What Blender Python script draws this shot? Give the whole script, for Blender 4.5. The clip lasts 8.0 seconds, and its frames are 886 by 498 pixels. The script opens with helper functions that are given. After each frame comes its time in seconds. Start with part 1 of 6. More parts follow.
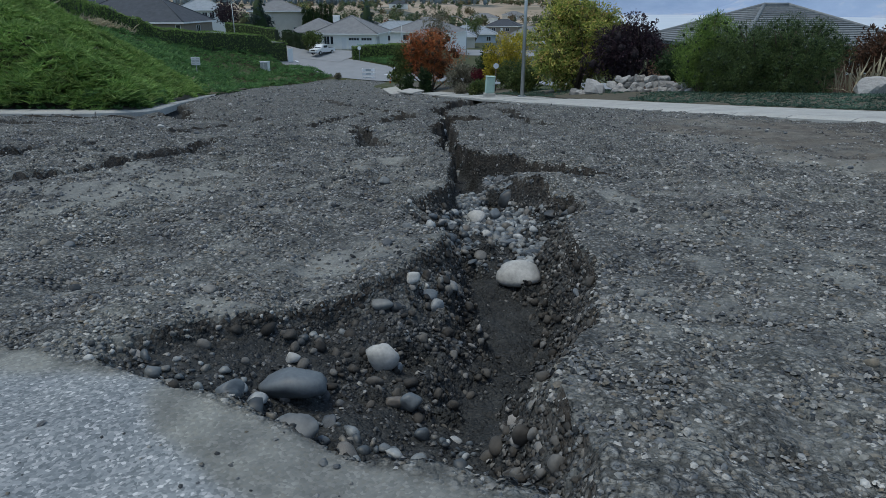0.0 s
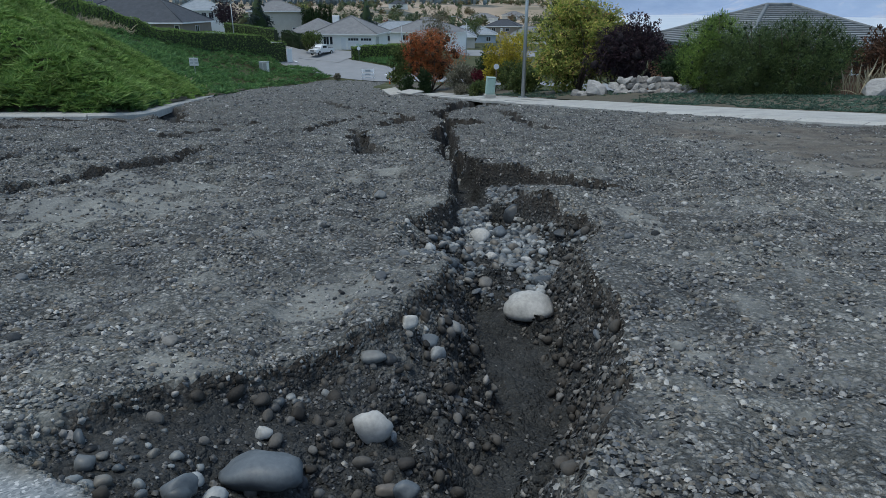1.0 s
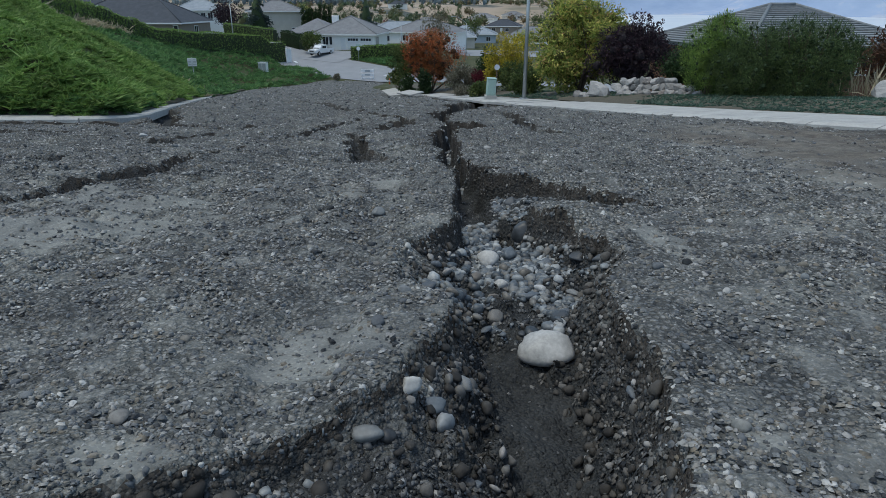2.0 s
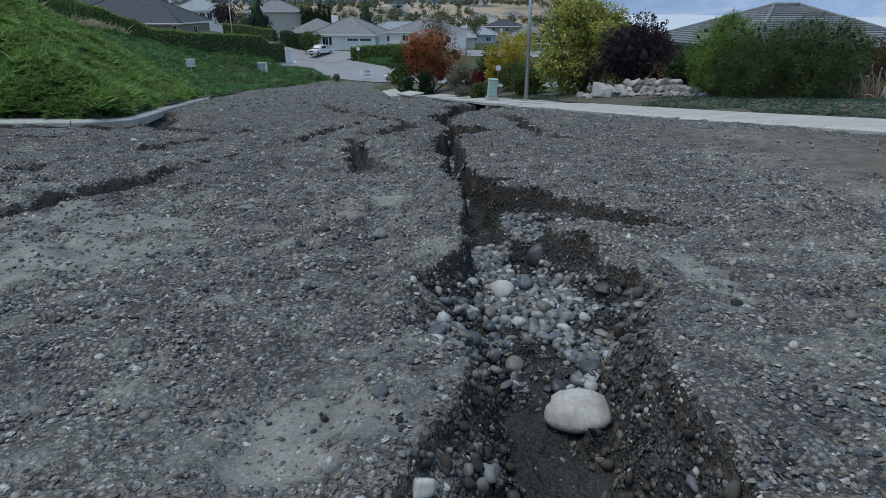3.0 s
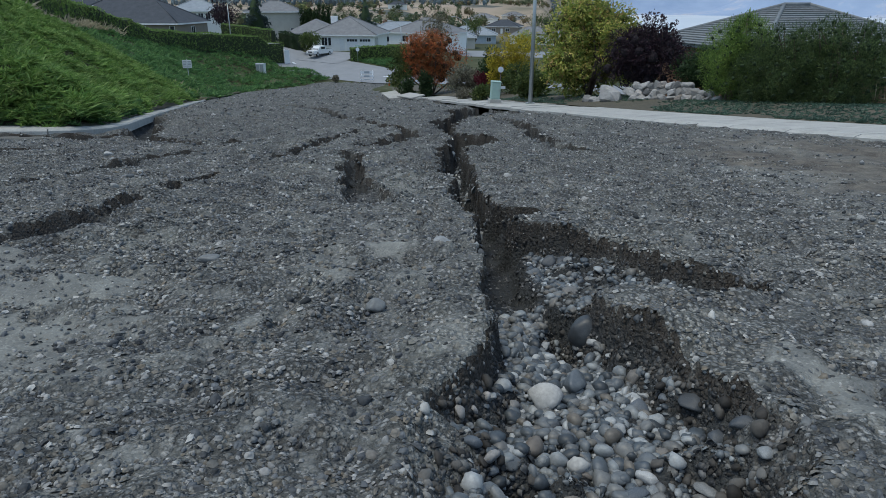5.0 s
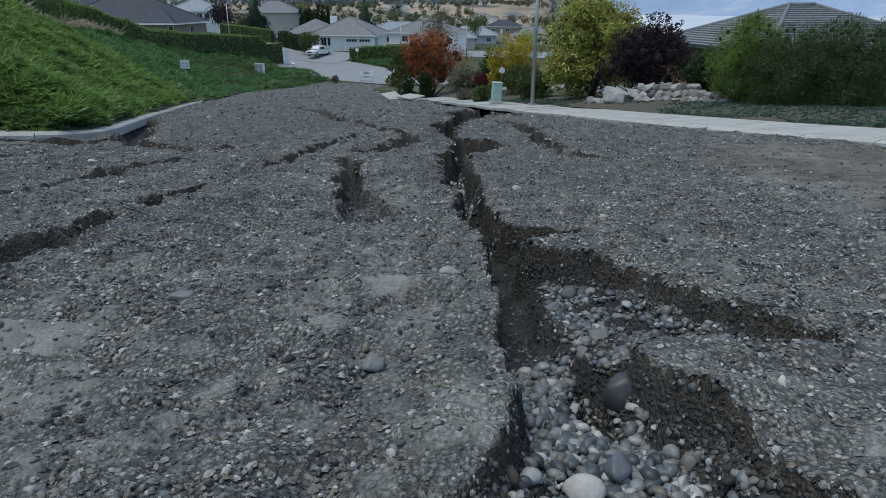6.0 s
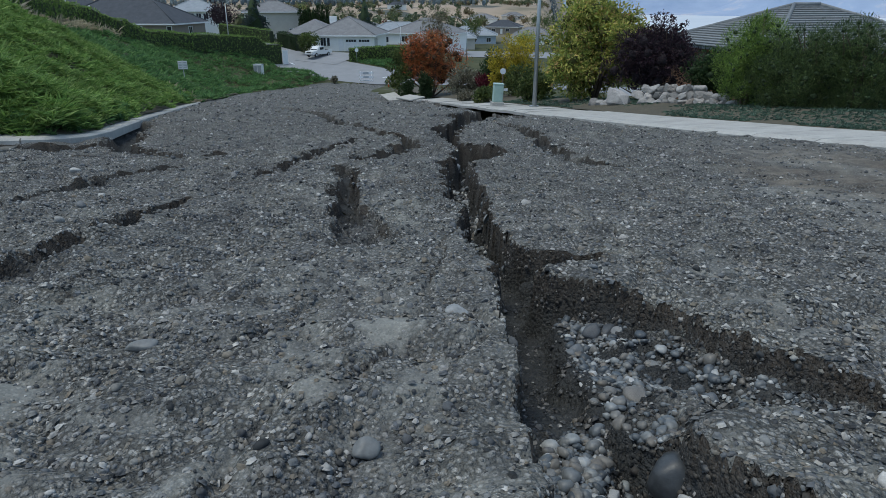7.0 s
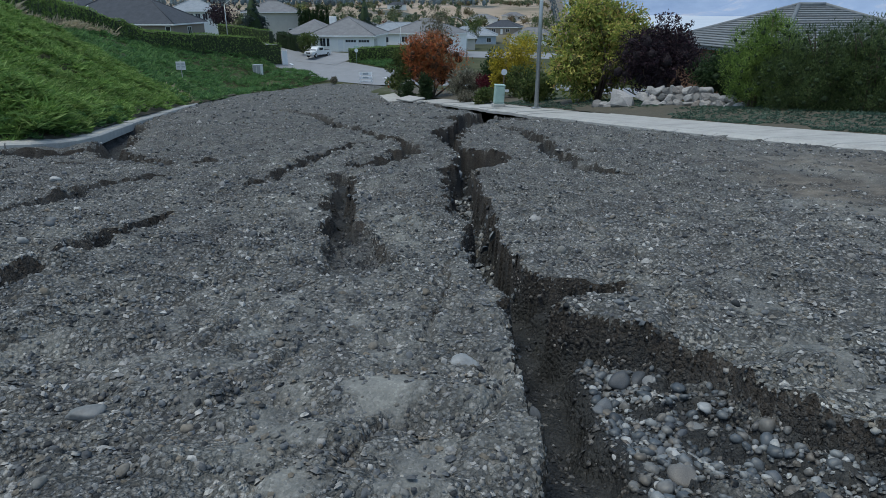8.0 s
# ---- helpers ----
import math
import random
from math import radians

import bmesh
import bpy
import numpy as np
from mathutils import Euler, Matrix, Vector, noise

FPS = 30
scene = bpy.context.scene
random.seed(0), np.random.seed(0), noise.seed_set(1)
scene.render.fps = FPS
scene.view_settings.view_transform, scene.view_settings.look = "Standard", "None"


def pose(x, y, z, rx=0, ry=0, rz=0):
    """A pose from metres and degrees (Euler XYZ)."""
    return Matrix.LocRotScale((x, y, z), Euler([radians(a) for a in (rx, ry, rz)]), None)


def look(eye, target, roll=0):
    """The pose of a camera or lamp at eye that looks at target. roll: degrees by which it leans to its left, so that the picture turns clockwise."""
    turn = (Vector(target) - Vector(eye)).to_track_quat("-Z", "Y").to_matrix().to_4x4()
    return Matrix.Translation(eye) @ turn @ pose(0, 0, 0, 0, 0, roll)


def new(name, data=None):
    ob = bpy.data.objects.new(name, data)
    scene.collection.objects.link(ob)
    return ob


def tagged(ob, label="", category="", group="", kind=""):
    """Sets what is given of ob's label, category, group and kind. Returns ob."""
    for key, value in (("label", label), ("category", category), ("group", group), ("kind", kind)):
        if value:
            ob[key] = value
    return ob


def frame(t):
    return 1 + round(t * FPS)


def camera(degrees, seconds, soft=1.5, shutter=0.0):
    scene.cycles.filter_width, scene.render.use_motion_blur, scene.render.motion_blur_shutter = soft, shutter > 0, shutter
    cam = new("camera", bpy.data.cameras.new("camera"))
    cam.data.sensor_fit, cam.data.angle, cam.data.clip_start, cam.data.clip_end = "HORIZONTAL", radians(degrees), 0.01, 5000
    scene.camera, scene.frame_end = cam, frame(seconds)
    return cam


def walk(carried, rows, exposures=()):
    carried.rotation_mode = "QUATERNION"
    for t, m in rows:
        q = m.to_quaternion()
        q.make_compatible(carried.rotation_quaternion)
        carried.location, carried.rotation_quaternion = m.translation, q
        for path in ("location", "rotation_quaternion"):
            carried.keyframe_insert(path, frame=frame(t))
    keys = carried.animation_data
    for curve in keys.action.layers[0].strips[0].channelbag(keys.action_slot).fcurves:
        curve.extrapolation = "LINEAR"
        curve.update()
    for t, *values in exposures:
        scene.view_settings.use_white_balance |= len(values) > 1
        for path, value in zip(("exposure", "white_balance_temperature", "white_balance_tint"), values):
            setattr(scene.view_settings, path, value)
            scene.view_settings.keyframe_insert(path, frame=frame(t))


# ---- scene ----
cam = camera(68.5, 8.0, soft=0.6)
walk(cam, [
    (0.0, pose(0.0000, 0.0000, 0.9500, 69.134, -0.067, 0.132)),
    (0.5, pose(-0.0035, 0.2318, 0.9510, 69.134, -0.056, 0.112)),
    (1.0, pose(-0.0085, 0.4627, 0.9507, 69.144, -0.056, 0.112)),
    (1.5, pose(-0.0188, 0.6975, 0.9507, 69.144, -0.040, 0.101)),
    (3.0, pose(-0.0963, 1.4569, 0.9518, 69.143, -0.013, 0.070)),
    (3.5, pose(-0.1249, 1.7444, 0.9517, 69.143, -0.004, 0.064)),
    (4.0, pose(-0.1472, 2.0438, 0.9472, 69.153, 0.004, 0.058)),
    (4.5, pose(-0.1676, 2.3552, 0.9387, 69.163, 0.004, 0.058)),
    (6.0, pose(-0.2416, 3.2944, 0.9200, 69.171, -0.019, 0.025)),
    (6.5, pose(-0.2628, 3.5978, 0.9165, 69.171, -0.011, 0.020)),
    (7.0, pose(-0.2787, 3.8966, 0.9126, 69.180, -0.000, 0.000)),
    (7.5, pose(-0.2922, 4.1910, 0.9054, 69.170, 0.008, -0.006)),
    (8.0, pose(-0.3035, 4.4876, 0.8982, 69.200, -0.000, 0.000)),
], exposures=[(0.0, 0.28, 6600, 1), (1.0, 0.44, 6600, 1)])

# ---- light: late overcast afternoon, soft light from a high bright cloud ----
world = bpy.data.worlds.new("world")
scene.world = world
world.use_nodes = True
wn, wl = world.node_tree.nodes, world.node_tree.links
SUN_ELEVATION, SUN_AZIMUTH = radians(72), radians(-115)
sky = wn.new("ShaderNodeTexSky")
sky.sky_type, sky.sun_disc = "NISHITA", False
sky.sun_elevation, sky.sun_rotation = SUN_ELEVATION, SUN_AZIMUTH
sky.air_density, sky.dust_density, sky.ozone_density = 1.0, 1.6, 1.5
wl.new(sky.outputs["Color"], wn["Background"].inputs["Color"])
wn["Background"].inputs["Strength"].default_value = 0.14

sun_lamp = bpy.data.lights.new("sun", "SUN")
sun_lamp.energy, sun_lamp.angle, sun_lamp.color = 1.1, radians(20), (1.0, 0.96, 0.9)
sun = new("sun", sun_lamp)
sun_way = Vector((math.sin(SUN_AZIMUTH) * math.cos(SUN_ELEVATION), math.cos(SUN_AZIMUTH) * math.cos(SUN_ELEVATION), math.sin(SUN_ELEVATION)))
sun.matrix_world = look(sun_way * 50, (0, 0, 0))


# ---- small tools ----
def value_noise(x, y, cell, seed=0):
    """Smooth random field, -1 to 1, over plan coordinates."""
    u, v = np.asarray(x, float) / cell + 1000.0, np.asarray(y, float) / cell + 1000.0
    i, j = np.floor(u).astype(np.int64), np.floor(v).astype(np.int64)
    a, b = u - i, v - j
    a, b = a * a * (3 - 2 * a), b * b * (3 - 2 * b)

    def lattice(p, q):
        h = (p * 374761393 + q * 668265263 + seed * 974634541) & 0xFFFFFFFF
        h = ((h ^ (h >> 13)) * 1274126177) & 0xFFFFFFFF
        return ((h ^ (h >> 16)) & 0xFFFF) / 32767.5 - 1.0

    low = lattice(i, j) * (1 - a) + lattice(i + 1, j) * a
    high = lattice(i, j + 1) * (1 - a) + lattice(i + 1, j + 1) * a
    return low * (1 - b) + high * b


def layers(x, y, cell, count=3, seed=0, fall=0.5):
    total = 0
    for k in range(count):
        total = total + value_noise(x, y, cell / 2 ** k, seed + 7 * k) * fall ** k
    return total


def smooth(low, high, v):
    s = np.clip((np.asarray(v, float) - low) / (high - low), 0, 1)
    return s * s * (3 - 2 * s)


def array_mesh(name, verts, faces, material=None, soft=True):
    """A mesh from an array of corners and one array of faces, all with as many corners."""
    verts, faces = np.asarray(verts, np.float32), np.asarray(faces, np.int32)
    me = bpy.data.meshes.new(name)
    me.vertices.add(len(verts))
    me.vertices.foreach_set("co", verts.ravel())
    me.loops.add(faces.size)
    me.loops.foreach_set("vertex_index", faces.ravel())
    me.polygons.add(len(faces))
    me.polygons.foreach_set("loop_start", np.arange(len(faces), dtype=np.int32) * faces.shape[1])
    me.polygons.foreach_set("use_smooth", np.full(len(faces), soft))
    me.update(calc_edges=True)
    if material:
        me.materials.append(material)
    return me


def part(name, data, material, parent=None, label=""):
    """Links a bmesh or a mesh as one object, under a thing or a part."""
    if isinstance(data, bmesh.types.BMesh):
        me = bpy.data.meshes.new(name)
        data.to_mesh(me)
        data.free()
        data = me
    if material and not data.materials:
        data.materials.append(material)
    ob = new(name, data)
    ob.parent = parent
    return tagged(ob, label)


def thing(name, place, label, category, turn=0.0, group="", kind=""):
    ob = new(name)
    ob.matrix_world = pose(*place, 0, 0, turn)
    ob.empty_display_size = 0.2
    return tagged(ob, label, category, group, kind)


def box(bm, low, high, bevel=0.0):
    """Adds a box between two corners, with its edges rounded off."""
    made = bmesh.ops.create_cube(bm, size=1.0)["verts"]
    for v in made:
        v.co = Vector([low[k] + (v.co[k] + 0.5) * (high[k] - low[k]) for k in range(3)])
    if bevel:
        edges = list({e for v in made for e in v.link_edges})
        bmesh.ops.bevel(bm, geom=edges, offset=bevel, segments=1, affect="EDGES")
    return bm


def boxed(low, high, bevel=0.0):
    return box(bmesh.new(), low, high, bevel)


def tube(bm, points, radii, sides=8):
    """A tapering round bar along points."""
    rings = []
    for k, p in enumerate(points):
        p = Vector(p)
        way = Vector(points[min(k + 1, len(points) - 1)]) - Vector(points[max(k - 1, 0)])
        turn = way.to_track_quat("Z", "Y")
        rings.append([bm.verts.new(p + turn @ Vector((math.cos(a) * radii[k], math.sin(a) * radii[k], 0)))
                      for a in (2 * math.pi * s / sides for s in range(sides))])
    for low, high in zip(rings, rings[1:]):
        for s in range(sides):
            bm.faces.new((low[s], low[(s + 1) % sides], high[(s + 1) % sides], high[s])).smooth = True
    bm.faces.new(rings[0][::-1])
    bm.faces.new(rings[-1])
    return bm


def sheet(bm, corners):
    return bm.faces.new([bm.verts.new(c) for c in corners])


# ---- materials ----
def material(name, rough=0.8, metal=0.0, gloss=0.5):
    m = bpy.data.materials.new(name)
    m.use_nodes = True
    b = m.node_tree.nodes["Principled BSDF"]
    b.inputs["Roughness"].default_value, b.inputs["Metallic"].default_value = rough, metal
    b.inputs["Specular IOR Level"].default_value = gloss
    return m, m.node_tree.nodes, m.node_tree.links, b


def ramp(nodes, links, source, stops, hard=False):
    r = nodes.new("ShaderNodeValToRGB")
    e = r.color_ramp.elements
    while len(e) < len(stops):
        e.new(0.5)
    for el, (at, colour) in zip(e, stops):
        el.position, el.color = at, (*colour, 1)
    if hard:
        r.color_ramp.interpolation = "CONSTANT"
    links.new(source, r.inputs["Fac"])
    return r.outputs["Color"]


def grain(nodes, links, scale, detail=4.0, rough=0.6, coords="Object", stretch=None):
    tc = nodes.new("ShaderNodeTexCoord")
    n = nodes.new("ShaderNodeTexNoise")
    n.inputs["Scale"].default_value, n.inputs["Detail"].default_value, n.inputs["Roughness"].default_value = scale, detail, rough
    out = tc.outputs[coords]
    if stretch:
        mp = nodes.new("ShaderNodeMapping")
        mp.inputs["Scale"].default_value = stretch
        links.new(out, mp.inputs["Vector"])
        out = mp.outputs["Vector"]
    links.new(out, n.inputs["Vector"])
    return n.outputs["Fac"]


def blend(nodes, links, fac, a, b, kind="MIX"):
    m = nodes.new("ShaderNodeMix")
    m.data_type, m.blend_type = "RGBA", kind
    sockets = (m.inputs[0], m.inputs[6], m.inputs[7])
    for value, socket in zip((fac, a, b), sockets):
        if isinstance(value, bpy.types.NodeSocket):
            links.new(value, socket)
        else:
            socket.default_value = value if isinstance(value, float) else (*value, 1)
    return m.outputs[2]


def relief(nodes, links, bsdf, height, strength=0.4, distance=0.01, under=None):
    b = nodes.new("ShaderNodeBump")
    b.inputs["Strength"].default_value, b.inputs["Distance"].default_value = strength, distance
    links.new(height, b.inputs["Height"])
    if under:
        links.new(under, b.inputs["Normal"])
    links.new(b.outputs["Normal"], bsdf.inputs["Normal"])
    return b.outputs["Normal"]


def mottled(name, dark, light, scale, rough=0.8, metal=0.0, bump=0.3, depth=0.01, gloss=0.5, fine=6.0):
    """Two-scale surface: broad stains and fine grain between two colours, with relief."""
    m, n, l, b = material(name, rough, metal, gloss)
    broad, small = grain(n, l, scale), grain(n, l, scale * fine, 3.0)
    mix = blend(n, l, 0.45, broad, small)
    l.new(ramp(n, l, mix, [(0.3, dark), (0.7, light)]), b.inputs["Base Color"])
    if bump:
        relief(n, l, b, small, bump, depth)
    return m


def varied(name, stops, rough=0.75, source="island", grain_scale=30.0, amount=0.35, bump=0.3, depth=0.004, gloss=0.5, thin=0.0, stain=None):
    """Pieces that differ one from another: colour by piece, with grain over it."""
    m, n, l, b = material(name, rough, 0.0, gloss)
    if source == "island":
        pick = n.new("ShaderNodeNewGeometry").outputs["Random Per Island"]
    else:
        pick = n.new("ShaderNodeObjectInfo").outputs["Random"]
    colour = ramp(n, l, pick, stops)
    g = grain(n, l, grain_scale)
    shade = ramp(n, l, g, [(0.25, (1 - amount,) * 3), (0.75, (1 + amount * 0.6,) * 3)])
    base = blend(n, l, 1.0, colour, shade, "MULTIPLY")
    if stain:
        base = blend(n, l, 1.0, base, stain(n, l), "MULTIPLY")
    l.new(base, b.inputs["Base Color"])
    if bump:
        relief(n, l, b, g, bump, depth)
    if thin:
        t = n.new("ShaderNodeBsdfTranslucent")
        l.new(base, t.inputs["Color"])
        mx = n.new("ShaderNodeMixShader")
        mx.inputs[0].default_value = thin
        l.new(b.outputs[0], mx.inputs[1])
        l.new(t.outputs[0], mx.inputs[2])
        l.new(mx.outputs[0], n["Material Output"].inputs["Surface"])
    return m


def pebble_colours():
    """Greys with a little blue, tan and near-white, as river gravel has them."""
    return [(0.0, (0.035, 0.038, 0.041)), (0.16, (0.1, 0.106, 0.114)), (0.34, (0.15, 0.162, 0.176)), (0.52, (0.22, 0.222, 0.212)),
            (0.66, (0.17, 0.15, 0.122)), (0.8, (0.27, 0.272, 0.268)), (0.92, (0.37, 0.365, 0.355)), (1.0, (0.47, 0.47, 0.46))]


def field(nodes, name):
    a = nodes.new("ShaderNodeAttribute")
    a.attribute_name = name
    return a.outputs["Fac"]


def cells(nodes, links, scale):
    """Packed pebbles: a random number for each, and a dome-shaped height."""
    tc, v = nodes.new("ShaderNodeTexCoord"), nodes.new("ShaderNodeTexVoronoi")
    v.inputs["Scale"].default_value = scale
    links.new(tc.outputs["Object"], v.inputs["Vector"])
    sep = nodes.new("ShaderNodeSeparateColor")
    links.new(v.outputs["Color"], sep.inputs["Color"])
    dome = nodes.new("ShaderNodeMath")
    dome.operation = "SUBTRACT"
    dome.inputs[0].default_value = 1.0
    links.new(v.outputs["Distance"], dome.inputs[1])
    return sep.outputs["Red"], dome.outputs[0]


def wet_and_dry(nodes, links):
    """Damp dark and drier pale patches drawn out along the flow of the water."""
    broad = grain(nodes, links, 0.9, 5.0, 0.65, stretch=(1.3, 0.4, 1.0))
    patches = ramp(nodes, links, grain(nodes, links, 5.0, 4.0, 0.6, stretch=(1.0, 0.7, 1.0)), [(0.36, (0.76, 0.765, 0.78)), (0.64, (1.2, 1.195, 1.18))])
    return blend(nodes, links, 1.0, ramp(nodes, links, broad, [(0.34, (0.82, 0.825, 0.835)), (0.5, (0.94, 0.94, 0.935)), (0.66, (1.08, 1.08, 1.05))]), patches, "MULTIPLY")


def gravel_ground():
    """Packed small gravel, smooth grey silt, wet mud in the channels darkened for their shade, and dark brown fill in
    the cut banks.
    """
    m, n, l, b = material("gravel_ground", 0.85, 0.0, 0.15)
    pick1, dome1 = cells(n, l, 38.0)
    pick2, dome2 = cells(n, l, 110.0)
    stones = ramp(n, l, pick1, pebble_colours())
    fines = ramp(n, l, pick2, pebble_colours())
    # hollows between pebbles darkened in the colour, standing in for shade there
    gap_shade = ramp(n, l, dome1, [(0.42, (0.18, 0.18, 0.18)), (0.62, (0.95, 0.95, 0.95))])
    gravel = blend(n, l, 1.0, blend(n, l, ramp(n, l, grain(n, l, 14.0, 3.0), [(0.45, (0, 0, 0)), (0.55, (1, 1, 1))]), stones, fines), gap_shade, "MULTIPLY")
    smooth_silt = ramp(n, l, grain(n, l, 2.0, 6.0), [(0.3, (0.16, 0.167, 0.16)), (0.7, (0.22, 0.225, 0.21))])
    gritty = blend(n, l, 0.22, smooth_silt, fines)
    gritty = blend(n, l, field(n, "clay"), gritty, ramp(n, l, grain(n, l, 1.6, 6.0, 0.7, stretch=(0.35, 1.0, 1.0)), [(0.3, (0.085, 0.072, 0.058)), (0.7, (0.17, 0.15, 0.125))]))
    top = blend(n, l, 1.0, blend(n, l, ramp(n, l, field(n, "silt"), [(0.0, (0.3, 0.3, 0.3)), (0.9, (1, 1, 1))]), gravel, gritty), wet_and_dry(n, l), "MULTIPLY")
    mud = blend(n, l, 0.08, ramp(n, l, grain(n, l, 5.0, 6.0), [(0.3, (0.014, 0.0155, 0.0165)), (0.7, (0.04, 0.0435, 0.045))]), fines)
    brown = ramp(n, l, grain(n, l, 9.0, 6.0), [(0.3, (0.016, 0.0132, 0.011)), (0.7, (0.045, 0.036, 0.028))])
    fill = blend(n, l, 0.12, brown, fines)
    up = n.new("ShaderNodeSeparateXYZ")
    l.new(n.new("ShaderNodeNewGeometry").outputs["True Normal"], up.inputs["Vector"])
    wall = ramp(n, l, up.outputs["Z"], [(0.35, (1, 1, 1)), (0.66, (0, 0, 0))])
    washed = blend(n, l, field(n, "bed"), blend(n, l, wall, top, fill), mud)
    chips = ramp(n, l, pick2, [(0.0, (0.14, 0.155, 0.165)), (0.6, (0.25, 0.27, 0.28)), (0.9, (0.33, 0.34, 0.345)), (1.0, (0.55, 0.55, 0.55))])
    stain = ramp(n, l, grain(n, l, 3.0, 5.0), [(0.3, (0.75, 0.77, 0.8)), (0.7, (1.05, 1.05, 1.05))])
    pale = blend(n, l, 1.0, chips, stain, "MULTIPLY")
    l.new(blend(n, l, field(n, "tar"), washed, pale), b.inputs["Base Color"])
    stony = ramp(n, l, field(n, "silt"), [(0.2, (1, 1, 1)), (0.85, (0.08, 0.08, 0.08))])
    first = relief(n, l, b, blend(n, l, 1.0, dome1, stony, "MULTIPLY"), 1.0, 0.02)
    relief(n, l, b, blend(n, l, 1.0, dome2, stony, "MULTIPLY"), 0.8, 0.008, first)
    return m


GRAVEL = gravel_ground()
BANK_STONE = varied("bank_stone", [(0.0, (0.018, 0.016, 0.014)), (0.4, (0.048, 0.044, 0.039)), (0.7, (0.085, 0.079, 0.071)), (0.92, (0.15, 0.148, 0.142)), (1.0, (0.32, 0.31, 0.3))], 0.8, "island", 60.0, 0.3, 0.25, 0.003)
BED_STONE = varied("bed_stone", [(0.0, (0.035, 0.041, 0.046)), (0.25, (0.08, 0.096, 0.11)), (0.5, (0.14, 0.153, 0.16)), (0.6, (0.13, 0.118, 0.1)), (0.82, (0.2, 0.218, 0.225)), (1.0, (0.4, 0.415, 0.415))], 0.5, "island", 40.0, 0.35, 0.25, 0.003)
PEBBLE = varied("pebble", pebble_colours(), 0.8, "island", 60.0, 0.3, 0.25, 0.003, 0.18, 0.0, wet_and_dry)
WET_PEBBLE = varied("wet_pebble", [(0.0, (0.015, 0.016, 0.017)), (0.4, (0.045, 0.047, 0.05)), (0.75, (0.085, 0.087, 0.088)), (0.93, (0.15, 0.15, 0.148)), (1.0, (0.34, 0.34, 0.33))], 0.5, "island", 60.0, 0.3, 0.25, 0.003, 0.35)
COBBLE = varied("cobble", [(0.0, (0.045, 0.05, 0.056)), (0.25, (0.1, 0.117, 0.137)), (0.45, (0.165, 0.172, 0.17)), (0.6, (0.15, 0.133, 0.115)), (0.82, (0.22, 0.237, 0.245)), (1.0, (0.42, 0.425, 0.42))],
                0.6, "object", 28.0, 0.35, 0.3, 0.003)
PALE_STONE = mottled("pale_stone", (0.24, 0.242, 0.232), (0.52, 0.515, 0.495), 9.0, 0.6, 0, 0.25, 0.004)
WET_STONE = mottled("wet_stone", (0.028, 0.032, 0.036), (0.065, 0.072, 0.078), 10.0, 0.45, 0, 0.3, 0.005)
DARK_STONE = mottled("dark_stone", (0.07, 0.085, 0.1), (0.15, 0.17, 0.185), 10.0, 0.55, 0, 0.25, 0.004)
STREET = mottled("street_asphalt", (0.19, 0.202, 0.216), (0.26, 0.272, 0.288), 0.6, 0.85, 0, 0.2, 0.01, fine=20)
CONCRETE = mottled("concrete", (0.27, 0.27, 0.26), (0.45, 0.45, 0.43), 1.6, 0.85, 0, 0.3, 0.005, fine=14)
DAMP_CONCRETE = mottled("damp_concrete", (0.07, 0.072, 0.068), (0.14, 0.14, 0.13), 2.0, 0.8, 0, 0.4, 0.006, fine=12)
SOIL = mottled("soil", (0.05, 0.05, 0.035), (0.1, 0.085, 0.06), 1.5, 0.95, 0, 0.6, 0.05)
BARK = mottled("bark", (0.06, 0.045, 0.035), (0.13, 0.1, 0.08), 8.0, 0.9, 0, 0.6, 0.02)
STEEL = mottled("galvanised_steel", (0.3, 0.33, 0.35), (0.42, 0.45, 0.47), 4.0, 0.45, 0.6, 0.05, 0.002)


def countryside():
    """Soil and green near by, dry fields and dark woods farther off."""
    m, n, l, b = material("countryside", 0.95, 0.0, 0.2)
    near = ramp(n, l, grain(n, l, 0.25, 8.0), [(0.3, (0.035, 0.045, 0.02)), (0.6, (0.07, 0.075, 0.035)), (0.75, (0.11, 0.095, 0.06))])
    fields = ramp(n, l, grain(n, l, 0.006, 8.0, 0.62), [(0.3, (0.08, 0.09, 0.075)), (0.4, (0.17, 0.155, 0.11)), (0.47, (0.29, 0.235, 0.175)), (0.65, (0.42, 0.345, 0.275))])
    woods = ramp(n, l, grain(n, l, 0.05, 8.0, 0.7), [(0.35, (0.045, 0.06, 0.06)), (0.65, (0.12, 0.125, 0.105))])
    far = blend(n, l, ramp(n, l, grain(n, l, 0.012, 5.0), [(0.56, (0, 0, 0)), (0.62, (1, 1, 1))]), fields, woods)
    tc, sep = n.new("ShaderNodeTexCoord"), n.new("ShaderNodeSeparateXYZ")
    l.new(tc.outputs["Object"], sep.inputs["Vector"])
    gate = n.new("ShaderNodeMapRange")
    gate.inputs["From Min"].default_value, gate.inputs["From Max"].default_value = 220.0, 420.0
    l.new(sep.outputs["Y"], gate.inputs["Value"])
    l.new(blend(n, l, gate.outputs["Result"], near, far), b.inputs["Base Color"])
    relief(n, l, b, grain(n, l, 0.8, 6.0), 0.5, 0.1)
    return m


COUNTRY = countryside()


def foliage(name, stops, thin=0.35, rough=0.6):
    return varied(name, stops, rough, "island", 0.9, 0.55, 0.0, 0.0, 0.25, thin)


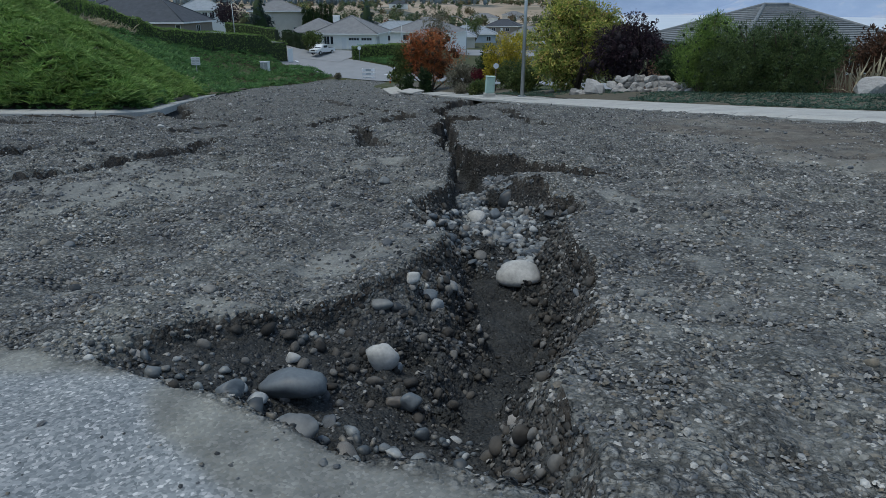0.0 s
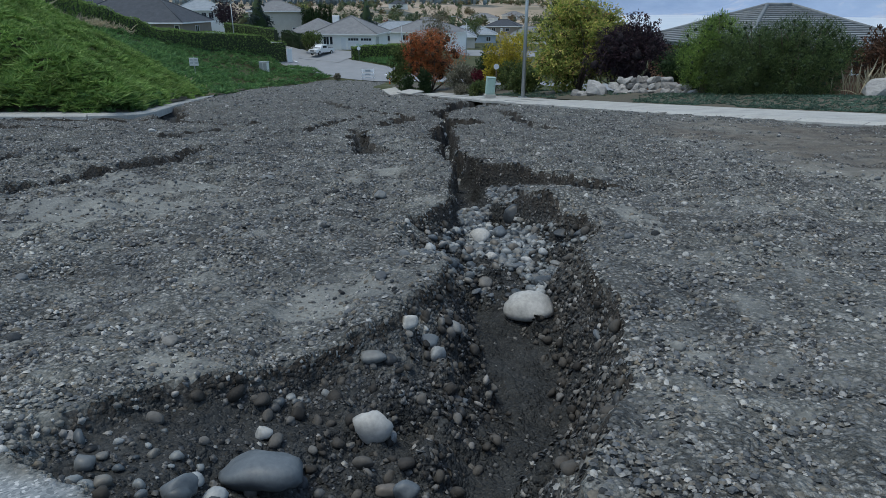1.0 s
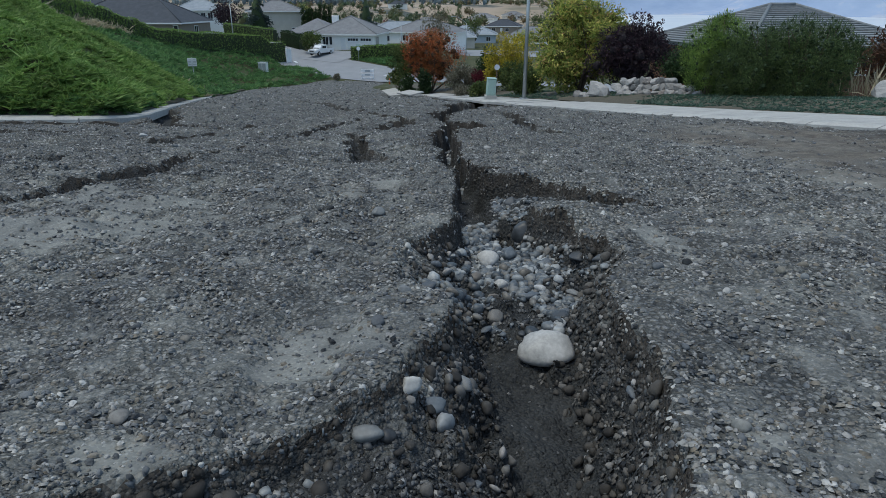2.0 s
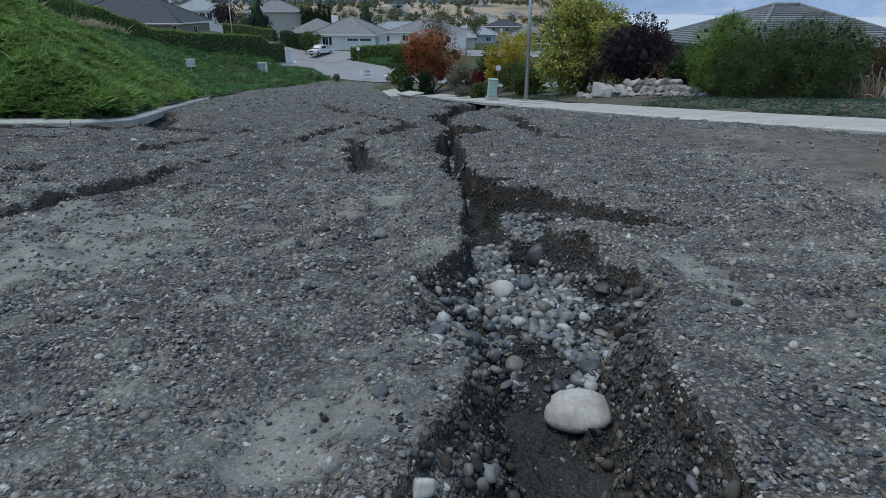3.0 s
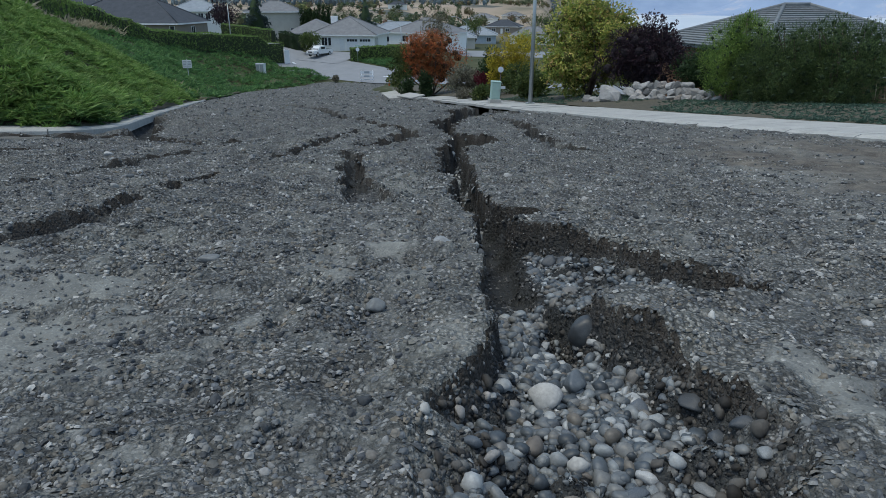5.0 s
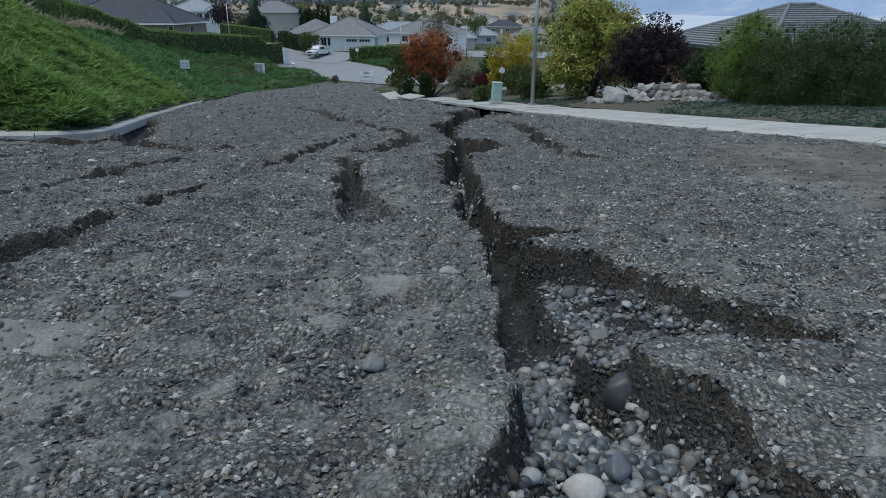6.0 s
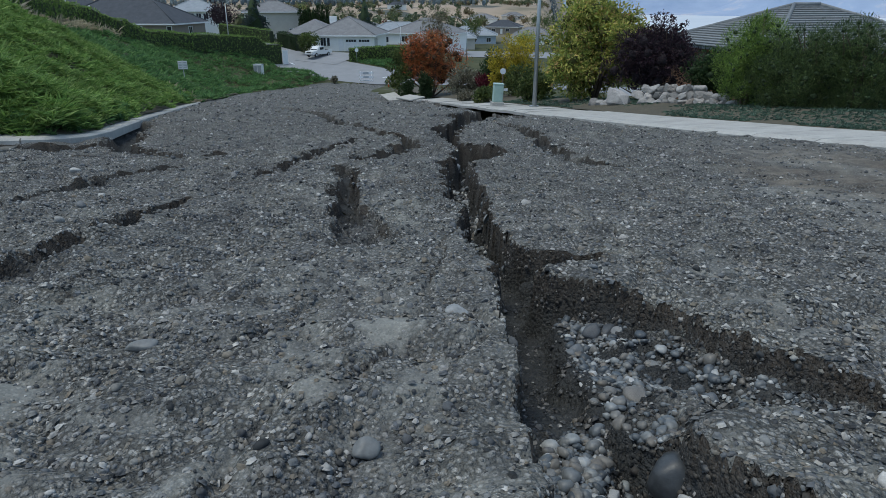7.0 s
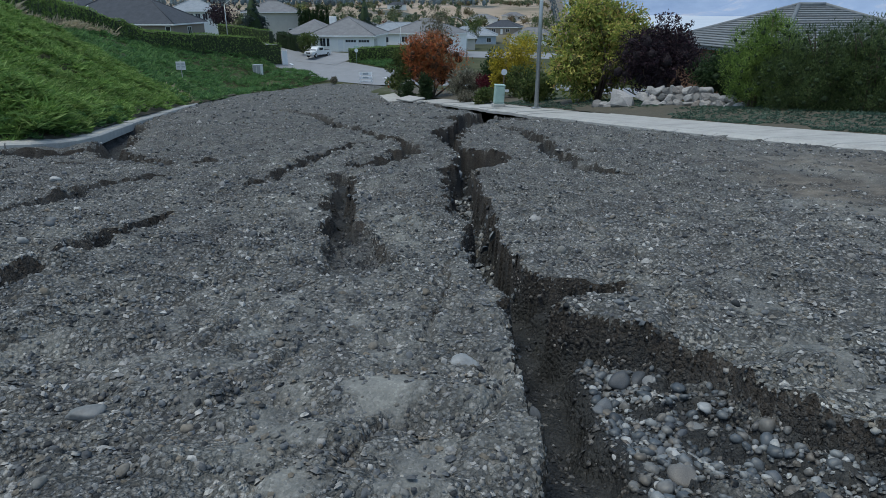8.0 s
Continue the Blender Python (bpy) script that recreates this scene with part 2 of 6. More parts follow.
JUNIPER = foliage("juniper", [(0.0, (0.09, 0.17, 0.045)), (0.4, (0.16, 0.28, 0.07)), (0.75, (0.23, 0.36, 0.1)), (1.0, (0.34, 0.46, 0.16))])
LOW_JUNIPER = foliage("low_juniper", [(0.0, (0.055, 0.13, 0.055)), (0.5, (0.115, 0.24, 0.085)), (1.0, (0.2, 0.34, 0.12))])
HEDGE = foliage("hedge_leaf", [(0.0, (0.1, 0.165, 0.05)), (0.6, (0.22, 0.34, 0.085)), (1.0, (0.35, 0.47, 0.14))])
# crown cores: leaf hues darkened to stand for the shade inside
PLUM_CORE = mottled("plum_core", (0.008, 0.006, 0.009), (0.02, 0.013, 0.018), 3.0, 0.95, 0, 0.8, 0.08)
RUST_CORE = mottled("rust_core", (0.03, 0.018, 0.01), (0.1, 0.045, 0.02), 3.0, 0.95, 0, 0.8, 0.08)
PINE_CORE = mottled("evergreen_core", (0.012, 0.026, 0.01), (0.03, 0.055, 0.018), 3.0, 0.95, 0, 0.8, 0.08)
LEAF_CORE = mottled("leafy_core", (0.05, 0.055, 0.014), (0.12, 0.12, 0.03), 3.0, 0.95, 0, 0.8, 0.08)
PINE = foliage("pine_needle", [(0.0, (0.028, 0.052, 0.02)), (0.5, (0.07, 0.115, 0.042)), (1.0, (0.165, 0.22, 0.08))])
LIME_PINE = foliage("bright_needle", [(0.0, (0.06, 0.11, 0.025)), (0.5, (0.14, 0.23, 0.05)), (1.0, (0.27, 0.37, 0.09))])
SPRUCE = foliage("spruce_needle", [(0.0, (0.027, 0.048, 0.045)), (1.0, (0.075, 0.112, 0.105))])
CEDAR = foliage("cedar_leaf", [(0.0, (0.019, 0.042, 0.016)), (1.0, (0.056, 0.096, 0.035))])
YELLOW_GREEN = foliage("yellow_green_leaf", [(0.0, (0.13, 0.19, 0.045)), (0.45, (0.31, 0.37, 0.085)), (0.75, (0.54, 0.53, 0.14)), (0.9, (0.68, 0.57, 0.18)), (1.0, (0.52, 0.3, 0.15))])
YELLOW = foliage("yellow_leaf", [(0.0, (0.168, 0.168, 0.024)), (0.5, (0.432, 0.360, 0.036)), (1.0, (0.600, 0.456, 0.060))])
RUST = foliage("rust_leaf", [(0.0, (0.14, 0.11, 0.045)), (0.3, (0.3, 0.13, 0.05)), (0.7, (0.55, 0.14, 0.06)), (1.0, (0.6, 0.24, 0.08))])
PLUM = foliage("plum_leaf", [(0.0, (0.014, 0.01, 0.016)), (0.7, (0.035, 0.02, 0.03)), (1.0, (0.07, 0.035, 0.045))], 0.1)
WINE = foliage("wine_leaf", [(0.0, (0.08, 0.015, 0.025)), (1.0, (0.2, 0.03, 0.05))])
BROWN_LEAF = foliage("brown_leaf", [(0.0, (0.05, 0.035, 0.025)), (0.6, (0.12, 0.065, 0.04)), (1.0, (0.17, 0.08, 0.05))])
GREY_LEAF = foliage("grey_leaf", [(0.0, (0.096, 0.090, 0.060)), (0.6, (0.204, 0.192, 0.144)), (1.0, (0.336, 0.312, 0.240))])
BLUE_COVER = foliage("blue_ground_cover", [(0.0, (0.042, 0.084, 0.063)), (0.6, (0.084, 0.147, 0.105)), (1.0, (0.168, 0.238, 0.182))])
STRAW = foliage("straw", [(0.0, (0.38, 0.33, 0.22)), (1.0, (0.62, 0.55, 0.4))])
GREEN_LEAF = foliage("green_leaf", [(0.0, (0.042, 0.070, 0.021)), (0.6, (0.098, 0.140, 0.042)), (1.0, (0.182, 0.210, 0.070))])
# the hedge's inner shade as a dark green
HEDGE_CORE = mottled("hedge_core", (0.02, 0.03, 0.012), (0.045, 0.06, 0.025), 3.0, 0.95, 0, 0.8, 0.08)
WALL_STONE = varied("wall_stone", [(0.0, (0.15, 0.147, 0.142)), (0.5, (0.27, 0.263, 0.254)), (0.8, (0.36, 0.352, 0.344)), (1.0, (0.26, 0.225, 0.2))], 0.85, "object", 5.0, 0.4, 0.5, 0.03)
TILE = varied("roof_tile", [(0.0, (0.16, 0.178, 0.19)), (1.0, (0.22, 0.235, 0.245))], 0.75, "object", 3.0, 0.3, 0.3, 0.02)
SHINGLE_DARK = mottled("dark_shingle", (0.025, 0.031, 0.04), (0.065, 0.075, 0.092), 1.2, 0.9, 0, 0.5, 0.03, fine=10)
SHINGLE_GREY = mottled("grey_shingle", (0.11, 0.115, 0.123), (0.22, 0.226, 0.235), 1.2, 0.9, 0, 0.6, 0.03, fine=10)
SHINGLE_BLUE = mottled("blue_grey_shingle", (0.18, 0.21, 0.24), (0.3, 0.335, 0.37), 1.2, 0.9, 0, 0.5, 0.03, fine=10)
STUCCO_TAUPE = mottled("taupe_stucco", (0.2, 0.175, 0.15), (0.26, 0.23, 0.195), 1.0, 0.9, 0, 0.2, 0.01)
STUCCO_CREAM = mottled("cream_stucco", (0.72, 0.72, 0.7), (0.82, 0.82, 0.8), 1.0, 0.9, 0, 0.2, 0.01)
STUCCO_BEIGE = mottled("beige_stucco", (0.42, 0.4, 0.36), (0.52, 0.5, 0.45), 1.0, 0.9, 0, 0.2, 0.01)
STUCCO_BLUE = mottled("blue_grey_siding", (0.3, 0.36, 0.43), (0.4, 0.46, 0.53), 1.0, 0.8, 0, 0.2, 0.01)
BROWN_FENCE = mottled("brown_stain", (0.12, 0.06, 0.035), (0.19, 0.1, 0.06), 2.0, 0.85, 0, 0.4, 0.02)
WHITE_TRIM = mottled("white_trim", (0.62, 0.64, 0.65), (0.76, 0.77, 0.78), 2.0, 0.55, 0, 0.1, 0.005)
PANE = mottled("window_glass", (0.02, 0.025, 0.03), (0.045, 0.05, 0.06), 0.5, 0.06, 0, 0, 0, 0.8)
CAR_PAINT = mottled("silver_paint", (0.66, 0.68, 0.7), (0.72, 0.74, 0.76), 1.0, 0.3, 0.2, 0, 0)
RUBBER = mottled("rubber", (0.012, 0.012, 0.012), (0.03, 0.03, 0.03), 4.0, 0.85, 0, 0.2, 0.01)
LAMP_GLASS = mottled("lamp_lens", (0.5, 0.5, 0.48), (0.6, 0.6, 0.58), 4.0, 0.2, 0, 0, 0)
PALE_GREEN_PAINT = mottled("pale_green_paint", (0.3, 0.44, 0.4), (0.38, 0.52, 0.48), 2.5, 0.5, 0, 0.1, 0.004)
SIGN_WHITE = mottled("sign_white", (0.6, 0.64, 0.68), (0.72, 0.75, 0.78), 3.0, 0.45, 0, 0, 0)
SIGN_GREY = mottled("sign_back", (0.3, 0.34, 0.38), (0.38, 0.42, 0.46), 3.0, 0.45, 0.3, 0, 0)
ORANGE = mottled("safety_orange", (0.55, 0.1, 0.03), (0.7, 0.14, 0.04), 3.0, 0.5, 0, 0, 0)


def water():
    m, n, l, b = material("lake_water", 0.5, 0.55, 0.5)
    # pale half-metal base stands in for bright sky mirrored on the water
    l.new(ramp(n, l, grain(n, l, 0.004, 4.0), [(0.3, (0.66, 0.7, 0.73)), (0.7, (0.74, 0.77, 0.79))]), b.inputs["Base Color"])
    relief(n, l, b, grain(n, l, 0.15, 4.0, stretch=(1, 3, 1)), 0.35, 0.4)
    return m


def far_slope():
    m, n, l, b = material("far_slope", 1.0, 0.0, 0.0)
    # blue haze of the distance is mixed into the slope's base colour
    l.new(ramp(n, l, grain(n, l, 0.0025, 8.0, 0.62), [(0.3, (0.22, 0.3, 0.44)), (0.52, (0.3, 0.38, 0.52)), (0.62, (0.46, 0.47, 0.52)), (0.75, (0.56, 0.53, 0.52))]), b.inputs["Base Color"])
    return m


LAKE, FAR_SLOPE = water(), far_slope()


def distant_trees(name, stops, size):
    """Crowns whose colour changes from tree to tree, with a little unevenness inside each."""
    m, n, l, b = material(name, 0.95, 0.0, 0.1)
    tint = ramp(n, l, grain(n, l, size, 2.0), stops)
    pick = n.new("ShaderNodeNewGeometry").outputs["Random Per Island"]
    l.new(blend(n, l, 1.0, tint, ramp(n, l, pick, [(0.0, (0.6, 0.6, 0.6)), (1.0, (1.3, 1.3, 1.3))]), "MULTIPLY"), b.inputs["Base Color"])
    return m


# far crowns carry bluish haze in their colour
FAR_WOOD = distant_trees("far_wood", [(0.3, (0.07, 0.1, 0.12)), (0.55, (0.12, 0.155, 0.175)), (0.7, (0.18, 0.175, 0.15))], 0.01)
VALLEY_TREES = distant_trees("valley_trees", [(0.3, (0.05, 0.075, 0.05)), (0.45, (0.09, 0.12, 0.07)), (0.56, (0.13, 0.13, 0.07)), (0.63, (0.16, 0.12, 0.08)), (0.7, (0.2, 0.18, 0.09))], 0.05)


# ---- lie of the land ----
SLOPE_AT = ((-60, 4.2), (-20, 2.1), (0, 0.08), (30, -3.43), (60, -6.94), (85, -9.3), (98, -10.4), (108, -10.7), (160, -11.3), (230, -12.5), (500, -11.0), (900, -2.0), (1600, 40.0), (4500, 300.0))
KERB_LEFT = ((-40, 18.9), (-15, 18.8), (-10.6, 18.7), (-9.1, 19.0), (-9.0, 20.3), (-10.0, 23.4), (-11.7, 29.1), (-18.0, 52), (-21.8, 75), (-21.0, 92), (-19.2, 102), (-17.2, 110))
WALK_EDGE = ((-40, 34.0), (0, 15.6), (14.5, 9.75), (20.6, 7.1), (27, 5.2), (36, 3.15), (52, -0.4), (62, -3.2), (72, -6.6), (82, -9.6))
WALK_WIDTH = 2.2


def road_profile(y):
    knots = np.array(SLOPE_AT)
    d = 3.0
    return (np.interp(y - d, knots[:, 0], knots[:, 1]) + 2 * np.interp(y, knots[:, 0], knots[:, 1]) + np.interp(y + d, knots[:, 0], knots[:, 1])) / 4


def walk_edge(y):
    """Where the right-hand pavement begins."""
    k = np.array(WALK_EDGE)
    return np.interp(y, k[:, 0], k[:, 1])


def left_edge(y):
    """Where the road ends on the left, beyond the corner."""
    k = np.array(KERB_LEFT[3:])
    return np.interp(y, k[:, 1], k[:, 0])


def left_gap(x, y):
    """How far a place lies up the bank from the left kerb; negative on the road."""
    side = (left_edge(y) - x) * 0.97
    return np.where(y > 18.8, np.minimum(side, y - 18.8), -9.0)


def bank_height(x, y):
    """The planted bank on the left, with a level verge at its foot farther down the street."""
    gap = np.maximum(left_gap(x, y) - np.interp(y, (20, 45, 75, 100), (0.3, 0.4, 2.2, 8.8)), 0)
    steep = np.interp(y, (20, 40, 85, 100, 125, 150), (0.66, 0.62, 0.58, 0.5, 0.26, 0.1))
    crest = np.interp(y, (20, 40, 85, 100, 125, 150), (11.0, 9.2, 10.5, 7.5, 4.0, 3.0))
    # a low planted mound at its lower end, before the cross street
    mound = 1.1 * smooth(0.3, 2.5, left_gap(x, y)) * smooth(88, 100, y) * smooth(-5.6, -8.0, ((x + 7) * 9 + (y - 106) * 11) / 14.2)
    return crest * np.tanh(gap * steep / crest) * (1 + 0.05 * layers(x, y, 4.0, 3, 5)) + mound


def right_height(x, y):
    """Garden ground behind the right pavement: a low rise, then it falls away to the houses below."""
    gap = x - walk_edge(y) - WALK_WIDTH
    rise = 0.22 + 0.32 * smooth(0.0, 3.0, gap)
    fall = np.clip((gap - 9.0) * 0.14, 0, 9.0) * np.interp(y, (-20, 0, 60, 100), (0.3, 1, 1, 0))
    return np.where(gap > -WALK_WIDTH, rise - fall, 0) * np.interp(y, (85, 110), (1, 0))


def lake_fall(x, y):
    """The land drops to the lake on the far right."""
    way = np.degrees(np.arctan2(x, np.maximum(y, 1.0)))
    far = np.hypot(x, y)
    return smooth(8.0, 10.5, way) * smooth(44.0, 36.0, way) * smooth(120, 1100, far)


LAKE_LEVEL = -66.0


def land(x, y):
    x, y = np.asarray(x, float), np.asarray(y, float)
    z = road_profile(y) + bank_height(x, y) + right_height(x, y)
    # the ground rises again behind the cross street
    z = z + 3.1 * smooth(105, 133, y + 0.25 * (x + 20)) * smooth(6, -6, x) * smooth(230, 150, y)
    z = z + layers(x, y, 160.0, 3, 9) * 5.0 * smooth(250, 700, y)
    drop = lake_fall(x, y)
    return z * (1 - drop) + (LAKE_LEVEL - 4.0) * drop


# ---- the washed-out road: plan of the gullies ----
# edges of the main gully, as y and x
RIM_LEFT = ((1.05, 0.3), (1.17, 0.22), (1.28, -0.03), (1.4, -0.36), (1.56, -0.62), (1.64, -0.82), (1.77, -1.04), (1.85, -1.17), (1.97, -1.2), (2.08, -1.15), (2.21, -1.04), (2.33, -0.87),
            (2.45, -0.67), (2.59, -0.46), (2.72, -0.33), (2.87, -0.23), (3.05, -0.18), (3.2, -0.1), (3.38, -0.03), (3.64, 0.0), (3.78, -0.05), (3.9, -0.16), (4.04, -0.28), (4.35, -0.34),
            (4.7, -0.29), (4.89, -0.21), (5.05, -0.08), (5.25, 0.03), (6.2, 0.04), (7.1, 0.03), (8.4, 0.09), (8.94, 0.01), (9.6, -0.08), (10.5, -0.08), (11.6, -0.26), (13.4, -0.32),
            (15.5, -0.38), (15.9, -0.1), (18.2, -0.04), (18.64, -0.22), (20.4, -0.44), (23.4, -0.74), (24.8, -0.66), (26.0, -0.19), (29.6, 0.18), (33.0, 0.4))
RIM_RIGHT = ((1.05, 0.37), (1.68, 0.36), (2.03, 0.48), (2.26, 0.58), (2.53, 0.68), (2.85, 0.75), (3.2, 0.8), (3.72, 0.77), (3.95, 0.8), (4.1, 0.86), (4.3, 0.97), (4.6, 1.04), (4.8, 1.0),
             (5.06, 0.94), (5.3, 0.87), (5.55, 0.78), (5.75, 0.72), (5.95, 0.68), (6.03, 0.72), (6.06, 0.84), (6.1, 1.44), (6.13, 1.7), (6.22, 1.76), (6.45, 1.66), (6.75, 1.34), (7.05, 1.22),
             (7.36, 1.1), (7.6, 0.92), (7.76, 0.7), (7.93, 0.46), (8.26, 0.45), (8.31, 0.54), (8.35, 0.86), (8.68, 0.96), (8.76, 0.5), (8.8, 0.38), (9.82, 0.29), (11.42, 0.24), (14.6, 0.14),
             (15.2, 0.42), (16.6, 0.98), (17.6, 1.04), (17.9, 0.5), (18.5, 0.1), (22.3, 0.1), (23.4, 0.5), (24.6, 0.3), (26.0, 0.55), (29.0, 1.2), (33.0, 2.0))
# along each edge: y, height of the steep lip below it, fall of the loose slope below the lip
BANK_LEFT = ((1.05, 0.05, 1.0), (1.28, 0.14, 1.2), (1.56, 0.1, 1.0), (1.85, 0.04, 0.5), (2.1, 0.07, 0.35), (2.33, 0.085, 0.34), (2.59, 0.085, 0.45), (2.87, 0.06, 0.9), (3.38, 0.06, 1.8), (3.64, 0.06, 1.6), (3.9, 0.04, 0.6),
             (4.35, 0.025, 0.5), (4.7, 0.03, 0.55), (5.05, 0.08, 1.0), (5.86, 0.2, 2.0), (6.6, 0.36, 3.0), (11.0, 0.36, 3.0), (15.0, 0.45, 3.0), (33.0, 0.45, 2.0))
BANK_RIGHT = ((1.05, 0.04, 0.8), (1.7, 0.08, 1.4), (2.5, 0.06, 1.7), (3.5, 0.06, 1.7), (4.1, 0.05, 1.2), (4.5, 0.04, 0.8), (4.8, 0.05, 1.0), (5.3, 0.12, 1.3), (5.97, 0.15, 1.6), (6.05, 0.03, 0.4),
              (6.13, 0.05, 0.8), (6.45, 0.12, 0.4), (7.4, 0.13, 0.3), (7.76, 0.16, 0.6), (7.92, 0.3, 2.6), (8.27, 0.3, 2.6), (8.34, 0.08, 1.2), (8.6, 0.24, 2.5), (9.8, 0.32, 2.6), (14.6, 0.38, 2.4), (15.8, 0.3, 0.8), (18.5, 0.45, 1.8), (33.0, 0.4, 1.5))
BED_DEPTH = ((1.05, 0.1), (1.2, 0.22), (1.6, 0.34), (2.2, 0.4), (3.0, 0.44), (3.5, 0.42), (3.9, 0.36), (4.4, 0.29), (5.2, 0.27), (6.0, 0.27), (6.6, 0.24), (7.6, 0.24), (9.0, 0.32), (12.0, 0.42), (15.0, 0.58), (18.0, 0.78), (24.0, 0.8), (33.0, 0.8))
# side channels: corners in plan, width at the start and end, depth at the start and end
CHANNELS = (
    (((-9.9, 43.8), (-5.7, 32.6), (-3.7, 26.0), (-2.2, 22.3), (-1.3, 20.1), (-0.95, 17.8), (-1.2, 16.7), (-1.75, 15.5)), 0.6, 0.4, 0.4, 0.26),
    (((-1.9, 14.6), (-1.62, 12.6), (-1.36, 11.0), (-1.22, 10.2)), 0.32, 0.3, 0.2, 0.19),
    (((-1.25, 10.5), (-1.1, 9.7), (-0.95, 9.0)), 0.45, 0.6, 0.13, 0.1),
    (((-2.2, 19.7), (-2.55, 17.9), (-2.85, 15.3), (-3.05, 13.6)), 0.34, 0.2, 0.28, 0.16),
    (((-3.22, 10.95), (-3.24, 10.5), (-3.3, 10.0)), 0.22, 0.34, 0.2, 0.26),
    (((-3.28, 9.9), (-3.2, 9.2), (-3.35, 8.1), (-3.6, 7.2), (-3.9, 6.1), (-4.1, 5.2)), 0.3, 0.6, 0.1, 0.2),
    (((-4.6, 14.4), (-5.25, 13.4), (-5.1, 11.8), (-5.2, 10.8), (-5.3, 9.0), (-5.6, 7.6)), 0.3, 0.6, 0.16, 0.18),
    (((1.9, 27.0), (2.15, 20.4), (1.92, 16.2), (2.16, 14.95), (2.6, 14.5)), 0.6, 0.32, 0.3, 0.16),
    (((2.35, 18.7), (2.85, 17.4)), 0.35, 0.2, 0.2, 0.1),
    (((-6.0, 16.3), (-5.2, 15.8), (-4.4, 16.1)), 0.6, 0.3, 0.32, 0.15),
    (((-8.9, 20.9), (-9.5, 23.2), (-10.5, 26.2)), 1.2, 0.8, 0.42, 0.3),
    (((-10.9, 26.2), (-13.0, 33.0)), 0.6, 0.4, 0.16, 0.1),
    (((-8.5, 21.0), (-7.7, 18.6), (-6.6, 16.9), (-5.8, 16.2)), 0.9, 0.6, 0.4, 0.3),
    (((-16.0, 18.0), (-11.0, 17.85), (-8.7, 18.2)), 1.5, 1.2, 0.5, 0.5),
    (((-20.0, 17.3), (-11.0, 17.0), (-8.4, 17.5)), 3.0, 2.0, 0.36, 0.26),
    (((-12.0, 15.5), (-8.4, 14.1), (-6.9, 16.2)), 0.4, 0.3, 0.2, 0.15),
    (((0.2, 31.5), (1.2, 33.5), (2.6, 35.5)), 1.8, 2.0, 0.7, 0.8),
    (((1.0, 31.0), (3.2, 31.5), (4.5, 29.8)), 0.9, 0.4, 0.4, 0.2),
    (((2.9, 33.4), (2.3, 37.0), (1.25, 42.0), (0.25, 46.5), (-0.85, 51.5)), 2.4, 1.4, 0.95, 0.7),
    (((-4.5, 62.0), (-6.5, 60.0), (-10.0, 61.0)), 1.2, 0.5, 0.5, 0.2),
)


def channel_cut(x, y, points, w0, w1, d0, d1):
    """Depth that one side channel takes off the surface."""
    pts = np.array(points)
    length = np.hypot(*np.diff(pts, axis=0).T)
    run = np.concatenate([[0], np.cumsum(length)]) / length.sum()
    cut = np.zeros_like(x)
    reach = max(w0, w1) + 0.3
    near = np.flatnonzero((x > pts[:, 0].min() - reach) & (x < pts[:, 0].max() + reach) & (y > pts[:, 1].min() - reach) & (y < pts[:, 1].max() + reach))
    px, py = x[near], y[near]
    best, where = np.full(len(near), 9.0), np.zeros(len(near))
    for (a, b), (r0, r1) in zip(zip(pts, pts[1:]), zip(run, run[1:])):
        s = np.clip(((px - a[0]) * (b - a)[0] + (py - a[1]) * (b - a)[1]) / ((b - a) ** 2).sum(), 0, 1)
        d = np.hypot(px - a[0] - s * (b - a)[0], py - a[1] - s * (b - a)[1])
        closer = d < best
        best, where = np.where(closer, d, best), np.where(closer, r0 + s * (r1 - r0), where)
    half = (w0 + (w1 - w0) * where) / 2
    cut[near] = (d0 + (d1 - d0) * where) * smooth(half * 1.0, half * 0.72, best)
    return cut


def rim_x(rim, y):
    k = np.array(rim)
    return np.interp(y, k[:, 0], k[:, 1])


def bank_drop(x, y, rim, bank, side):
    """How far a bank drops at a place inside its edge: a steep lip, then loose stones at their own slope."""
    order = np.argsort(y)
    px, py = x[order], y[order]
    best, at = np.full(len(px), 0.9), py.copy()
    for a, b in zip(rim, rim[1:]):
        low, high = np.searchsorted(py, (a[0] - 0.9, b[0] + 0.9))
        if low == high:
            continue
        qx, qy = px[low:high], py[low:high]
        dx, dy = b[1] - a[1], b[0] - a[0]
        s = np.clip(((qx - a[1]) * dx + (qy - a[0]) * dy) / (dx * dx + dy * dy), 0, 1)
        d = np.hypot(qx - a[1] - s * dx, qy - a[0] - s * dy)
        closer = d < best[low:high]
        best[low:high] = np.where(closer, d, best[low:high])
        at[low:high] = np.where(closer, a[0] + s * dy, at[low:high])
    k = np.array(bank)
    lip, fall = np.interp(at, k[:, 0], k[:, 1]), np.interp(at, k[:, 0], k[:, 2])
    within = (px - rim_x(rim, py)) * side > 0
    out = np.empty(len(px))
    out[order] = np.where(within, lip * smooth(0.0, 0.045, best) + fall * np.maximum(best - 0.01, 0), -best)
    return out


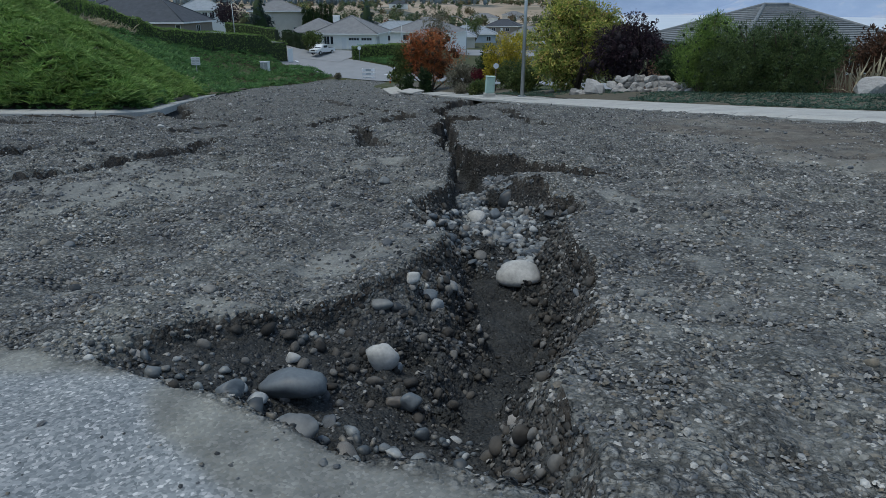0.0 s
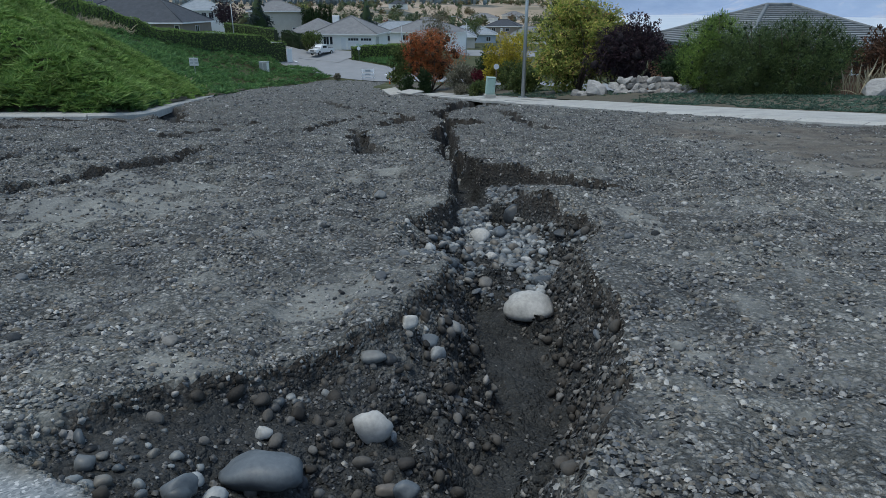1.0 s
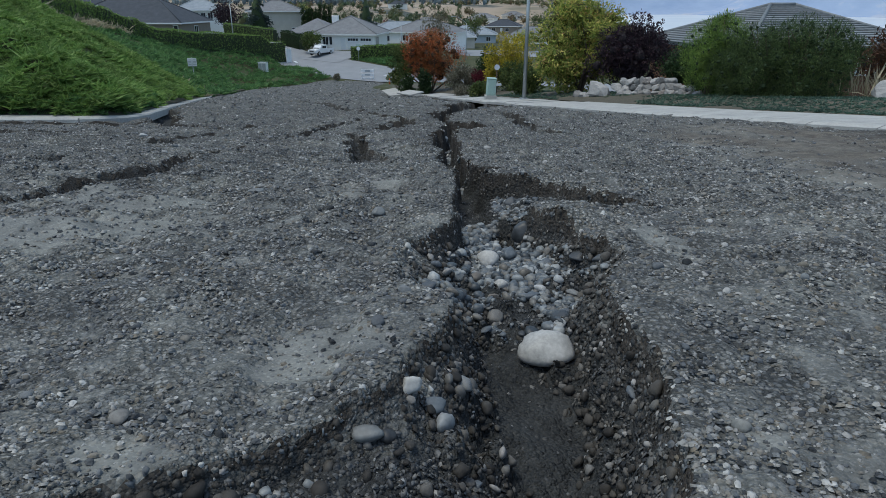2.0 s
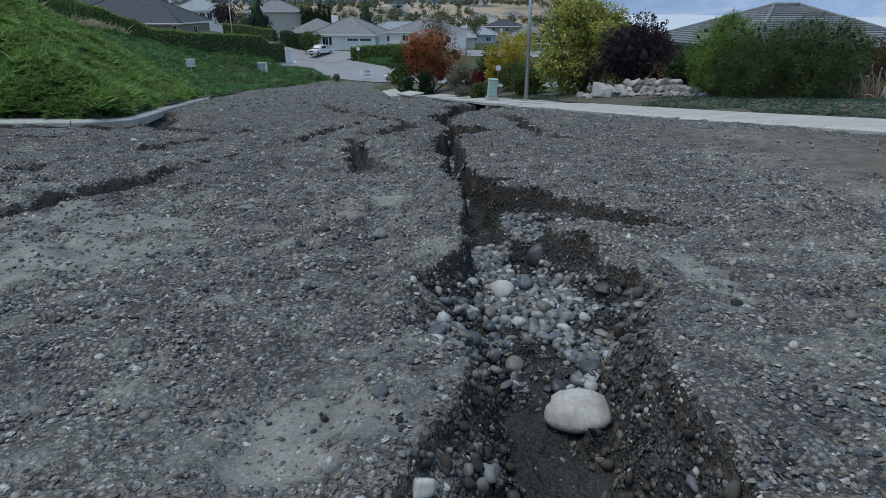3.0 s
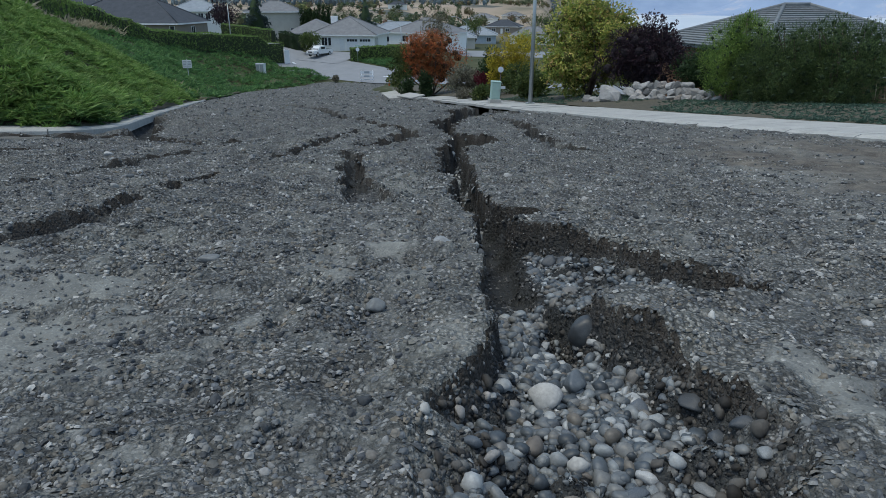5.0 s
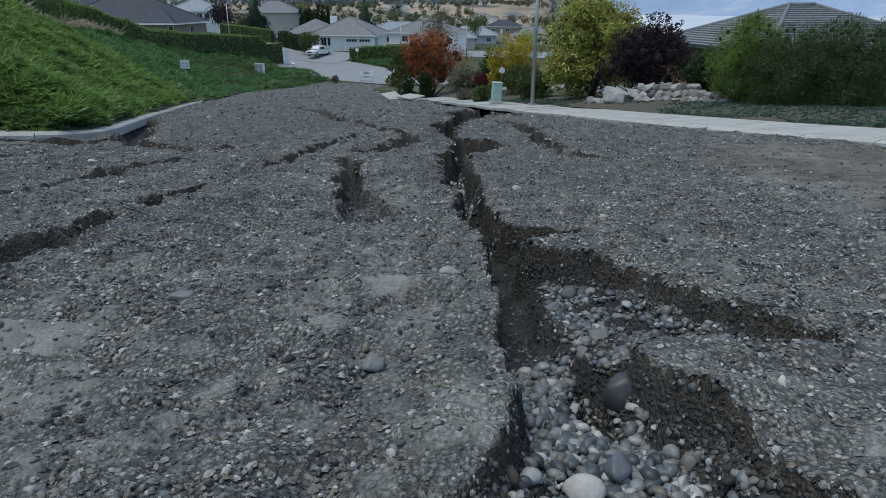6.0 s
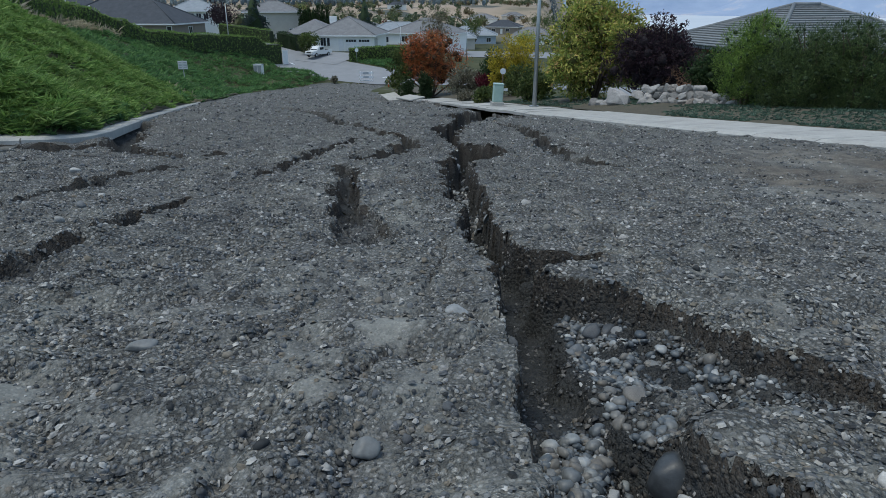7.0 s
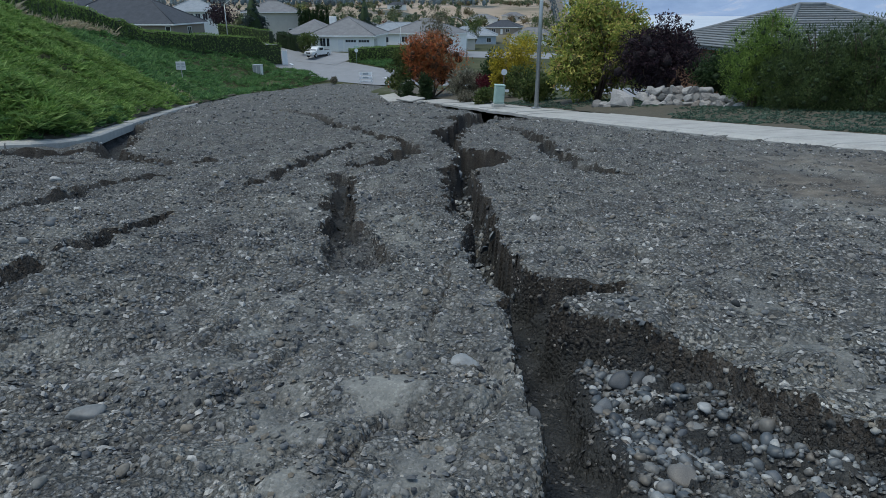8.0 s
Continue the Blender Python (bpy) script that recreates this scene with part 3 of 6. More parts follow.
def bed_depth(x, y):
    """Depth of the gully's floor: shallow in the western pocket, a bare run under the left bank, a pit by the standing stone."""
    bd = np.array(BED_DEPTH)
    bed = np.interp(y, bd[:, 0], bd[:, 1])
    west = np.interp(x, (-1.2, -0.9, -0.6, -0.25, 0.05, 0.2), (0.08, 0.11, 0.14, 0.27, 0.37, 0.5))
    bed = np.where(y < 2.9, np.minimum(bed, west), bed)
    bed = np.where((y > 6.0) & (y < 7.2), np.minimum(bed, np.interp(x, (1.0, 1.3, 1.7), (0.3, 0.2, 0.14))), bed)
    from_left = x - rim_x(RIM_LEFT, y)
    run = np.interp(y, (6.1, 6.8, 7.8, 9.0, 12.5, 14.0), (0.0, 0.18, 0.18, 0.1, 0.08, 0.0)) * smooth(0.42, 0.3, from_left + 0.06 * layers(x, y, 0.3, 2, 17))
    pit = 0.2 * np.exp(-((x - 0.5) / 0.08) ** 2 - ((y - 5.9) / 0.2) ** 2)
    return bed * (1 + 0.12 * layers(x, y, 0.55, 3, 77)) + run + pit


def gully_cut(x, y):
    """Depth of all the washed-out channels at a place, with ragged rims."""
    x, y = np.asarray(x, float).ravel(), np.asarray(y, float).ravel()
    size = np.clip(y / 10.0, 0.4, 2.0)
    wx = x + (0.07 * layers(x, y, 0.34, 4, 21, 0.62)) * size
    wy = y + (0.07 * layers(x, y, 0.34, 4, 43, 0.62)) * size
    cut = np.zeros_like(x)
    near = np.flatnonzero((wx > -1.4) & (wx < 2.2) & (wy > 1.0) & (wy < 33.5))
    nx, ny = wx[near], wy[near]
    lumps = 1 + 0.35 * layers(nx, ny, 0.16, 3, 15)
    sides = [bank_drop(nx, ny, RIM_LEFT, BANK_LEFT, 1) * lumps, bank_drop(nx, ny, RIM_RIGHT, BANK_RIGHT, -1) * lumps, bed_depth(nx, ny), np.minimum((ny - 1.05) * 1.2, (33.4 - ny) * 1.5)]
    soft = 0.012
    cut[near] = np.maximum(-soft * np.log(sum(np.exp(-np.clip(d, -0.3, 1.2) / soft) for d in sides)), 0)
    for points, w0, w1, d0, d1 in CHANNELS:
        cut = np.maximum(cut, channel_cut(wx, wy, points, w0, w1, d0, d1))
    return cut


def is_bed(x, y, cut):
    """On the floor of the gully or of a side channel, not on a bank."""
    inside = (x > rim_x(RIM_LEFT, y) - 0.1) & (x < rim_x(RIM_RIGHT, y) + 0.1) & (y < 33.2)
    return cut > np.where(inside, 0.82 * bed_depth(x, y), 0.13)


# smooth sheets of silt: middle and half-widths in plan
SILT_SHEETS = ((1.38, 4.85, 0.17, 0.5), (0.9, 2.52, 0.2, 0.14), (-1.0, 2.4, 0.28, 0.08), (-0.41, 3.26, 0.35, 0.14), (-0.65, 3.0, 0.22, 0.1), (-2.6, 5.4, 0.7, 0.8), (-3.1, 6.6, 0.35, 0.4),
               (1.6, 7.35, 0.22, 0.4), (-0.6, 6.85, 0.2, 0.28), (-0.37, 6.3, 0.16, 0.16), (1.75, 8.3, 0.2, 0.3), (5.4, 10.5, 1.8, 3.4), (6.6, 14.0, 1.6, 4.0), (4.6, 7.2, 0.9, 1.2))


def silt(x, y):
    """Where fine silt lies smooth over the gravel, 0 to 1."""
    wave = layers(x, y, 0.3, 4, 301, 0.7)
    total = 0.45 * smooth(0.0, 0.6, layers(x, y * 0.8, 0.16, 3, 305, 0.7)) + 0.3 * smooth(0.0, 0.7, layers(x, y, 1.1, 4, 309, 0.6))
    for sx, sy, rx, ry in SILT_SHEETS:
        total = np.maximum(total, smooth(1.2, 0.6, np.hypot((x - sx) / rx, (y - sy) / ry) + 0.55 * wave))
    return np.clip(0.85 * total * np.interp(y, (5, 9), (1.0, 0.55)) * (1 + 0.6 * smooth(-0.2, -0.8, x) * smooth(-5.0, -3.5, x) * smooth(3.8, 4.6, y)) * np.interp(x, (3.5, 4.5), (1.0, 1.5)), 0, 1)


def clay(x, y):
    """Where a thin brown film of washed soil covers the stones, 0 to 1."""
    return 0.9 * smooth(3.0, 6.8, x + 1.2 * layers(x, y, 1.6, 4, 68, 0.7)) * smooth(20, 14, y)


def old_asphalt(x, y):
    """The last piece of sound asphalt in front of the hole: distance inside its broken edge."""
    return (1.88 - 0.545 * (x + 1.2)) - 0.02 - y + 0.04 * layers(x, y, 0.5, 3, 61)


def road_top(x, y, fine=True):
    """Height of the washed road's surface."""
    x, y = np.asarray(x, float), np.asarray(y, float)
    shape = np.broadcast(x, y).shape
    x, y = (a.ravel() for a in np.broadcast_arrays(x, y))
    cut = gully_cut(x, y)
    z = road_profile(y) + 0.05 * layers(x, y, 3.2, 2, 31) * smooth(0, 6, y) + 0.022 * layers(x, y, 0.8, 3, 35)
    # lumpy crust: small steps and humps that the water left, drawn out across the flow
    lumps = np.abs(layers(x * 0.55, y * 1.15, 0.42, 3, 37, 0.6))
    z = z + 0.07 * (lumps - 0.25) * smooth(2.5, 5.5, y) * (1 - 0.6 * clay(x, y)) * smooth(0.12, 0.02, cut)
    # the crown is washed lower in shallow flow marks
    z = z - 0.03 * smooth(0.1, 0.6, layers(x * 1.6, y * 0.35, 0.9, 3, 88))
    u, v = 0.88 * x - 0.47 * y * 0.5, 0.47 * x + 0.88 * y
    rills = np.abs(layers(u * 1.5, v * 0.5, 1.0, 3, 94, 0.6))
    z = z - 0.045 * smooth(0.14, 0.0, rills) * smooth(4.0, 7.0, y) * smooth(2.5, 0.5, x)
    tarred = smooth(-0.03, 0.05, old_asphalt(x, y))
    if fine:
        stony = 1 - 0.75 * silt(x, y)
        z = z + (0.014 * layers(x, y, 0.1, 3, 52) + 0.006 * np.abs(layers(x, y, 0.035, 2, 57))) * stony * (1 - 0.85 * tarred)
    bedrough = smooth(0.05, 0.2, cut) * 0.02 * layers(x, y, 0.2, 3, 99)
    return (z - cut + bedrough).reshape(shape)


def grid(xs, ys, height, keep=None):
    X, Y = np.meshgrid(xs, ys)
    V = np.stack([X, Y, height(X, Y)], -1).reshape(-1, 3)
    n = len(xs)
    i = (np.arange(len(ys) - 1)[:, None] * n + np.arange(n - 1)[None, :]).ravel()
    F = np.stack([i, i + 1, i + n + 1, i + n], -1)
    if keep is not None:
        ok = keep(X, Y).ravel()
        F = F[ok[F].any(1)]
        used = np.zeros(len(V), bool)
        used[F] = True
        F = (np.cumsum(used) - 1)[F]
        V = V[used]
    return V, F


def spaced(start, stops):
    """Coordinates whose step widens as given: (until, step) pairs, with a steady change between."""
    out, at, step = [start], start, stops[0][1]
    for until, goal in stops:
        while at < until:
            step += (goal - step) * 0.08
            at += step
            out.append(at)
    return np.array(out)


def on_road(x, y):
    return (x < walk_edge(y) + np.interp(y, (57, 61), (0.12, 2.2))) & (left_gap(x, y) < 0.12) & (y < 104 + 0.22 * x + 6) & (x > -24)


right_xs = spaced(0.3, ((1.9, 0.025), (3.0, 0.045), (6.0, 0.1), (12.0, 0.2), (18, 0.35)))
left_xs = -spaced(-0.3 + 0.02, ((1.4, 0.025), (3.8, 0.046), (6.5, 0.07), (13.0, 0.16), (25, 0.4)))[::-1]
road_ys = spaced(0.55, ((2.5, 0.021), (9.0, 0.033), (14.0, 0.055), (24, 0.1), (40, 0.2), (70, 0.4), (110, 0.8)))
near_x = np.concatenate([left_xs, right_xs])
split = int(np.searchsorted(road_ys, 11.0))
V, F = grid(near_x, road_ys[:split + 1], road_top, on_road)
far_x = np.concatenate([-spaced(-0.5, ((1.0, 0.06), (6.5, 0.075), (13, 0.15), (25, 0.4)))[::-1], spaced(0.56, ((3.0, 0.06), (8.0, 0.14), (18, 0.35)))])
V2, F2 = grid(far_x, road_ys[split:], road_top, on_road)
road = part("road", array_mesh("road", np.concatenate([V, V2]), np.concatenate([F, F2 + len(V)])), GRAVEL)
tagged(road, "steep street washed out to grey gravel and silt with deep gullies", "road", kind="structure")

def mark(me, name, values):
    """Keeps a number for every corner of a mesh, for its material."""
    me.attributes.new(name, "FLOAT", "POINT").data.foreach_set("value", np.asarray(values, np.float32))


co = np.empty(len(road.data.vertices) * 3, np.float32)
road.data.vertices.foreach_get("co", co)
cx, cy = co.reshape(-1, 3)[:, 0].astype(float), co.reshape(-1, 3)[:, 1].astype(float)
mark(road.data, "silt", np.maximum(silt(cx, cy), 0.9 * smooth(-0.02, 0.06, old_asphalt(cx, cy))))
mark(road.data, "clay", clay(cx, cy))
deep = gully_cut(cx, cy)
inside = (cx > rim_x(RIM_LEFT, cy) - 0.1) & (cx < rim_x(RIM_RIGHT, cy) + 0.1) & (cy < 33.2)
# masks wet mud by depth; its dark colour also carries the trench's shade
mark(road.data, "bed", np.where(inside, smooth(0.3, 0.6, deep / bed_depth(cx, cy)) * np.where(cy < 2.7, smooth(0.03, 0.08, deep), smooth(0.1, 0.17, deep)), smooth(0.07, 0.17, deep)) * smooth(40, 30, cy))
# bare pale asphalt, clear of dirt some way back from its broken edge
mark(road.data, "tar", smooth(0.16, 0.27, old_asphalt(cx, cy) * 0.88 + 0.12 * layers(cx, cy, 0.35, 4, 67) + 0.1 * smooth(-0.2, -0.9, cx)) * smooth(0.35, 0.05, cx))

# road behind the camera
V, F = grid(np.concatenate([np.linspace(-24, -5, 30), np.linspace(-4.8, 5, 110), np.linspace(5.3, 18, 30)]), np.concatenate([np.linspace(-40, -4, 30), np.linspace(-3.7, 0.56, 60)]), lambda x, y: road_profile(y) + 0.01 * layers(x, y, 0.8, 3, 35), lambda x, y: (x < walk_edge(y) + 0.2))
road_2 = tagged(part("road_2", array_mesh("road_2", V, F), GRAVEL), "worn grey asphalt of the street above the washout", "road", kind="structure")
V = np.asarray(V, float)
mark(road_2.data, "tar", smooth(0.0, 0.2, 0.62 - 0.3 * np.maximum(V[:, 0], -2.0) - V[:, 1] + 0.1 * layers(V[:, 0], V[:, 1], 0.5, 4, 67)))

# the wide land, one sheet out to the horizon
wide_x = np.concatenate([-spaced(25, ((60, 1.6), (200, 7), (700, 35), (4400, 180)))[::-1], np.arange(-24, 25, 1.4), spaced(25, ((60, 1.6), (200, 7), (700, 35), (4400, 180)))])
wide_y = np.concatenate([-spaced(10, ((60, 2), (200, 10), (1500, 150)))[::-1], np.arange(-9, 60, 1.6), spaced(60, ((160, 2.2), (300, 7), (900, 20), (4400, 110)))])


def under(x, y):
    """The land, sunk below the road where the road sheet lies over it."""
    inside = smooth(0.9, -0.3, left_gap(x, y)) * smooth(0.0, 1.2, walk_edge(y) + np.interp(y, (60, 66), (3.6, 0.6)) - x) * (y < 106 + 0.22 * x)
    inside = np.where(left_gap(x, y) < -8.5, smooth(0.0, 1.2, walk_edge(y) + np.interp(y, (60, 66), (3.6, 0.6)) - x) * (x > -70), inside) * (y < 106 + 0.22 * x)
    return land(x, y) - 1.6 * inside


V, F = grid(wide_x, wide_y, under)
tagged(part("ground", array_mesh("ground", V, F), COUNTRY), "planted gardens, dry fields and wooded slopes of the valley", "ground", kind="structure")

# soil beds that close the land against the pavement and the kerb
ys = np.concatenate([np.arange(-20, 40, 0.6), np.arange(40, 84, 1.2)])
across = np.array((WALK_WIDTH - 0.03, WALK_WIDTH + 0.1, WALK_WIDTH + 0.5, 3.4, 4.4, 5.4, 6.4)) * 1.06
V = [(float(walk_edge(y)) + a, y, float(land(float(walk_edge(y)) + a, y)) + (0.0 if k < 1 else 0.03)) for y in ys for k, a in enumerate(across)]
n = len(across)
F = [(i * n + k, i * n + k + 1, (i + 1) * n + k + 1, (i + 1) * n + k) for i in range(len(ys) - 1) for k in range(n - 1)]
tagged(part("ground_2", array_mesh("ground_2", V, F), SOIL), "dark garden soil behind the pavement", "soil", kind="structure")


# ---- kerbs and pavement ----
def strip(bm, line, inner, outer, low, high, nose=0.03):
    """A bar of four-sided section along a line of plan points with heights: from inner to outer sideways, low to high."""
    rows = []
    for k, (x, y, z) in enumerate(line):
        a, b = line[max(k - 1, 0)], line[min(k + 1, len(line) - 1)]
        side = Vector((b[1] - a[1], a[0] - b[0], 0)).normalized()
        section = ((inner, low), (inner, high - nose), (inner + nose * math.copysign(1, outer - inner), high), (outer, high), (outer, low))
        rows.append([bm.verts.new((x + side.x * s, y + side.y * s, z + h)) for s, h in section])
    for p, q in zip(rows, rows[1:]):
        for s in range(5):
            bm.faces.new((p[s], p[(s + 1) % 5], q[(s + 1) % 5], q[s]))
    bm.faces.new(rows[0])
    bm.faces.new(rows[-1][::-1])
    bmesh.ops.recalc_face_normals(bm, faces=bm.faces)
    return bm


def run_along(points, step):
    """Points at even steps along a polyline, rounded at its corners."""
    pts = [Vector(p) for p in points]
    for _ in range(2):
        cut = [pts[0]]
        for a, b in zip(pts, pts[1:]):
            cut += [a.lerp(b, 0.25), a.lerp(b, 0.75)]
        pts = cut + [pts[-1]]
    out, left = [pts[0]], step
    for a, b in zip(pts, pts[1:]):
        d = (b - a).length
        at = left
        while at <= d:
            out.append(a.lerp(b, at / d))
            at += step
        left = at - d
    return out


kerb = thing("kerb", (0, 0, 0), "grey concrete kerb undermined along the planted bank", "kerb", kind="structure")
line = run_along((*KERB_LEFT[:7], (-18.0, 52)), 0.5)
for k in range(0, len(line) - 1, 6):
    piece = [(p.x, p.y, float(road_profile(p.y))) for p in line[k:k + 7]]
    if len(piece) < 2:
        continue
    a, b = Vector(piece[0]), Vector(piece[1])
    piece[0] = tuple(a + (b - a) * 0.03)
    jog = random.uniform(-0.015, 0.015)
    part("kerb_piece", strip(bmesh.new(), piece, 0.1, -0.42, -0.17, 0.1 + jog, 0.05), CONCRETE, kerb)
    if piece[-1][0] < -9.4 and piece[0][1] < 19.0:
        part("gutter_piece", strip(bmesh.new(), piece, 0.45, 0.11, -0.42, -0.05 + jog, 0.03), DAMP_CONCRETE, kerb, "damp dark concrete gutter")

V, F = [], []
line = run_along(KERB_LEFT[:9], 0.5)
for k, p in enumerate(line):
    a, b = line[max(k - 1, 0)], line[min(k + 1, len(line) - 1)]
    side = Vector((a.y - b.y, b.x - a.x)).normalized()
    for c in (0.3, 0.6, 1.0, 1.5, 2.2):
        q = p + side * c
        V.append((q.x, q.y, max(float(land(q.x, q.y)), float(road_profile(q.y)) + 0.12)))
    if k:
        i = (k - 1) * 5
        F += [(i + c, i + c + 1, i + c + 6, i + c + 5) for c in range(4)]
tagged(part("ground_3", array_mesh("ground_3", V, F), SOIL), "dark soil at the foot of the planted bank", "soil", kind="structure")

pavement = thing("pavement", (0, 0, 0), "pale concrete pavement with a kerb, undercut by the washout", "pavement", kind="structure")


def walk_at(y, across, up=0.0):
    return Vector((float(walk_edge(y)) + across * 1.06, y, float(road_profile(y)) + up))


def slab(y0, y1, sink=0.0, lean=0.0):
    """One bay of the pavement between two joints, from the kerb's face to the gardens."""
    bm = bmesh.new()
    across = ((0.0, -0.08), (0.0, 0.05), (0.14, 0.115), (0.42, 0.13), (0.43, 0.1), (0.47, 0.1), (0.48, 0.13), (WALK_WIDTH, 0.225), (WALK_WIDTH, -0.08))
    rows = []
    for y in np.linspace(y0 + 0.015, y1 - 0.015, 4):
        rows.append([bm.verts.new(walk_at(y, a, h - sink - lean * (WALK_WIDTH - a))) for a, h in across])
    for p, q in zip(rows, rows[1:]):
        for s in range(len(across)):
            bm.faces.new((p[s], p[(s + 1) % len(across)], q[(s + 1) % len(across)], q[s]))
    bm.faces.new(rows[0])
    bm.faces.new(rows[-1][::-1])
    bmesh.ops.recalc_face_normals(bm, faces=bm.faces)
    return bm


bay = -20.0
while bay < 60.0:
    part("slab", slab(bay, bay + 1.6, 0.0 if not 30 < bay < 52 else 0.03 + 0.02 * math.sin(bay)), CONCRETE, pavement)
    bay += 1.6


def broken_slab(place, size, turn, tilt, label):
    ob = part("concrete_slab", boxed((-size[0] / 2, -size[1] / 2, -size[2]), (size[0] / 2, size[1] / 2, 0), 0.02), CONCRETE)
    ob.matrix_world = pose(*place, tilt[0], tilt[1], turn)
    return tagged(ob, label, "slab", "broken pavement")


def road_z(x, y):
    return float(road_top(np.array([x]), np.array([y]))[0])


broken_slab((2.55, 36.4, road_z(2.9, 37) + 0.25), (0.32, 2.3, 0.14), -38, (6, -8), "broken piece of pale kerb tipped into the washout")
broken_slab((-2.9, 56.6, road_z(-3.6, 56) + 0.3), (1.2, 3.4, 0.11), 24, (-4, -9), "long cracked concrete slab sagging over the washout")
broken_slab((-4.6, 60.3, road_z(-5.2, 60) + 0.32), (1.3, 3.0, 0.1), 20, (3, -7), "cracked concrete slab at the end of the pavement")
broken_slab((-2.2, 53.6, road_z(-2.8, 53) + 0.12), (0.55, 2.6, 0.15), 8, (-9, -14), "fallen piece of pale concrete pavement")


# ---- plants ----
def ico_shape(levels):
    bm = bmesh.new()
    bmesh.ops.create_icosphere(bm, subdivisions=levels, radius=1.0)
    v, f = np.array([q.co[:] for q in bm.verts]), np.array([[q.index for q in p.verts] for p in bm.faces])
    bm.free()
    return v, f


ICO = ico_shape(1)


def leaf_cloud(n, centres, radii, size, seed, shape=0.45, squash=1.0, shell=0.5, droop=0.0, up_bias=0.3, loose=0.7):
    """n small folded leaves spread through clumps, most of them near each clump's skin."""
    g = np.random.default_rng(seed)
    centres, radii = np.asarray(centres, float), np.asarray(radii, float)
    pick = g.choice(len(radii), n, p=radii ** 2 / (radii ** 2).sum())
    way = g.normal(size=(n, 3))
    way /= np.linalg.norm(way, axis=1)[:, None]
    r = radii[pick] * (shell + (1 - shell) * g.random(n) ** 0.5) * (1 + 0.12 * g.normal(size=n))
    at = centres[pick] + way * r[:, None] * np.array((1, 1, squash))
    out = way + g.normal(size=(n, 3)) * loose + np.array((0, 0, up_bias - droop))
    out /= np.linalg.norm(out, axis=1)[:, None]
    side = np.cross(out, g.normal(size=(n, 3)))
    side /= np.linalg.norm(side, axis=1)[:, None]
    s = size * np.exp(0.3 * g.normal(size=n))
    tip, wide = out * s[:, None], side * (s * shape)[:, None]
    fold = np.cross(out, side) * (s * 0.12)[:, None]
    W = np.stack([at - tip * 0.5, at + wide * 0.5 + fold, at + tip * 0.5, at - wide * 0.5 + fold], 1).reshape(-1, 3)
    return W, np.arange(n * 4).reshape(-1, 4)


def clumps(low, high, n, size, seed, taper=0.0):
    """Clump centres filling an upright egg between two corners."""
    g = np.random.default_rng(seed)
    low, high = np.array(low, float), np.array(high, float)
    mid, half = (low + high) / 2, (high - low) / 2
    way = g.normal(size=(n, 3))
    way /= np.linalg.norm(way, axis=1)[:, None]
    half = np.maximum(half - size * 0.75, half * 0.3)
    p = way * (g.random(n) ** 0.4)[:, None]
    p[:, :2] *= (1 - taper * (p[:, 2:3] + 1) / 2)
    return mid + p * half, size * np.exp(0.22 * g.normal(size=n))


def stems(base, tops, radius, seed, curve=0.15):
    """A tapered trunk that splits into limbs towards the clumps."""
    g = np.random.default_rng(seed)
    bm = bmesh.new()
    for top in tops:
        b, t = Vector(base) + Vector(g.normal(size=3) * radius * 0.8), Vector(top)
        b.z = base[2] - 0.1
        mid = b.lerp(t, 0.5) + Vector(g.normal(size=3)) * (t - b).length * curve
        tube(bm, [b, b.lerp(mid, 0.5), mid, mid.lerp(t, 0.6), t], [radius, radius * 0.8, radius * 0.55, radius * 0.35, radius * 0.12], 6)
    return bm


def shrub(name, low, high, leaf, label, category, n=5000, size=0.14, clump=0.6, count=40, seed=1, limbs=6, radius=0.06, ground=None, **more):
    """A shrub or tree with limbs and a ragged crown of leaves between two corners in the world."""
    mid = ((low[0] + high[0]) / 2, (low[1] + high[1]) / 2)
    foot = float(land(mid[0], mid[1])) if ground is None else ground
    ob = thing(name, (mid[0], mid[1], foot), label, category)
    shift = np.array((mid[0], mid[1], foot))
    taper, core = more.pop("taper", 0.0), more.pop("core", None)
    c, r = clumps(np.array(low) - shift, np.array(high) - shift, count, clump, seed, taper)
    order = np.argsort(-c[:, 2])[:limbs]
    part("trunk", stems((0, 0, 0), [tuple(c[i]) for i in order], radius, seed), BARK, ob)
    # solid blobs close each clump, the crown's inner shade in their dark colour
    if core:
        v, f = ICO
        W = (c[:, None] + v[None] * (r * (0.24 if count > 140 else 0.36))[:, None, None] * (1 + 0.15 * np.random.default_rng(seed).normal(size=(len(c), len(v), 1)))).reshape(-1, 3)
        part("inner_foliage", array_mesh("inner_foliage", W, (f[None] + (np.arange(len(c)) * len(v))[:, None, None]).reshape(-1, 3), core), None, ob, "solid crown core, dark as the shade inside")
    part("crown", array_mesh("crown", *leaf_cloud(n, c, r, size, seed + 1, **more), leaf, False), None, ob)
    return ob


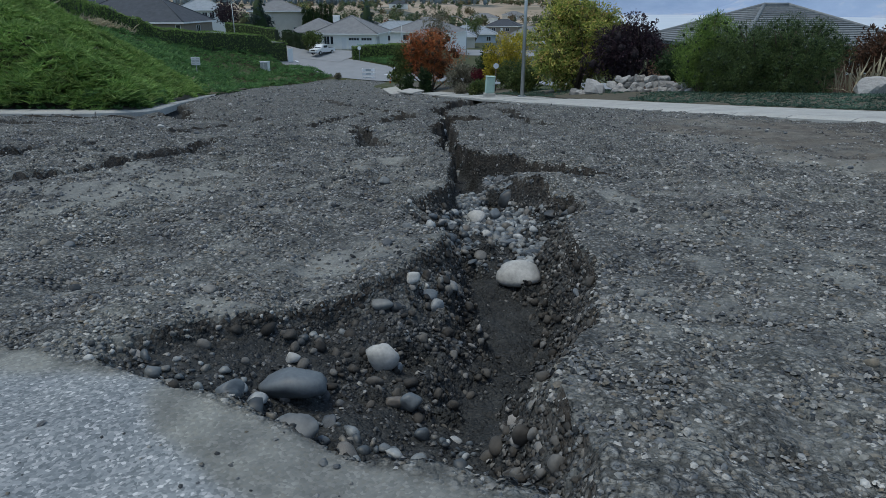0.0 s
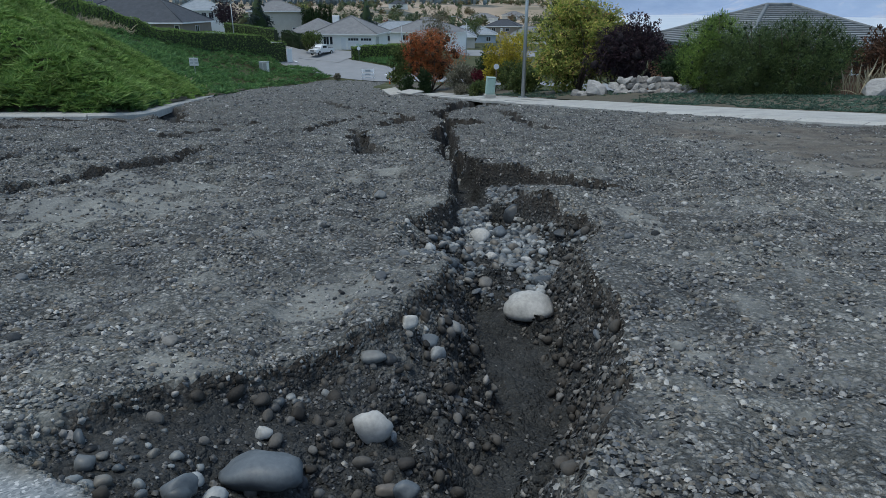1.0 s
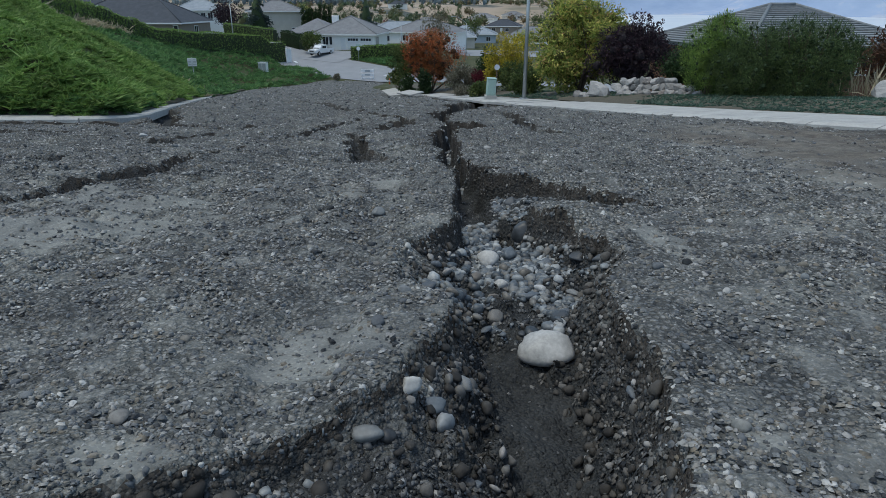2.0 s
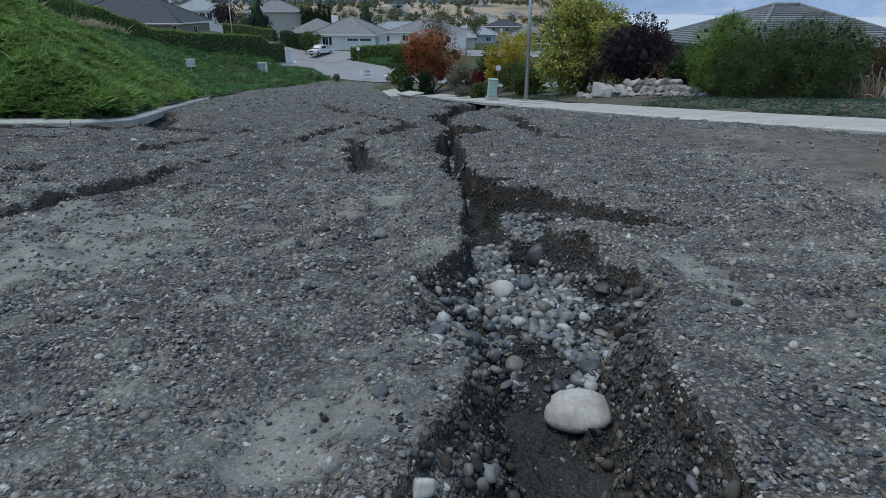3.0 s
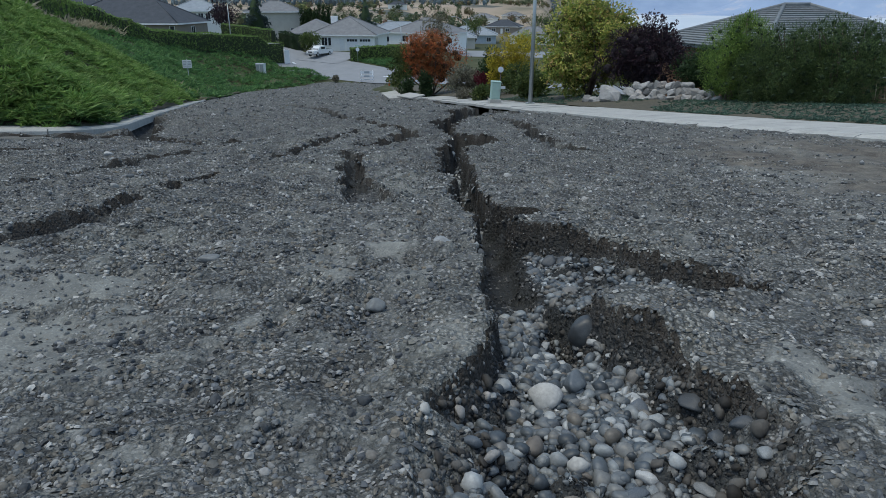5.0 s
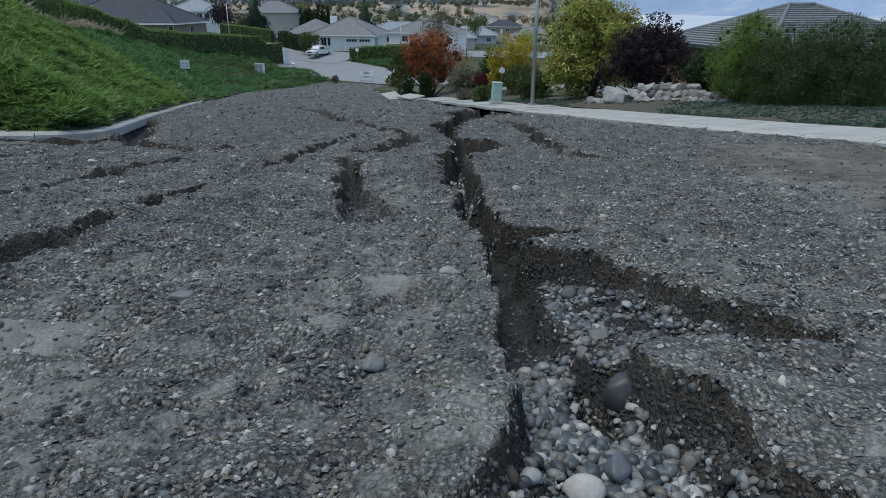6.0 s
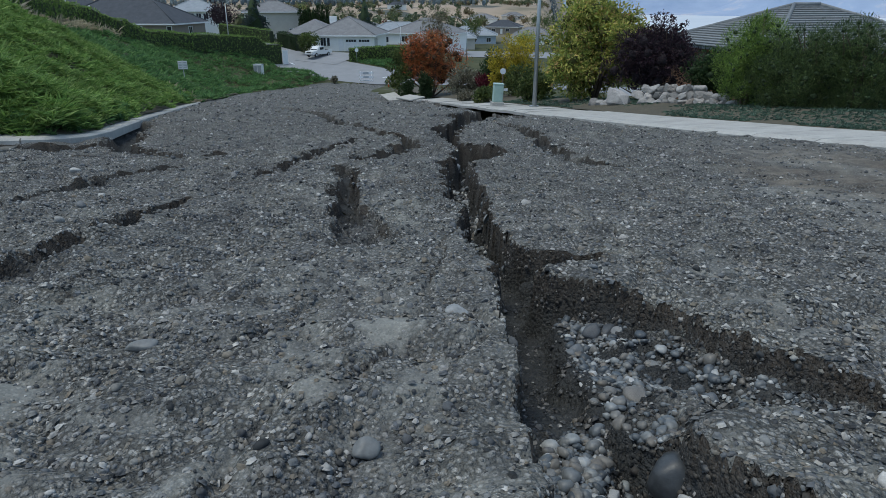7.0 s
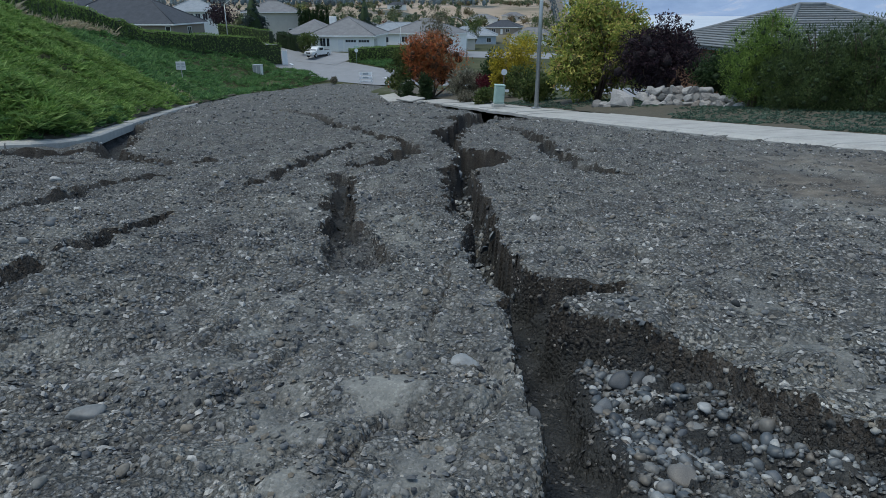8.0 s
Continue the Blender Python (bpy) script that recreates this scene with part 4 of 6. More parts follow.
def conifer(place, height, width, leaf, label, seed, n=2600, size=0.3, name="conifer_tree", layers_of=13):
    """A spruce: a straight trunk and drooping whorls of branches that narrow to the top."""
    ob = thing(name, place, label, "tree")
    g = np.random.default_rng(seed)
    bm = tube(bmesh.new(), [(0, 0, -0.2), (0, 0, height * 0.5), (0, 0, height)], [width * 0.045, width * 0.03, 0.02], 7)
    c, r = [], []
    for k in range(layers_of):
        f = k / layers_of
        reach = width / 2 * (1 - f) ** 0.85
        for j in range(max(3, int(9 * (1 - f)))):
            a = g.random() * 6.283
            d = reach * g.uniform(0.75, 1.1)
            z = height * (0.08 + 0.9 * f) + g.normal() * height * 0.012
            tube(bm, [(0, 0, z), (math.cos(a) * d, math.sin(a) * d, z - d * 0.22)], [0.035, 0.012], 4)
            for s in (0.45, 0.75, 1.0):
                c.append((math.cos(a) * d * s, math.sin(a) * d * s, z - d * 0.22 * s))
                r.append(reach * 0.26 + 0.16)
    part("trunk", bm, BARK, ob)
    # a closed cone whose dark colour stands for shade between the whorls
    v, f = ICO
    level = np.clip((v[:, 2] + 1) / 2, 0, 1)
    inner = np.stack([v[:, 0] * width * 0.34 * (1 - level) ** 0.6, v[:, 1] * width * 0.34 * (1 - level) ** 0.6, height * (0.06 + 0.86 * level)], -1) * (1 + 0.1 * g.normal(size=(len(v), 1)))
    part("inner_foliage", array_mesh("inner_foliage", inner, f, PINE_CORE), None, ob, "solid crown core, dark as the shade inside")
    part("crown", array_mesh("crown", *leaf_cloud(n, c, r, size, seed, 0.3, 0.55, 0.2, 0.4), leaf, False), None, ob)
    return ob


def tufts(name, xs, ys, zs, blades, length, leaf, label, seed, lie=0.7, width=0.16, category="ground cover", downhill=(0.5, -0.5), slim=False):
    """Ground cover: many tufts of feathery shoots, as one spread."""
    g = np.random.default_rng(seed)
    n = len(xs) * blades
    at = np.repeat(np.stack([xs, ys, zs], -1), blades, 0) + g.normal(size=(n, 3)) * np.array((0.09, 0.09, 0.03)) * (length / 0.35)
    out = g.normal(size=(n, 3)) * np.array((lie, lie, 0.25)) + np.array((downhill[0], downhill[1], 0.75))
    out /= np.linalg.norm(out, axis=1)[:, None]
    s = length * np.exp(0.3 * g.normal(size=n))
    side = np.cross(out, g.normal(size=(n, 3)))
    side /= np.linalg.norm(side, axis=1)[:, None]
    tip, wide = out * s[:, None], side * (s * width)[:, None]
    bend = np.array((0, 0, -0.18)) * s[:, None]
    rim = [at - wide, at + wide, at + tip + bend] if slim else [at, at + tip * 0.5 + wide, at + tip + bend, at + tip * 0.5 - wide]
    W = np.stack(rim, 1).reshape(-1, 3)
    return tagged(new(name, array_mesh(name, W, np.arange(len(W)).reshape(n, -1), leaf, False)), label, category, kind="stuff")


# the planted bank
g = np.random.default_rng(70)
xs, ys = g.uniform(-26, -9, 30000), 18.9 + 31 * g.random(30000) ** 1.6
gap = left_gap(xs, ys)
ok = (gap > 0.3) & (gap < 13 - 0.12 * (ys - 20) + 1.5 * layers(xs, ys, 3.0, 3, 70))
xs, ys, gap = xs[ok], ys[ok], gap[ok]
lift = 0.5 * smooth(0.1, 0.5, gap) + 0.36 * layers(xs, ys, 1.7, 3, 71)
tufts("ground_cover", xs[:9000], ys[:9000], (land(xs, ys) + lift)[:9000], 36, 0.22, JUNIPER, "bright green spreading juniper covering the steep bank", 72, 1.0, 0.085, downhill=(0.75, -0.35), slim=True)
xs, ys = g.uniform(-16, -8.8, 6000), g.uniform(18.9, 25, 6000)
gap = left_gap(xs, ys)
ok = (gap > 0.42) & (gap < 1.5)
xs, ys = xs[ok][:700], ys[ok][:700]
tufts("ground_cover", xs, ys, road_profile(ys) + 0.3 + bank_height(xs, ys), 40, 0.17, JUNIPER, "bright green juniper hanging over the kerb", 77, 1.0, 0.1, slim=True)
xs, ys = g.uniform(-24, -8.8, 16000), g.uniform(18.9, 28, 16000)
gap = left_gap(xs, ys)
ok = (gap > 0.4) & (gap < 0.62)
xs, ys = xs[ok][:1100], ys[ok][:1100]
# the darker leaf puts shade under the bank's overhang into the colour
tufts("ground_cover", xs, ys, road_profile(ys) + g.uniform(0.1, 0.62, len(xs)), 34, 0.15, LOW_JUNIPER, "lower juniper shoots above the kerb, darkened for shade", 79, 0.8, 0.1, downhill=(0.6, -0.9), slim=True)
xs, ys = g.uniform(-60, -17, 40000), g.uniform(44, 118, 40000)
gap = left_gap(xs, ys)
ok = (gap > 0.3) & (gap < 24) & (((xs + 7) * 9 + (ys - 106) * 11) / 14.2 < -5.8)
xs, ys = xs[ok][:5600], ys[ok][:5600]
tufts("ground_cover", xs, ys, land(xs, ys) + 0.15 + 0.35 * layers(xs, ys, 3.0, 3, 73), 21, 0.44, LOW_JUNIPER, "dark green low juniper on the lower bank", 74, 0.9, 0.1, slim=True)
xs, ys = g.uniform(-19, -3, 5000), g.uniform(104, 121, 5000)
ok = ((xs + 7) * 9 + (ys - 106) * 11) / 14.2 > 5.9
xs, ys = xs[ok][:900], ys[ok][:900]
tufts("ground_cover", xs, ys, land(xs, ys) + 0.1, 9, 0.5, LOW_JUNIPER, "dark green planting between the hedge and the cross street", 78, 0.9, 0.1, slim=True)
xs = g.uniform(-20.5, -18.0, 160)
ys = 49.5 + (-18.0 - xs) * 1.6 + g.normal(size=160) * 1.2
tufts("dry_grass", xs, ys, land(xs, ys), 9, 0.5, STRAW, "dry straw-coloured grass at the foot of the bank", 75, 0.5, 0.05, "grass")
ys = g.uniform(40, 80, 420)
xs = np.interp(ys, (40, 52, 60, 72, 82), (-26, -30, -32.3, -36, -36.6)) + 0.35 * g.normal(size=420)
tufts("dry_grass", xs, ys, land(xs, ys) + 0.3, 7, 0.7, STRAW, "dry pale grass along the top of the bank below the hedge", 76, 0.6, 0.05, "grass")


def hedge(points, width, height, label, seed, leaf=HEDGE, n=9000, size=0.22, name="hedge", grown=0.0):
    """A clipped hedge: a solid core, coloured dark as the shade within, inside a skin of small leaves, along a line of
    plan points.
    """
    line = run_along([(*p, 0.0) for p in points], 1.0)
    zs = [float(land(p.x, p.y)) for p in line]
    a = line[0]
    ob = thing(name, (a.x, a.y, zs[0]), label, "hedge")
    core = [(p.x - a.x, p.y - a.y, z - zs[0]) for p, z in zip(line, zs)]
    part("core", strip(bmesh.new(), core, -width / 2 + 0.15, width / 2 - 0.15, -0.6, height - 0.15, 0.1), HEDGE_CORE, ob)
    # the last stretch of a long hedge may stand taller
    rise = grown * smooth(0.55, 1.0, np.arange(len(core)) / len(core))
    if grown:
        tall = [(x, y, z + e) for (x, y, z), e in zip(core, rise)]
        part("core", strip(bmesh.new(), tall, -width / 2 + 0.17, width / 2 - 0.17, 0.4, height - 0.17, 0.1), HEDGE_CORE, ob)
    g = np.random.default_rng(seed)
    k = g.integers(0, len(core) - 1, n)
    f = g.random(n)
    P = np.array(core)
    along = P[k] * (1 - f)[:, None] + P[k + 1] * f[:, None]
    d = P[k + 1] - P[k]
    side = np.stack([d[:, 1], -d[:, 0]], -1) / np.hypot(d[:, 0], d[:, 1])[:, None]
    u = g.random(n) * (2 * height + width)
    off = np.where(u < height, -width / 2, np.where(u < 2 * height, width / 2, (u - 2 * height) - width / 2))
    up = np.where(u < height, u, np.where(u < 2 * height, u - height, height))
    wave = 0.1 * layers(along[:, 0], along[:, 1], 1.2, 2, seed)
    c = np.stack([along[:, 0] + side[:, 0] * (off * (1 + wave)), along[:, 1] + side[:, 1] * (off * (1 + wave)), along[:, 2] + up * (1 + 0.5 * wave) * (1 + rise[k] / height)], -1)
    W, F = leaf_cloud(n, c, np.full(n, 0.09), size, seed, 0.3, up_bias=1.2)
    part("foliage", array_mesh("foliage", W, F, leaf, False), None, ob)
    return ob


hedge(((-31, 52), (-33.5, 60), (-37.5, 72), (-38.0, 82), (-38.5, 90), (-37.8, 100), (-33.8, 112), (-28.2, 119.8)), 1.6, 2.1, "long clipped green hedge along the top of the bank", 80, n=20000, size=0.2, grown=1.1)
hedge(((-44, 139), (-33, 136)), 1.6, 2.4, "clipped green hedge beside the driveway", 81, n=3500)
hedge(((-31, 133), (-27, 131.5)), 2.4, 2.6, "clipped cedar hedge at the corner of the street", 82, CEDAR, 3000)
hedge(((-16.5, 121), (-12.0, 122.0), (-6, 121.5)), 1.8, 2.2, "clipped green hedge in front of the garage", 83, HEDGE, 4500)

# planting along the right pavement
shrub("tree", (4.6, 36.9, -4.3), (10.9, 41.7, 1.9), YELLOW_GREEN, "bushy tree turning from green to yellow in autumn", "tree", 30000, 0.16, 0.6, 120, 90, 9, 0.09, droop=0.5, shape=0.42, shell=0.5, core=LEAF_CORE)
shrub("shrub", (7.2, 34.4, -3.4), (12.4, 38.0, 0.0), PLUM, "dark purple-leaved shrub above the stone wall", "shrub", 22000, 0.11, 0.55, 95, 91, 12, 0.05, shell=0.6, core=PLUM_CORE)
shrub("shrub", (9.0, 35.0, -0.9), (11.2, 37.0, 0.5), PLUM, "long bare purple shoots of a dark shrub", "shrub", 900, 0.12, 0.16, 40, 92, 16, 0.03)
shrub("pine_shrub", (9.85, 24.1, -2.95), (13.7, 28.4, 0.35), PINE, "broad dense dark green mountain pine", "shrub", 58000, 0.062, 0.27, 300, 93, 8, 0.09, shape=0.25, up_bias=1.0, shell=0.55, loose=0.5, core=PINE_CORE)
shrub("pine_shrub", (10.8, 22.5, -2.9), (14.6, 26.6, 0.6), PINE, "broad dense dark green mountain pine beside its twin", "shrub", 58000, 0.062, 0.27, 300, 94, 8, 0.09, shape=0.25, up_bias=1.0, shell=0.55, loose=0.5, core=PINE_CORE)
shrub("cedar_shrub", (9.35, 26.6, -2.9), (12.3, 29.6, 0.75), LIME_PINE, "rounded bright green conifer standing behind the pines", "shrub", 30000, 0.09, 0.3, 150, 95, 5, 0.07, shape=0.2, up_bias=0.8, shell=0.3, loose=0.4, core=PINE_CORE)
shrub("shrub", (10.5, 32.4, -3.1), (13.6, 34.8, -0.95), CEDAR, "dark evergreen shrub between the wall and the pines", "shrub", 9000, 0.12, 0.42, 55, 89, 5, 0.05, shell=0.7, core=PINE_CORE)
shrub("shrub", (11.0, 29.6, -3.2), (13.6, 31.4, -2.0), CEDAR, "low dark evergreen behind the pines", "shrub", 3000, 0.14, 0.4, 30, 88, 5, 0.05, core=PINE_CORE)
shrub("shrub", (15.6, 25.4, -2.4), (21.0, 29.4, 0.3), BROWN_LEAF, "reddish brown autumn shrub", "shrub", 7000, 0.15, 0.55, 55, 96, 12, 0.05)
shrub("shrub", (2.9, 52.6, -6.0), (7.6, 56.0, -0.9), YELLOW, "yellow autumn shrub with thin foliage", "shrub", 8000, 0.15, 0.55, 55, 97, 9, 0.06)
shrub("shrub", (2.4, 56.0, -6.4), (5.0, 58.0, -2.4), CEDAR, "dark green shrub behind the yellow one", "shrub", 2500, 0.22, 0.6, 25, 98, 5, 0.05)
shrub("shrub", (3.6, 49.0, -5.7), (6.8, 51.5, -3.0), GREEN_LEAF, "tangled green shrub near the pavement", "shrub", 5500, 0.14, 0.45, 40, 99, 8, 0.04)
shrub("shrub", (4.0, 42.5, -4.8), (6.6, 44.0, -3.0), GREEN_LEAF, "loose green shrub behind the lamp post", "shrub", 3000, 0.17, 0.4, 30, 100, 8, 0.04)
shrub("shrub", (2.9, 50.2, -5.2), (4.3, 51.6, -3.4), YELLOW, "small yellow-green shrub beside the pedestal", "shrub", 1200, 0.16, 0.35, 14, 101, 5, 0.03)
shrub("shrub", (-4.4, 60.8, -6.6), (2.0, 65.5, -1.1), RUST, "round bush with orange and red autumn leaves", "shrub", 22000, 0.13, 0.7, 120, 102, 10, 0.08, shell=0.6, core=RUST_CORE)
shrub("shrub", (-5.6, 61.0, -6.6), (-2.6, 64.0, -2.6), GREEN_LEAF, "green side of a bush turning in autumn", "shrub", 2500, 0.22, 0.5, 22, 103, 5, 0.05)
shrub("cedar_shrub", (-2.7, 58.6, -6.9), (-0.9, 60.2, -4.3), CEDAR, "small dark green cone-shaped conifer", "shrub", 3000, 0.15, 0.35, 30, 104, 3, 0.05, taper=0.6)
shrub("shrub", (-3.9, 58.8, -6.9), (-2.4, 60.4, -5.2), CEDAR, "low dark evergreen shrub", "shrub", 1600, 0.17, 0.35, 18, 105, 4, 0.04)
shrub("shrub", (0.0, 54.5, -6.3), (3.0, 57.0, -3.6), GREY_LEAF, "twiggy grey shrub gone dry", "shrub", 3200, 0.17, 0.5, 30, 106, 12, 0.03)
shrub("shrub", (0.6, 51.0, -6.0), (1.9, 52.4, -4.9), GREY_LEAF, "low dry shrub at the pavement's edge", "shrub", 1200, 0.15, 0.3, 14, 107, 8, 0.02)
shrub("shrub", (2.2, 54.0, -5.6), (3.7, 55.2, -4.2), WINE, "dark red barberry shrub", "shrub", 1800, 0.14, 0.32, 16, 108, 6, 0.03)
shrub("shrub", (1.5, 46.5, -5.4), (3.3, 48.5, -4.2), GREEN_LEAF, "low dark green shrub beside the pavement", "shrub", 1800, 0.16, 0.35, 18, 109, 6, 0.03)
xs = g.uniform(14.0, 15.4, 22)
ys = g.uniform(23.0, 23.8, 22)
tufts("plume_grass", xs, ys, land(xs, ys), 9, 0.9, STRAW, "tall dry plume grass between the shrubs", 110, 0.16, 0.025, "grass", (0, 0))
# blue-green cover between the pavement and the shrubs
ys = 12 + 34 * g.random(12000) ** 1.2
xs = walk_edge(ys) + WALK_WIDTH * 1.06 + 0.05 + g.random(12000) ** 1.5 * 5.5
ok = (layers(xs, ys, 2.2, 2, 111) > -0.45) & ((layers(xs, ys, 0.8, 2, 113) > 0.1) | ~((ys > 27.5) & (ys < 33) & (xs < walk_edge(ys) + 4)))
xs, ys = xs[ok][:8500], ys[ok][:8500]
tufts("ground_cover", xs, ys, land(xs, ys) + 0.02, 18, 0.07, BLUE_COVER, "grey-green ground cover along the pavement", 112, 1.1, 0.2, slim=True)

# trees about the far houses
def leafy(x, y, height, width, leaf, label, seed, base=None, n=1400):
    z = float(land(x, y)) if base is None else base
    return shrub("tree", (x - width / 2, y - width / 2, z + height * 0.2), (x + width / 2, y + width / 2, z + height), leaf, label, "tree", n, 0.4, width * 0.2, 26, seed, 5, 0.14, z)


conifer((-40.2, 150, float(land(-40, 150))), 9.5, 7.8, SPRUCE, "blue-grey spruce behind the driveway", 120, 9000, 0.5)
leafy(-47.5, 152, 7.5, 7.5, PLUM, "dark purple-leaved tree near the driveway", 121, n=2200)
for k in range(7):
    x = -33.6 + k * 1.05
    z = float(land(x, 165))
    shrub("cedar_tree", (x - 0.85, 164.1, z), (x + 0.85, 165.9, z + 8.0 + 0.3 * k), CEDAR, "slim dark columnar cedar in a row", "tree", 1500, 0.34, 0.55, 26, 130 + k, 2, 0.08, z, shape=0.3, up_bias=1.5, taper=0.7, core=PINE_CORE)
leafy(-24.6, 127.6, 4.2, 4.4, GREEN_LEAF, "round olive-green bush beside the parked truck", 140)
conifer((-21.4, 190, float(land(-21.4, 190))), 13, 7.5, SPRUCE, "large dark spruce behind the houses", 141, 8000, 0.5)
leafy(-1.6, 120, 9.5, 6.0, GREY_LEAF, "pale thinly leaved tree behind the orange bush", 142, n=1000)
leafy(9.5, 225, 10.5, 7, GREEN_LEAF, "brown-green round tree beyond the far houses", 143)
leafy(-17.5, 215, 8, 6, WINE, "wine-red tree among the far roofs", 144)
conifer((-14, 205, float(land(-14, 205))), 8.5, 4.6, SPRUCE, "small dark spruce among the roofs", 145, 2500, 0.35)
leafy(-26, 210, 7, 8, YELLOW, "yellow autumn tree beyond the cedars", 146)
leafy(36, 250, 10, 11, GREEN_LEAF, "broad green tree by the far street", 147)
leafy(46, 255, 11, 9, RUST, "rust-coloured tree by the far street", 148)
leafy(60, 260, 15, 7, YELLOW_GREEN, "tall yellow-green tree by the far street", 149)
leafy(21, 180, 6, 8, YELLOW_GREEN, "yellow-green tree behind the garden", 150)
for k in range(16):
    x, y = g.uniform(-110, 120), g.uniform(280, 520)
    leafy(x, y, g.uniform(6, 11), g.uniform(6, 11), (GREEN_LEAF, CEDAR, BROWN_LEAF, YELLOW_GREEN)[k % 4], ("olive-green tree in the valley", "dark green tree in the valley", "brown autumn tree in the valley", "yellowing tree in the valley")[k % 4], 160 + k, n=420)


# far woods on the hillside
g = np.random.default_rng(400)
xs, ys = g.uniform(-700, 420, 6500), g.uniform(640, 1700, 6500)
ok = layers(xs, ys * 0.5, 160, 3, 402) > np.interp(ys, (640, 760, 900, 1200), (0.35, 0.05, -0.4, -0.9))
xs, ys = xs[ok], ys[ok]
zs = land(xs, ys)
mids = np.stack([xs, ys, zs + g.uniform(2.5, 5.0, len(xs))], -1)
radii = g.uniform(2.0, 4.5, len(xs))
v, f = ICO
W = (mids[:, None] + v[None] * np.array((0.42, 0.42, 0.75)) * radii[:, None, None] * (1 + 0.2 * g.normal(size=(len(xs), len(v), 1)))).reshape(-1, 3)
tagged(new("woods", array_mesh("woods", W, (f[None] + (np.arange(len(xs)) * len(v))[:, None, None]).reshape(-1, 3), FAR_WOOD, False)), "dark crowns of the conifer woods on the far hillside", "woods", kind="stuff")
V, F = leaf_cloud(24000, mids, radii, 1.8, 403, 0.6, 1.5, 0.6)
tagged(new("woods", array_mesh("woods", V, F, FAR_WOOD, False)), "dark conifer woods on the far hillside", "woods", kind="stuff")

# hedgerows and garden trees in the valley
xs, ys = g.uniform(-170, 200, 1500), g.uniform(290, 950, 1500)
ok = (np.abs(xs) < ys * 0.42) & (layers(xs, ys * 0.4, 60, 3, 412) > np.interp(ys, (290, 950), (-0.05, 0.12))) & (lake_fall(xs, ys) < 0.3)
xs, ys = xs[ok][:420], ys[ok][:420]
mids = np.stack([xs, ys, land(xs, ys) + 2.2], -1)
radii = g.uniform(1.6, 3.4, len(xs))
v, f = ICO
W = (mids[:, None] + v[None] * (radii * np.array((0.55,)))[:, None, None] * (1 + 0.3 * g.normal(size=(len(xs), len(v), 1)))).reshape(-1, 3)
tagged(new("woods", array_mesh("woods", W, (f[None] + (np.arange(len(xs)) * len(v))[:, None, None]).reshape(-1, 3), VALLEY_TREES, False)), "green and rust-coloured autumn trees scattered over the valley", "trees", kind="stuff")
V, F = leaf_cloud(30000, mids, radii, 0.9, 413, 0.7, 1.0, 0.45)
tagged(new("woods", array_mesh("woods", V, F, VALLEY_TREES, False)), "ragged outer leaves of the valley's autumn trees", "trees", kind="stuff")


# ---- streets, lake and far slopes ----
def ribbon(points, width, lift=0.07):
    """A street laid over the land along a line of plan points."""
    line = run_along([(*p, 0.0) for p in points], 1.5)
    V, F, cols = [], [], 9
    for k, p in enumerate(line):
        a, b = line[max(k - 1, 0)], line[min(k + 1, len(line) - 1)]
        side = Vector((b.y - a.y, a.x - b.x, 0)).normalized()
        for c in np.linspace(-0.5, 0.5, cols):
            q = p + side * (c * width)
            V.append((q.x, q.y, float(land(q.x, q.y)) + lift))
    for k in range(len(line) - 1):
        for c in range(cols - 1):
            i = k * cols + c
            F.append((i, i + 1, i + cols + 1, i + cols))
    return V, F


V, F = ribbon(((26, 88), (8, 97), (-7, 106), (-18, 115), (-27, 123), (-34, 131), (-43, 139), (-60, 150)), 10.5)
tagged(part("road_3", array_mesh("road_3", V, F), STREET), "pale grey asphalt cross street below the washout", "road", kind="structure")
V, F = ribbon(((-4, 178), (8, 176), (20, 172), (60, 165)), 26, 0.1)
tagged(part("road_4", array_mesh("road_4", V, F), STREET), "pale grey street in front of the far houses", "road", kind="structure")
V, F = ribbon(((-22.5, 121), (-17.5, 130)), 9, 0.12)
tagged(part("driveway", array_mesh("driveway", V, F), STREET), "grey driveway in front of the garage", "driveway", kind="structure")

V, F = grid(np.linspace(20, 3600, 60), np.linspace(300, 4300, 60), lambda x, y: np.full(x.shape, LAKE_LEVEL))
tagged(part("water", array_mesh("water", V, F), LAKE), "pale calm lake below the hills", "lake", kind="structure")


def far_height(x, y):
    way = np.degrees(np.arctan2(x, y))
    ridge = np.interp(way, (-50, -20, 0, 12, 16, 18, 22, 27, 32, 60), (420, 420, 460, 420, 330, 420, 470, 430, 380, 420))
    far = np.hypot(x, y)
    up = smooth(3650, 4700, far + 260 * layers(x, y, 700, 3, 205))
    return LAKE_LEVEL - 6 + ridge * up * (1 + 0.25 * layers(x, y, 420, 4, 206))


V, F = grid(np.linspace(-3000, 3900, 150), np.linspace(2200, 4700, 90), far_height, lambda x, y: (np.hypot(x, y) > 3300) & (np.hypot(x, y) < 4850))
tagged(part("backdrop", array_mesh("backdrop", V, F), FAR_SLOPE), "mountainside across the lake, blue haze in its colour", "mountain", kind="structure")


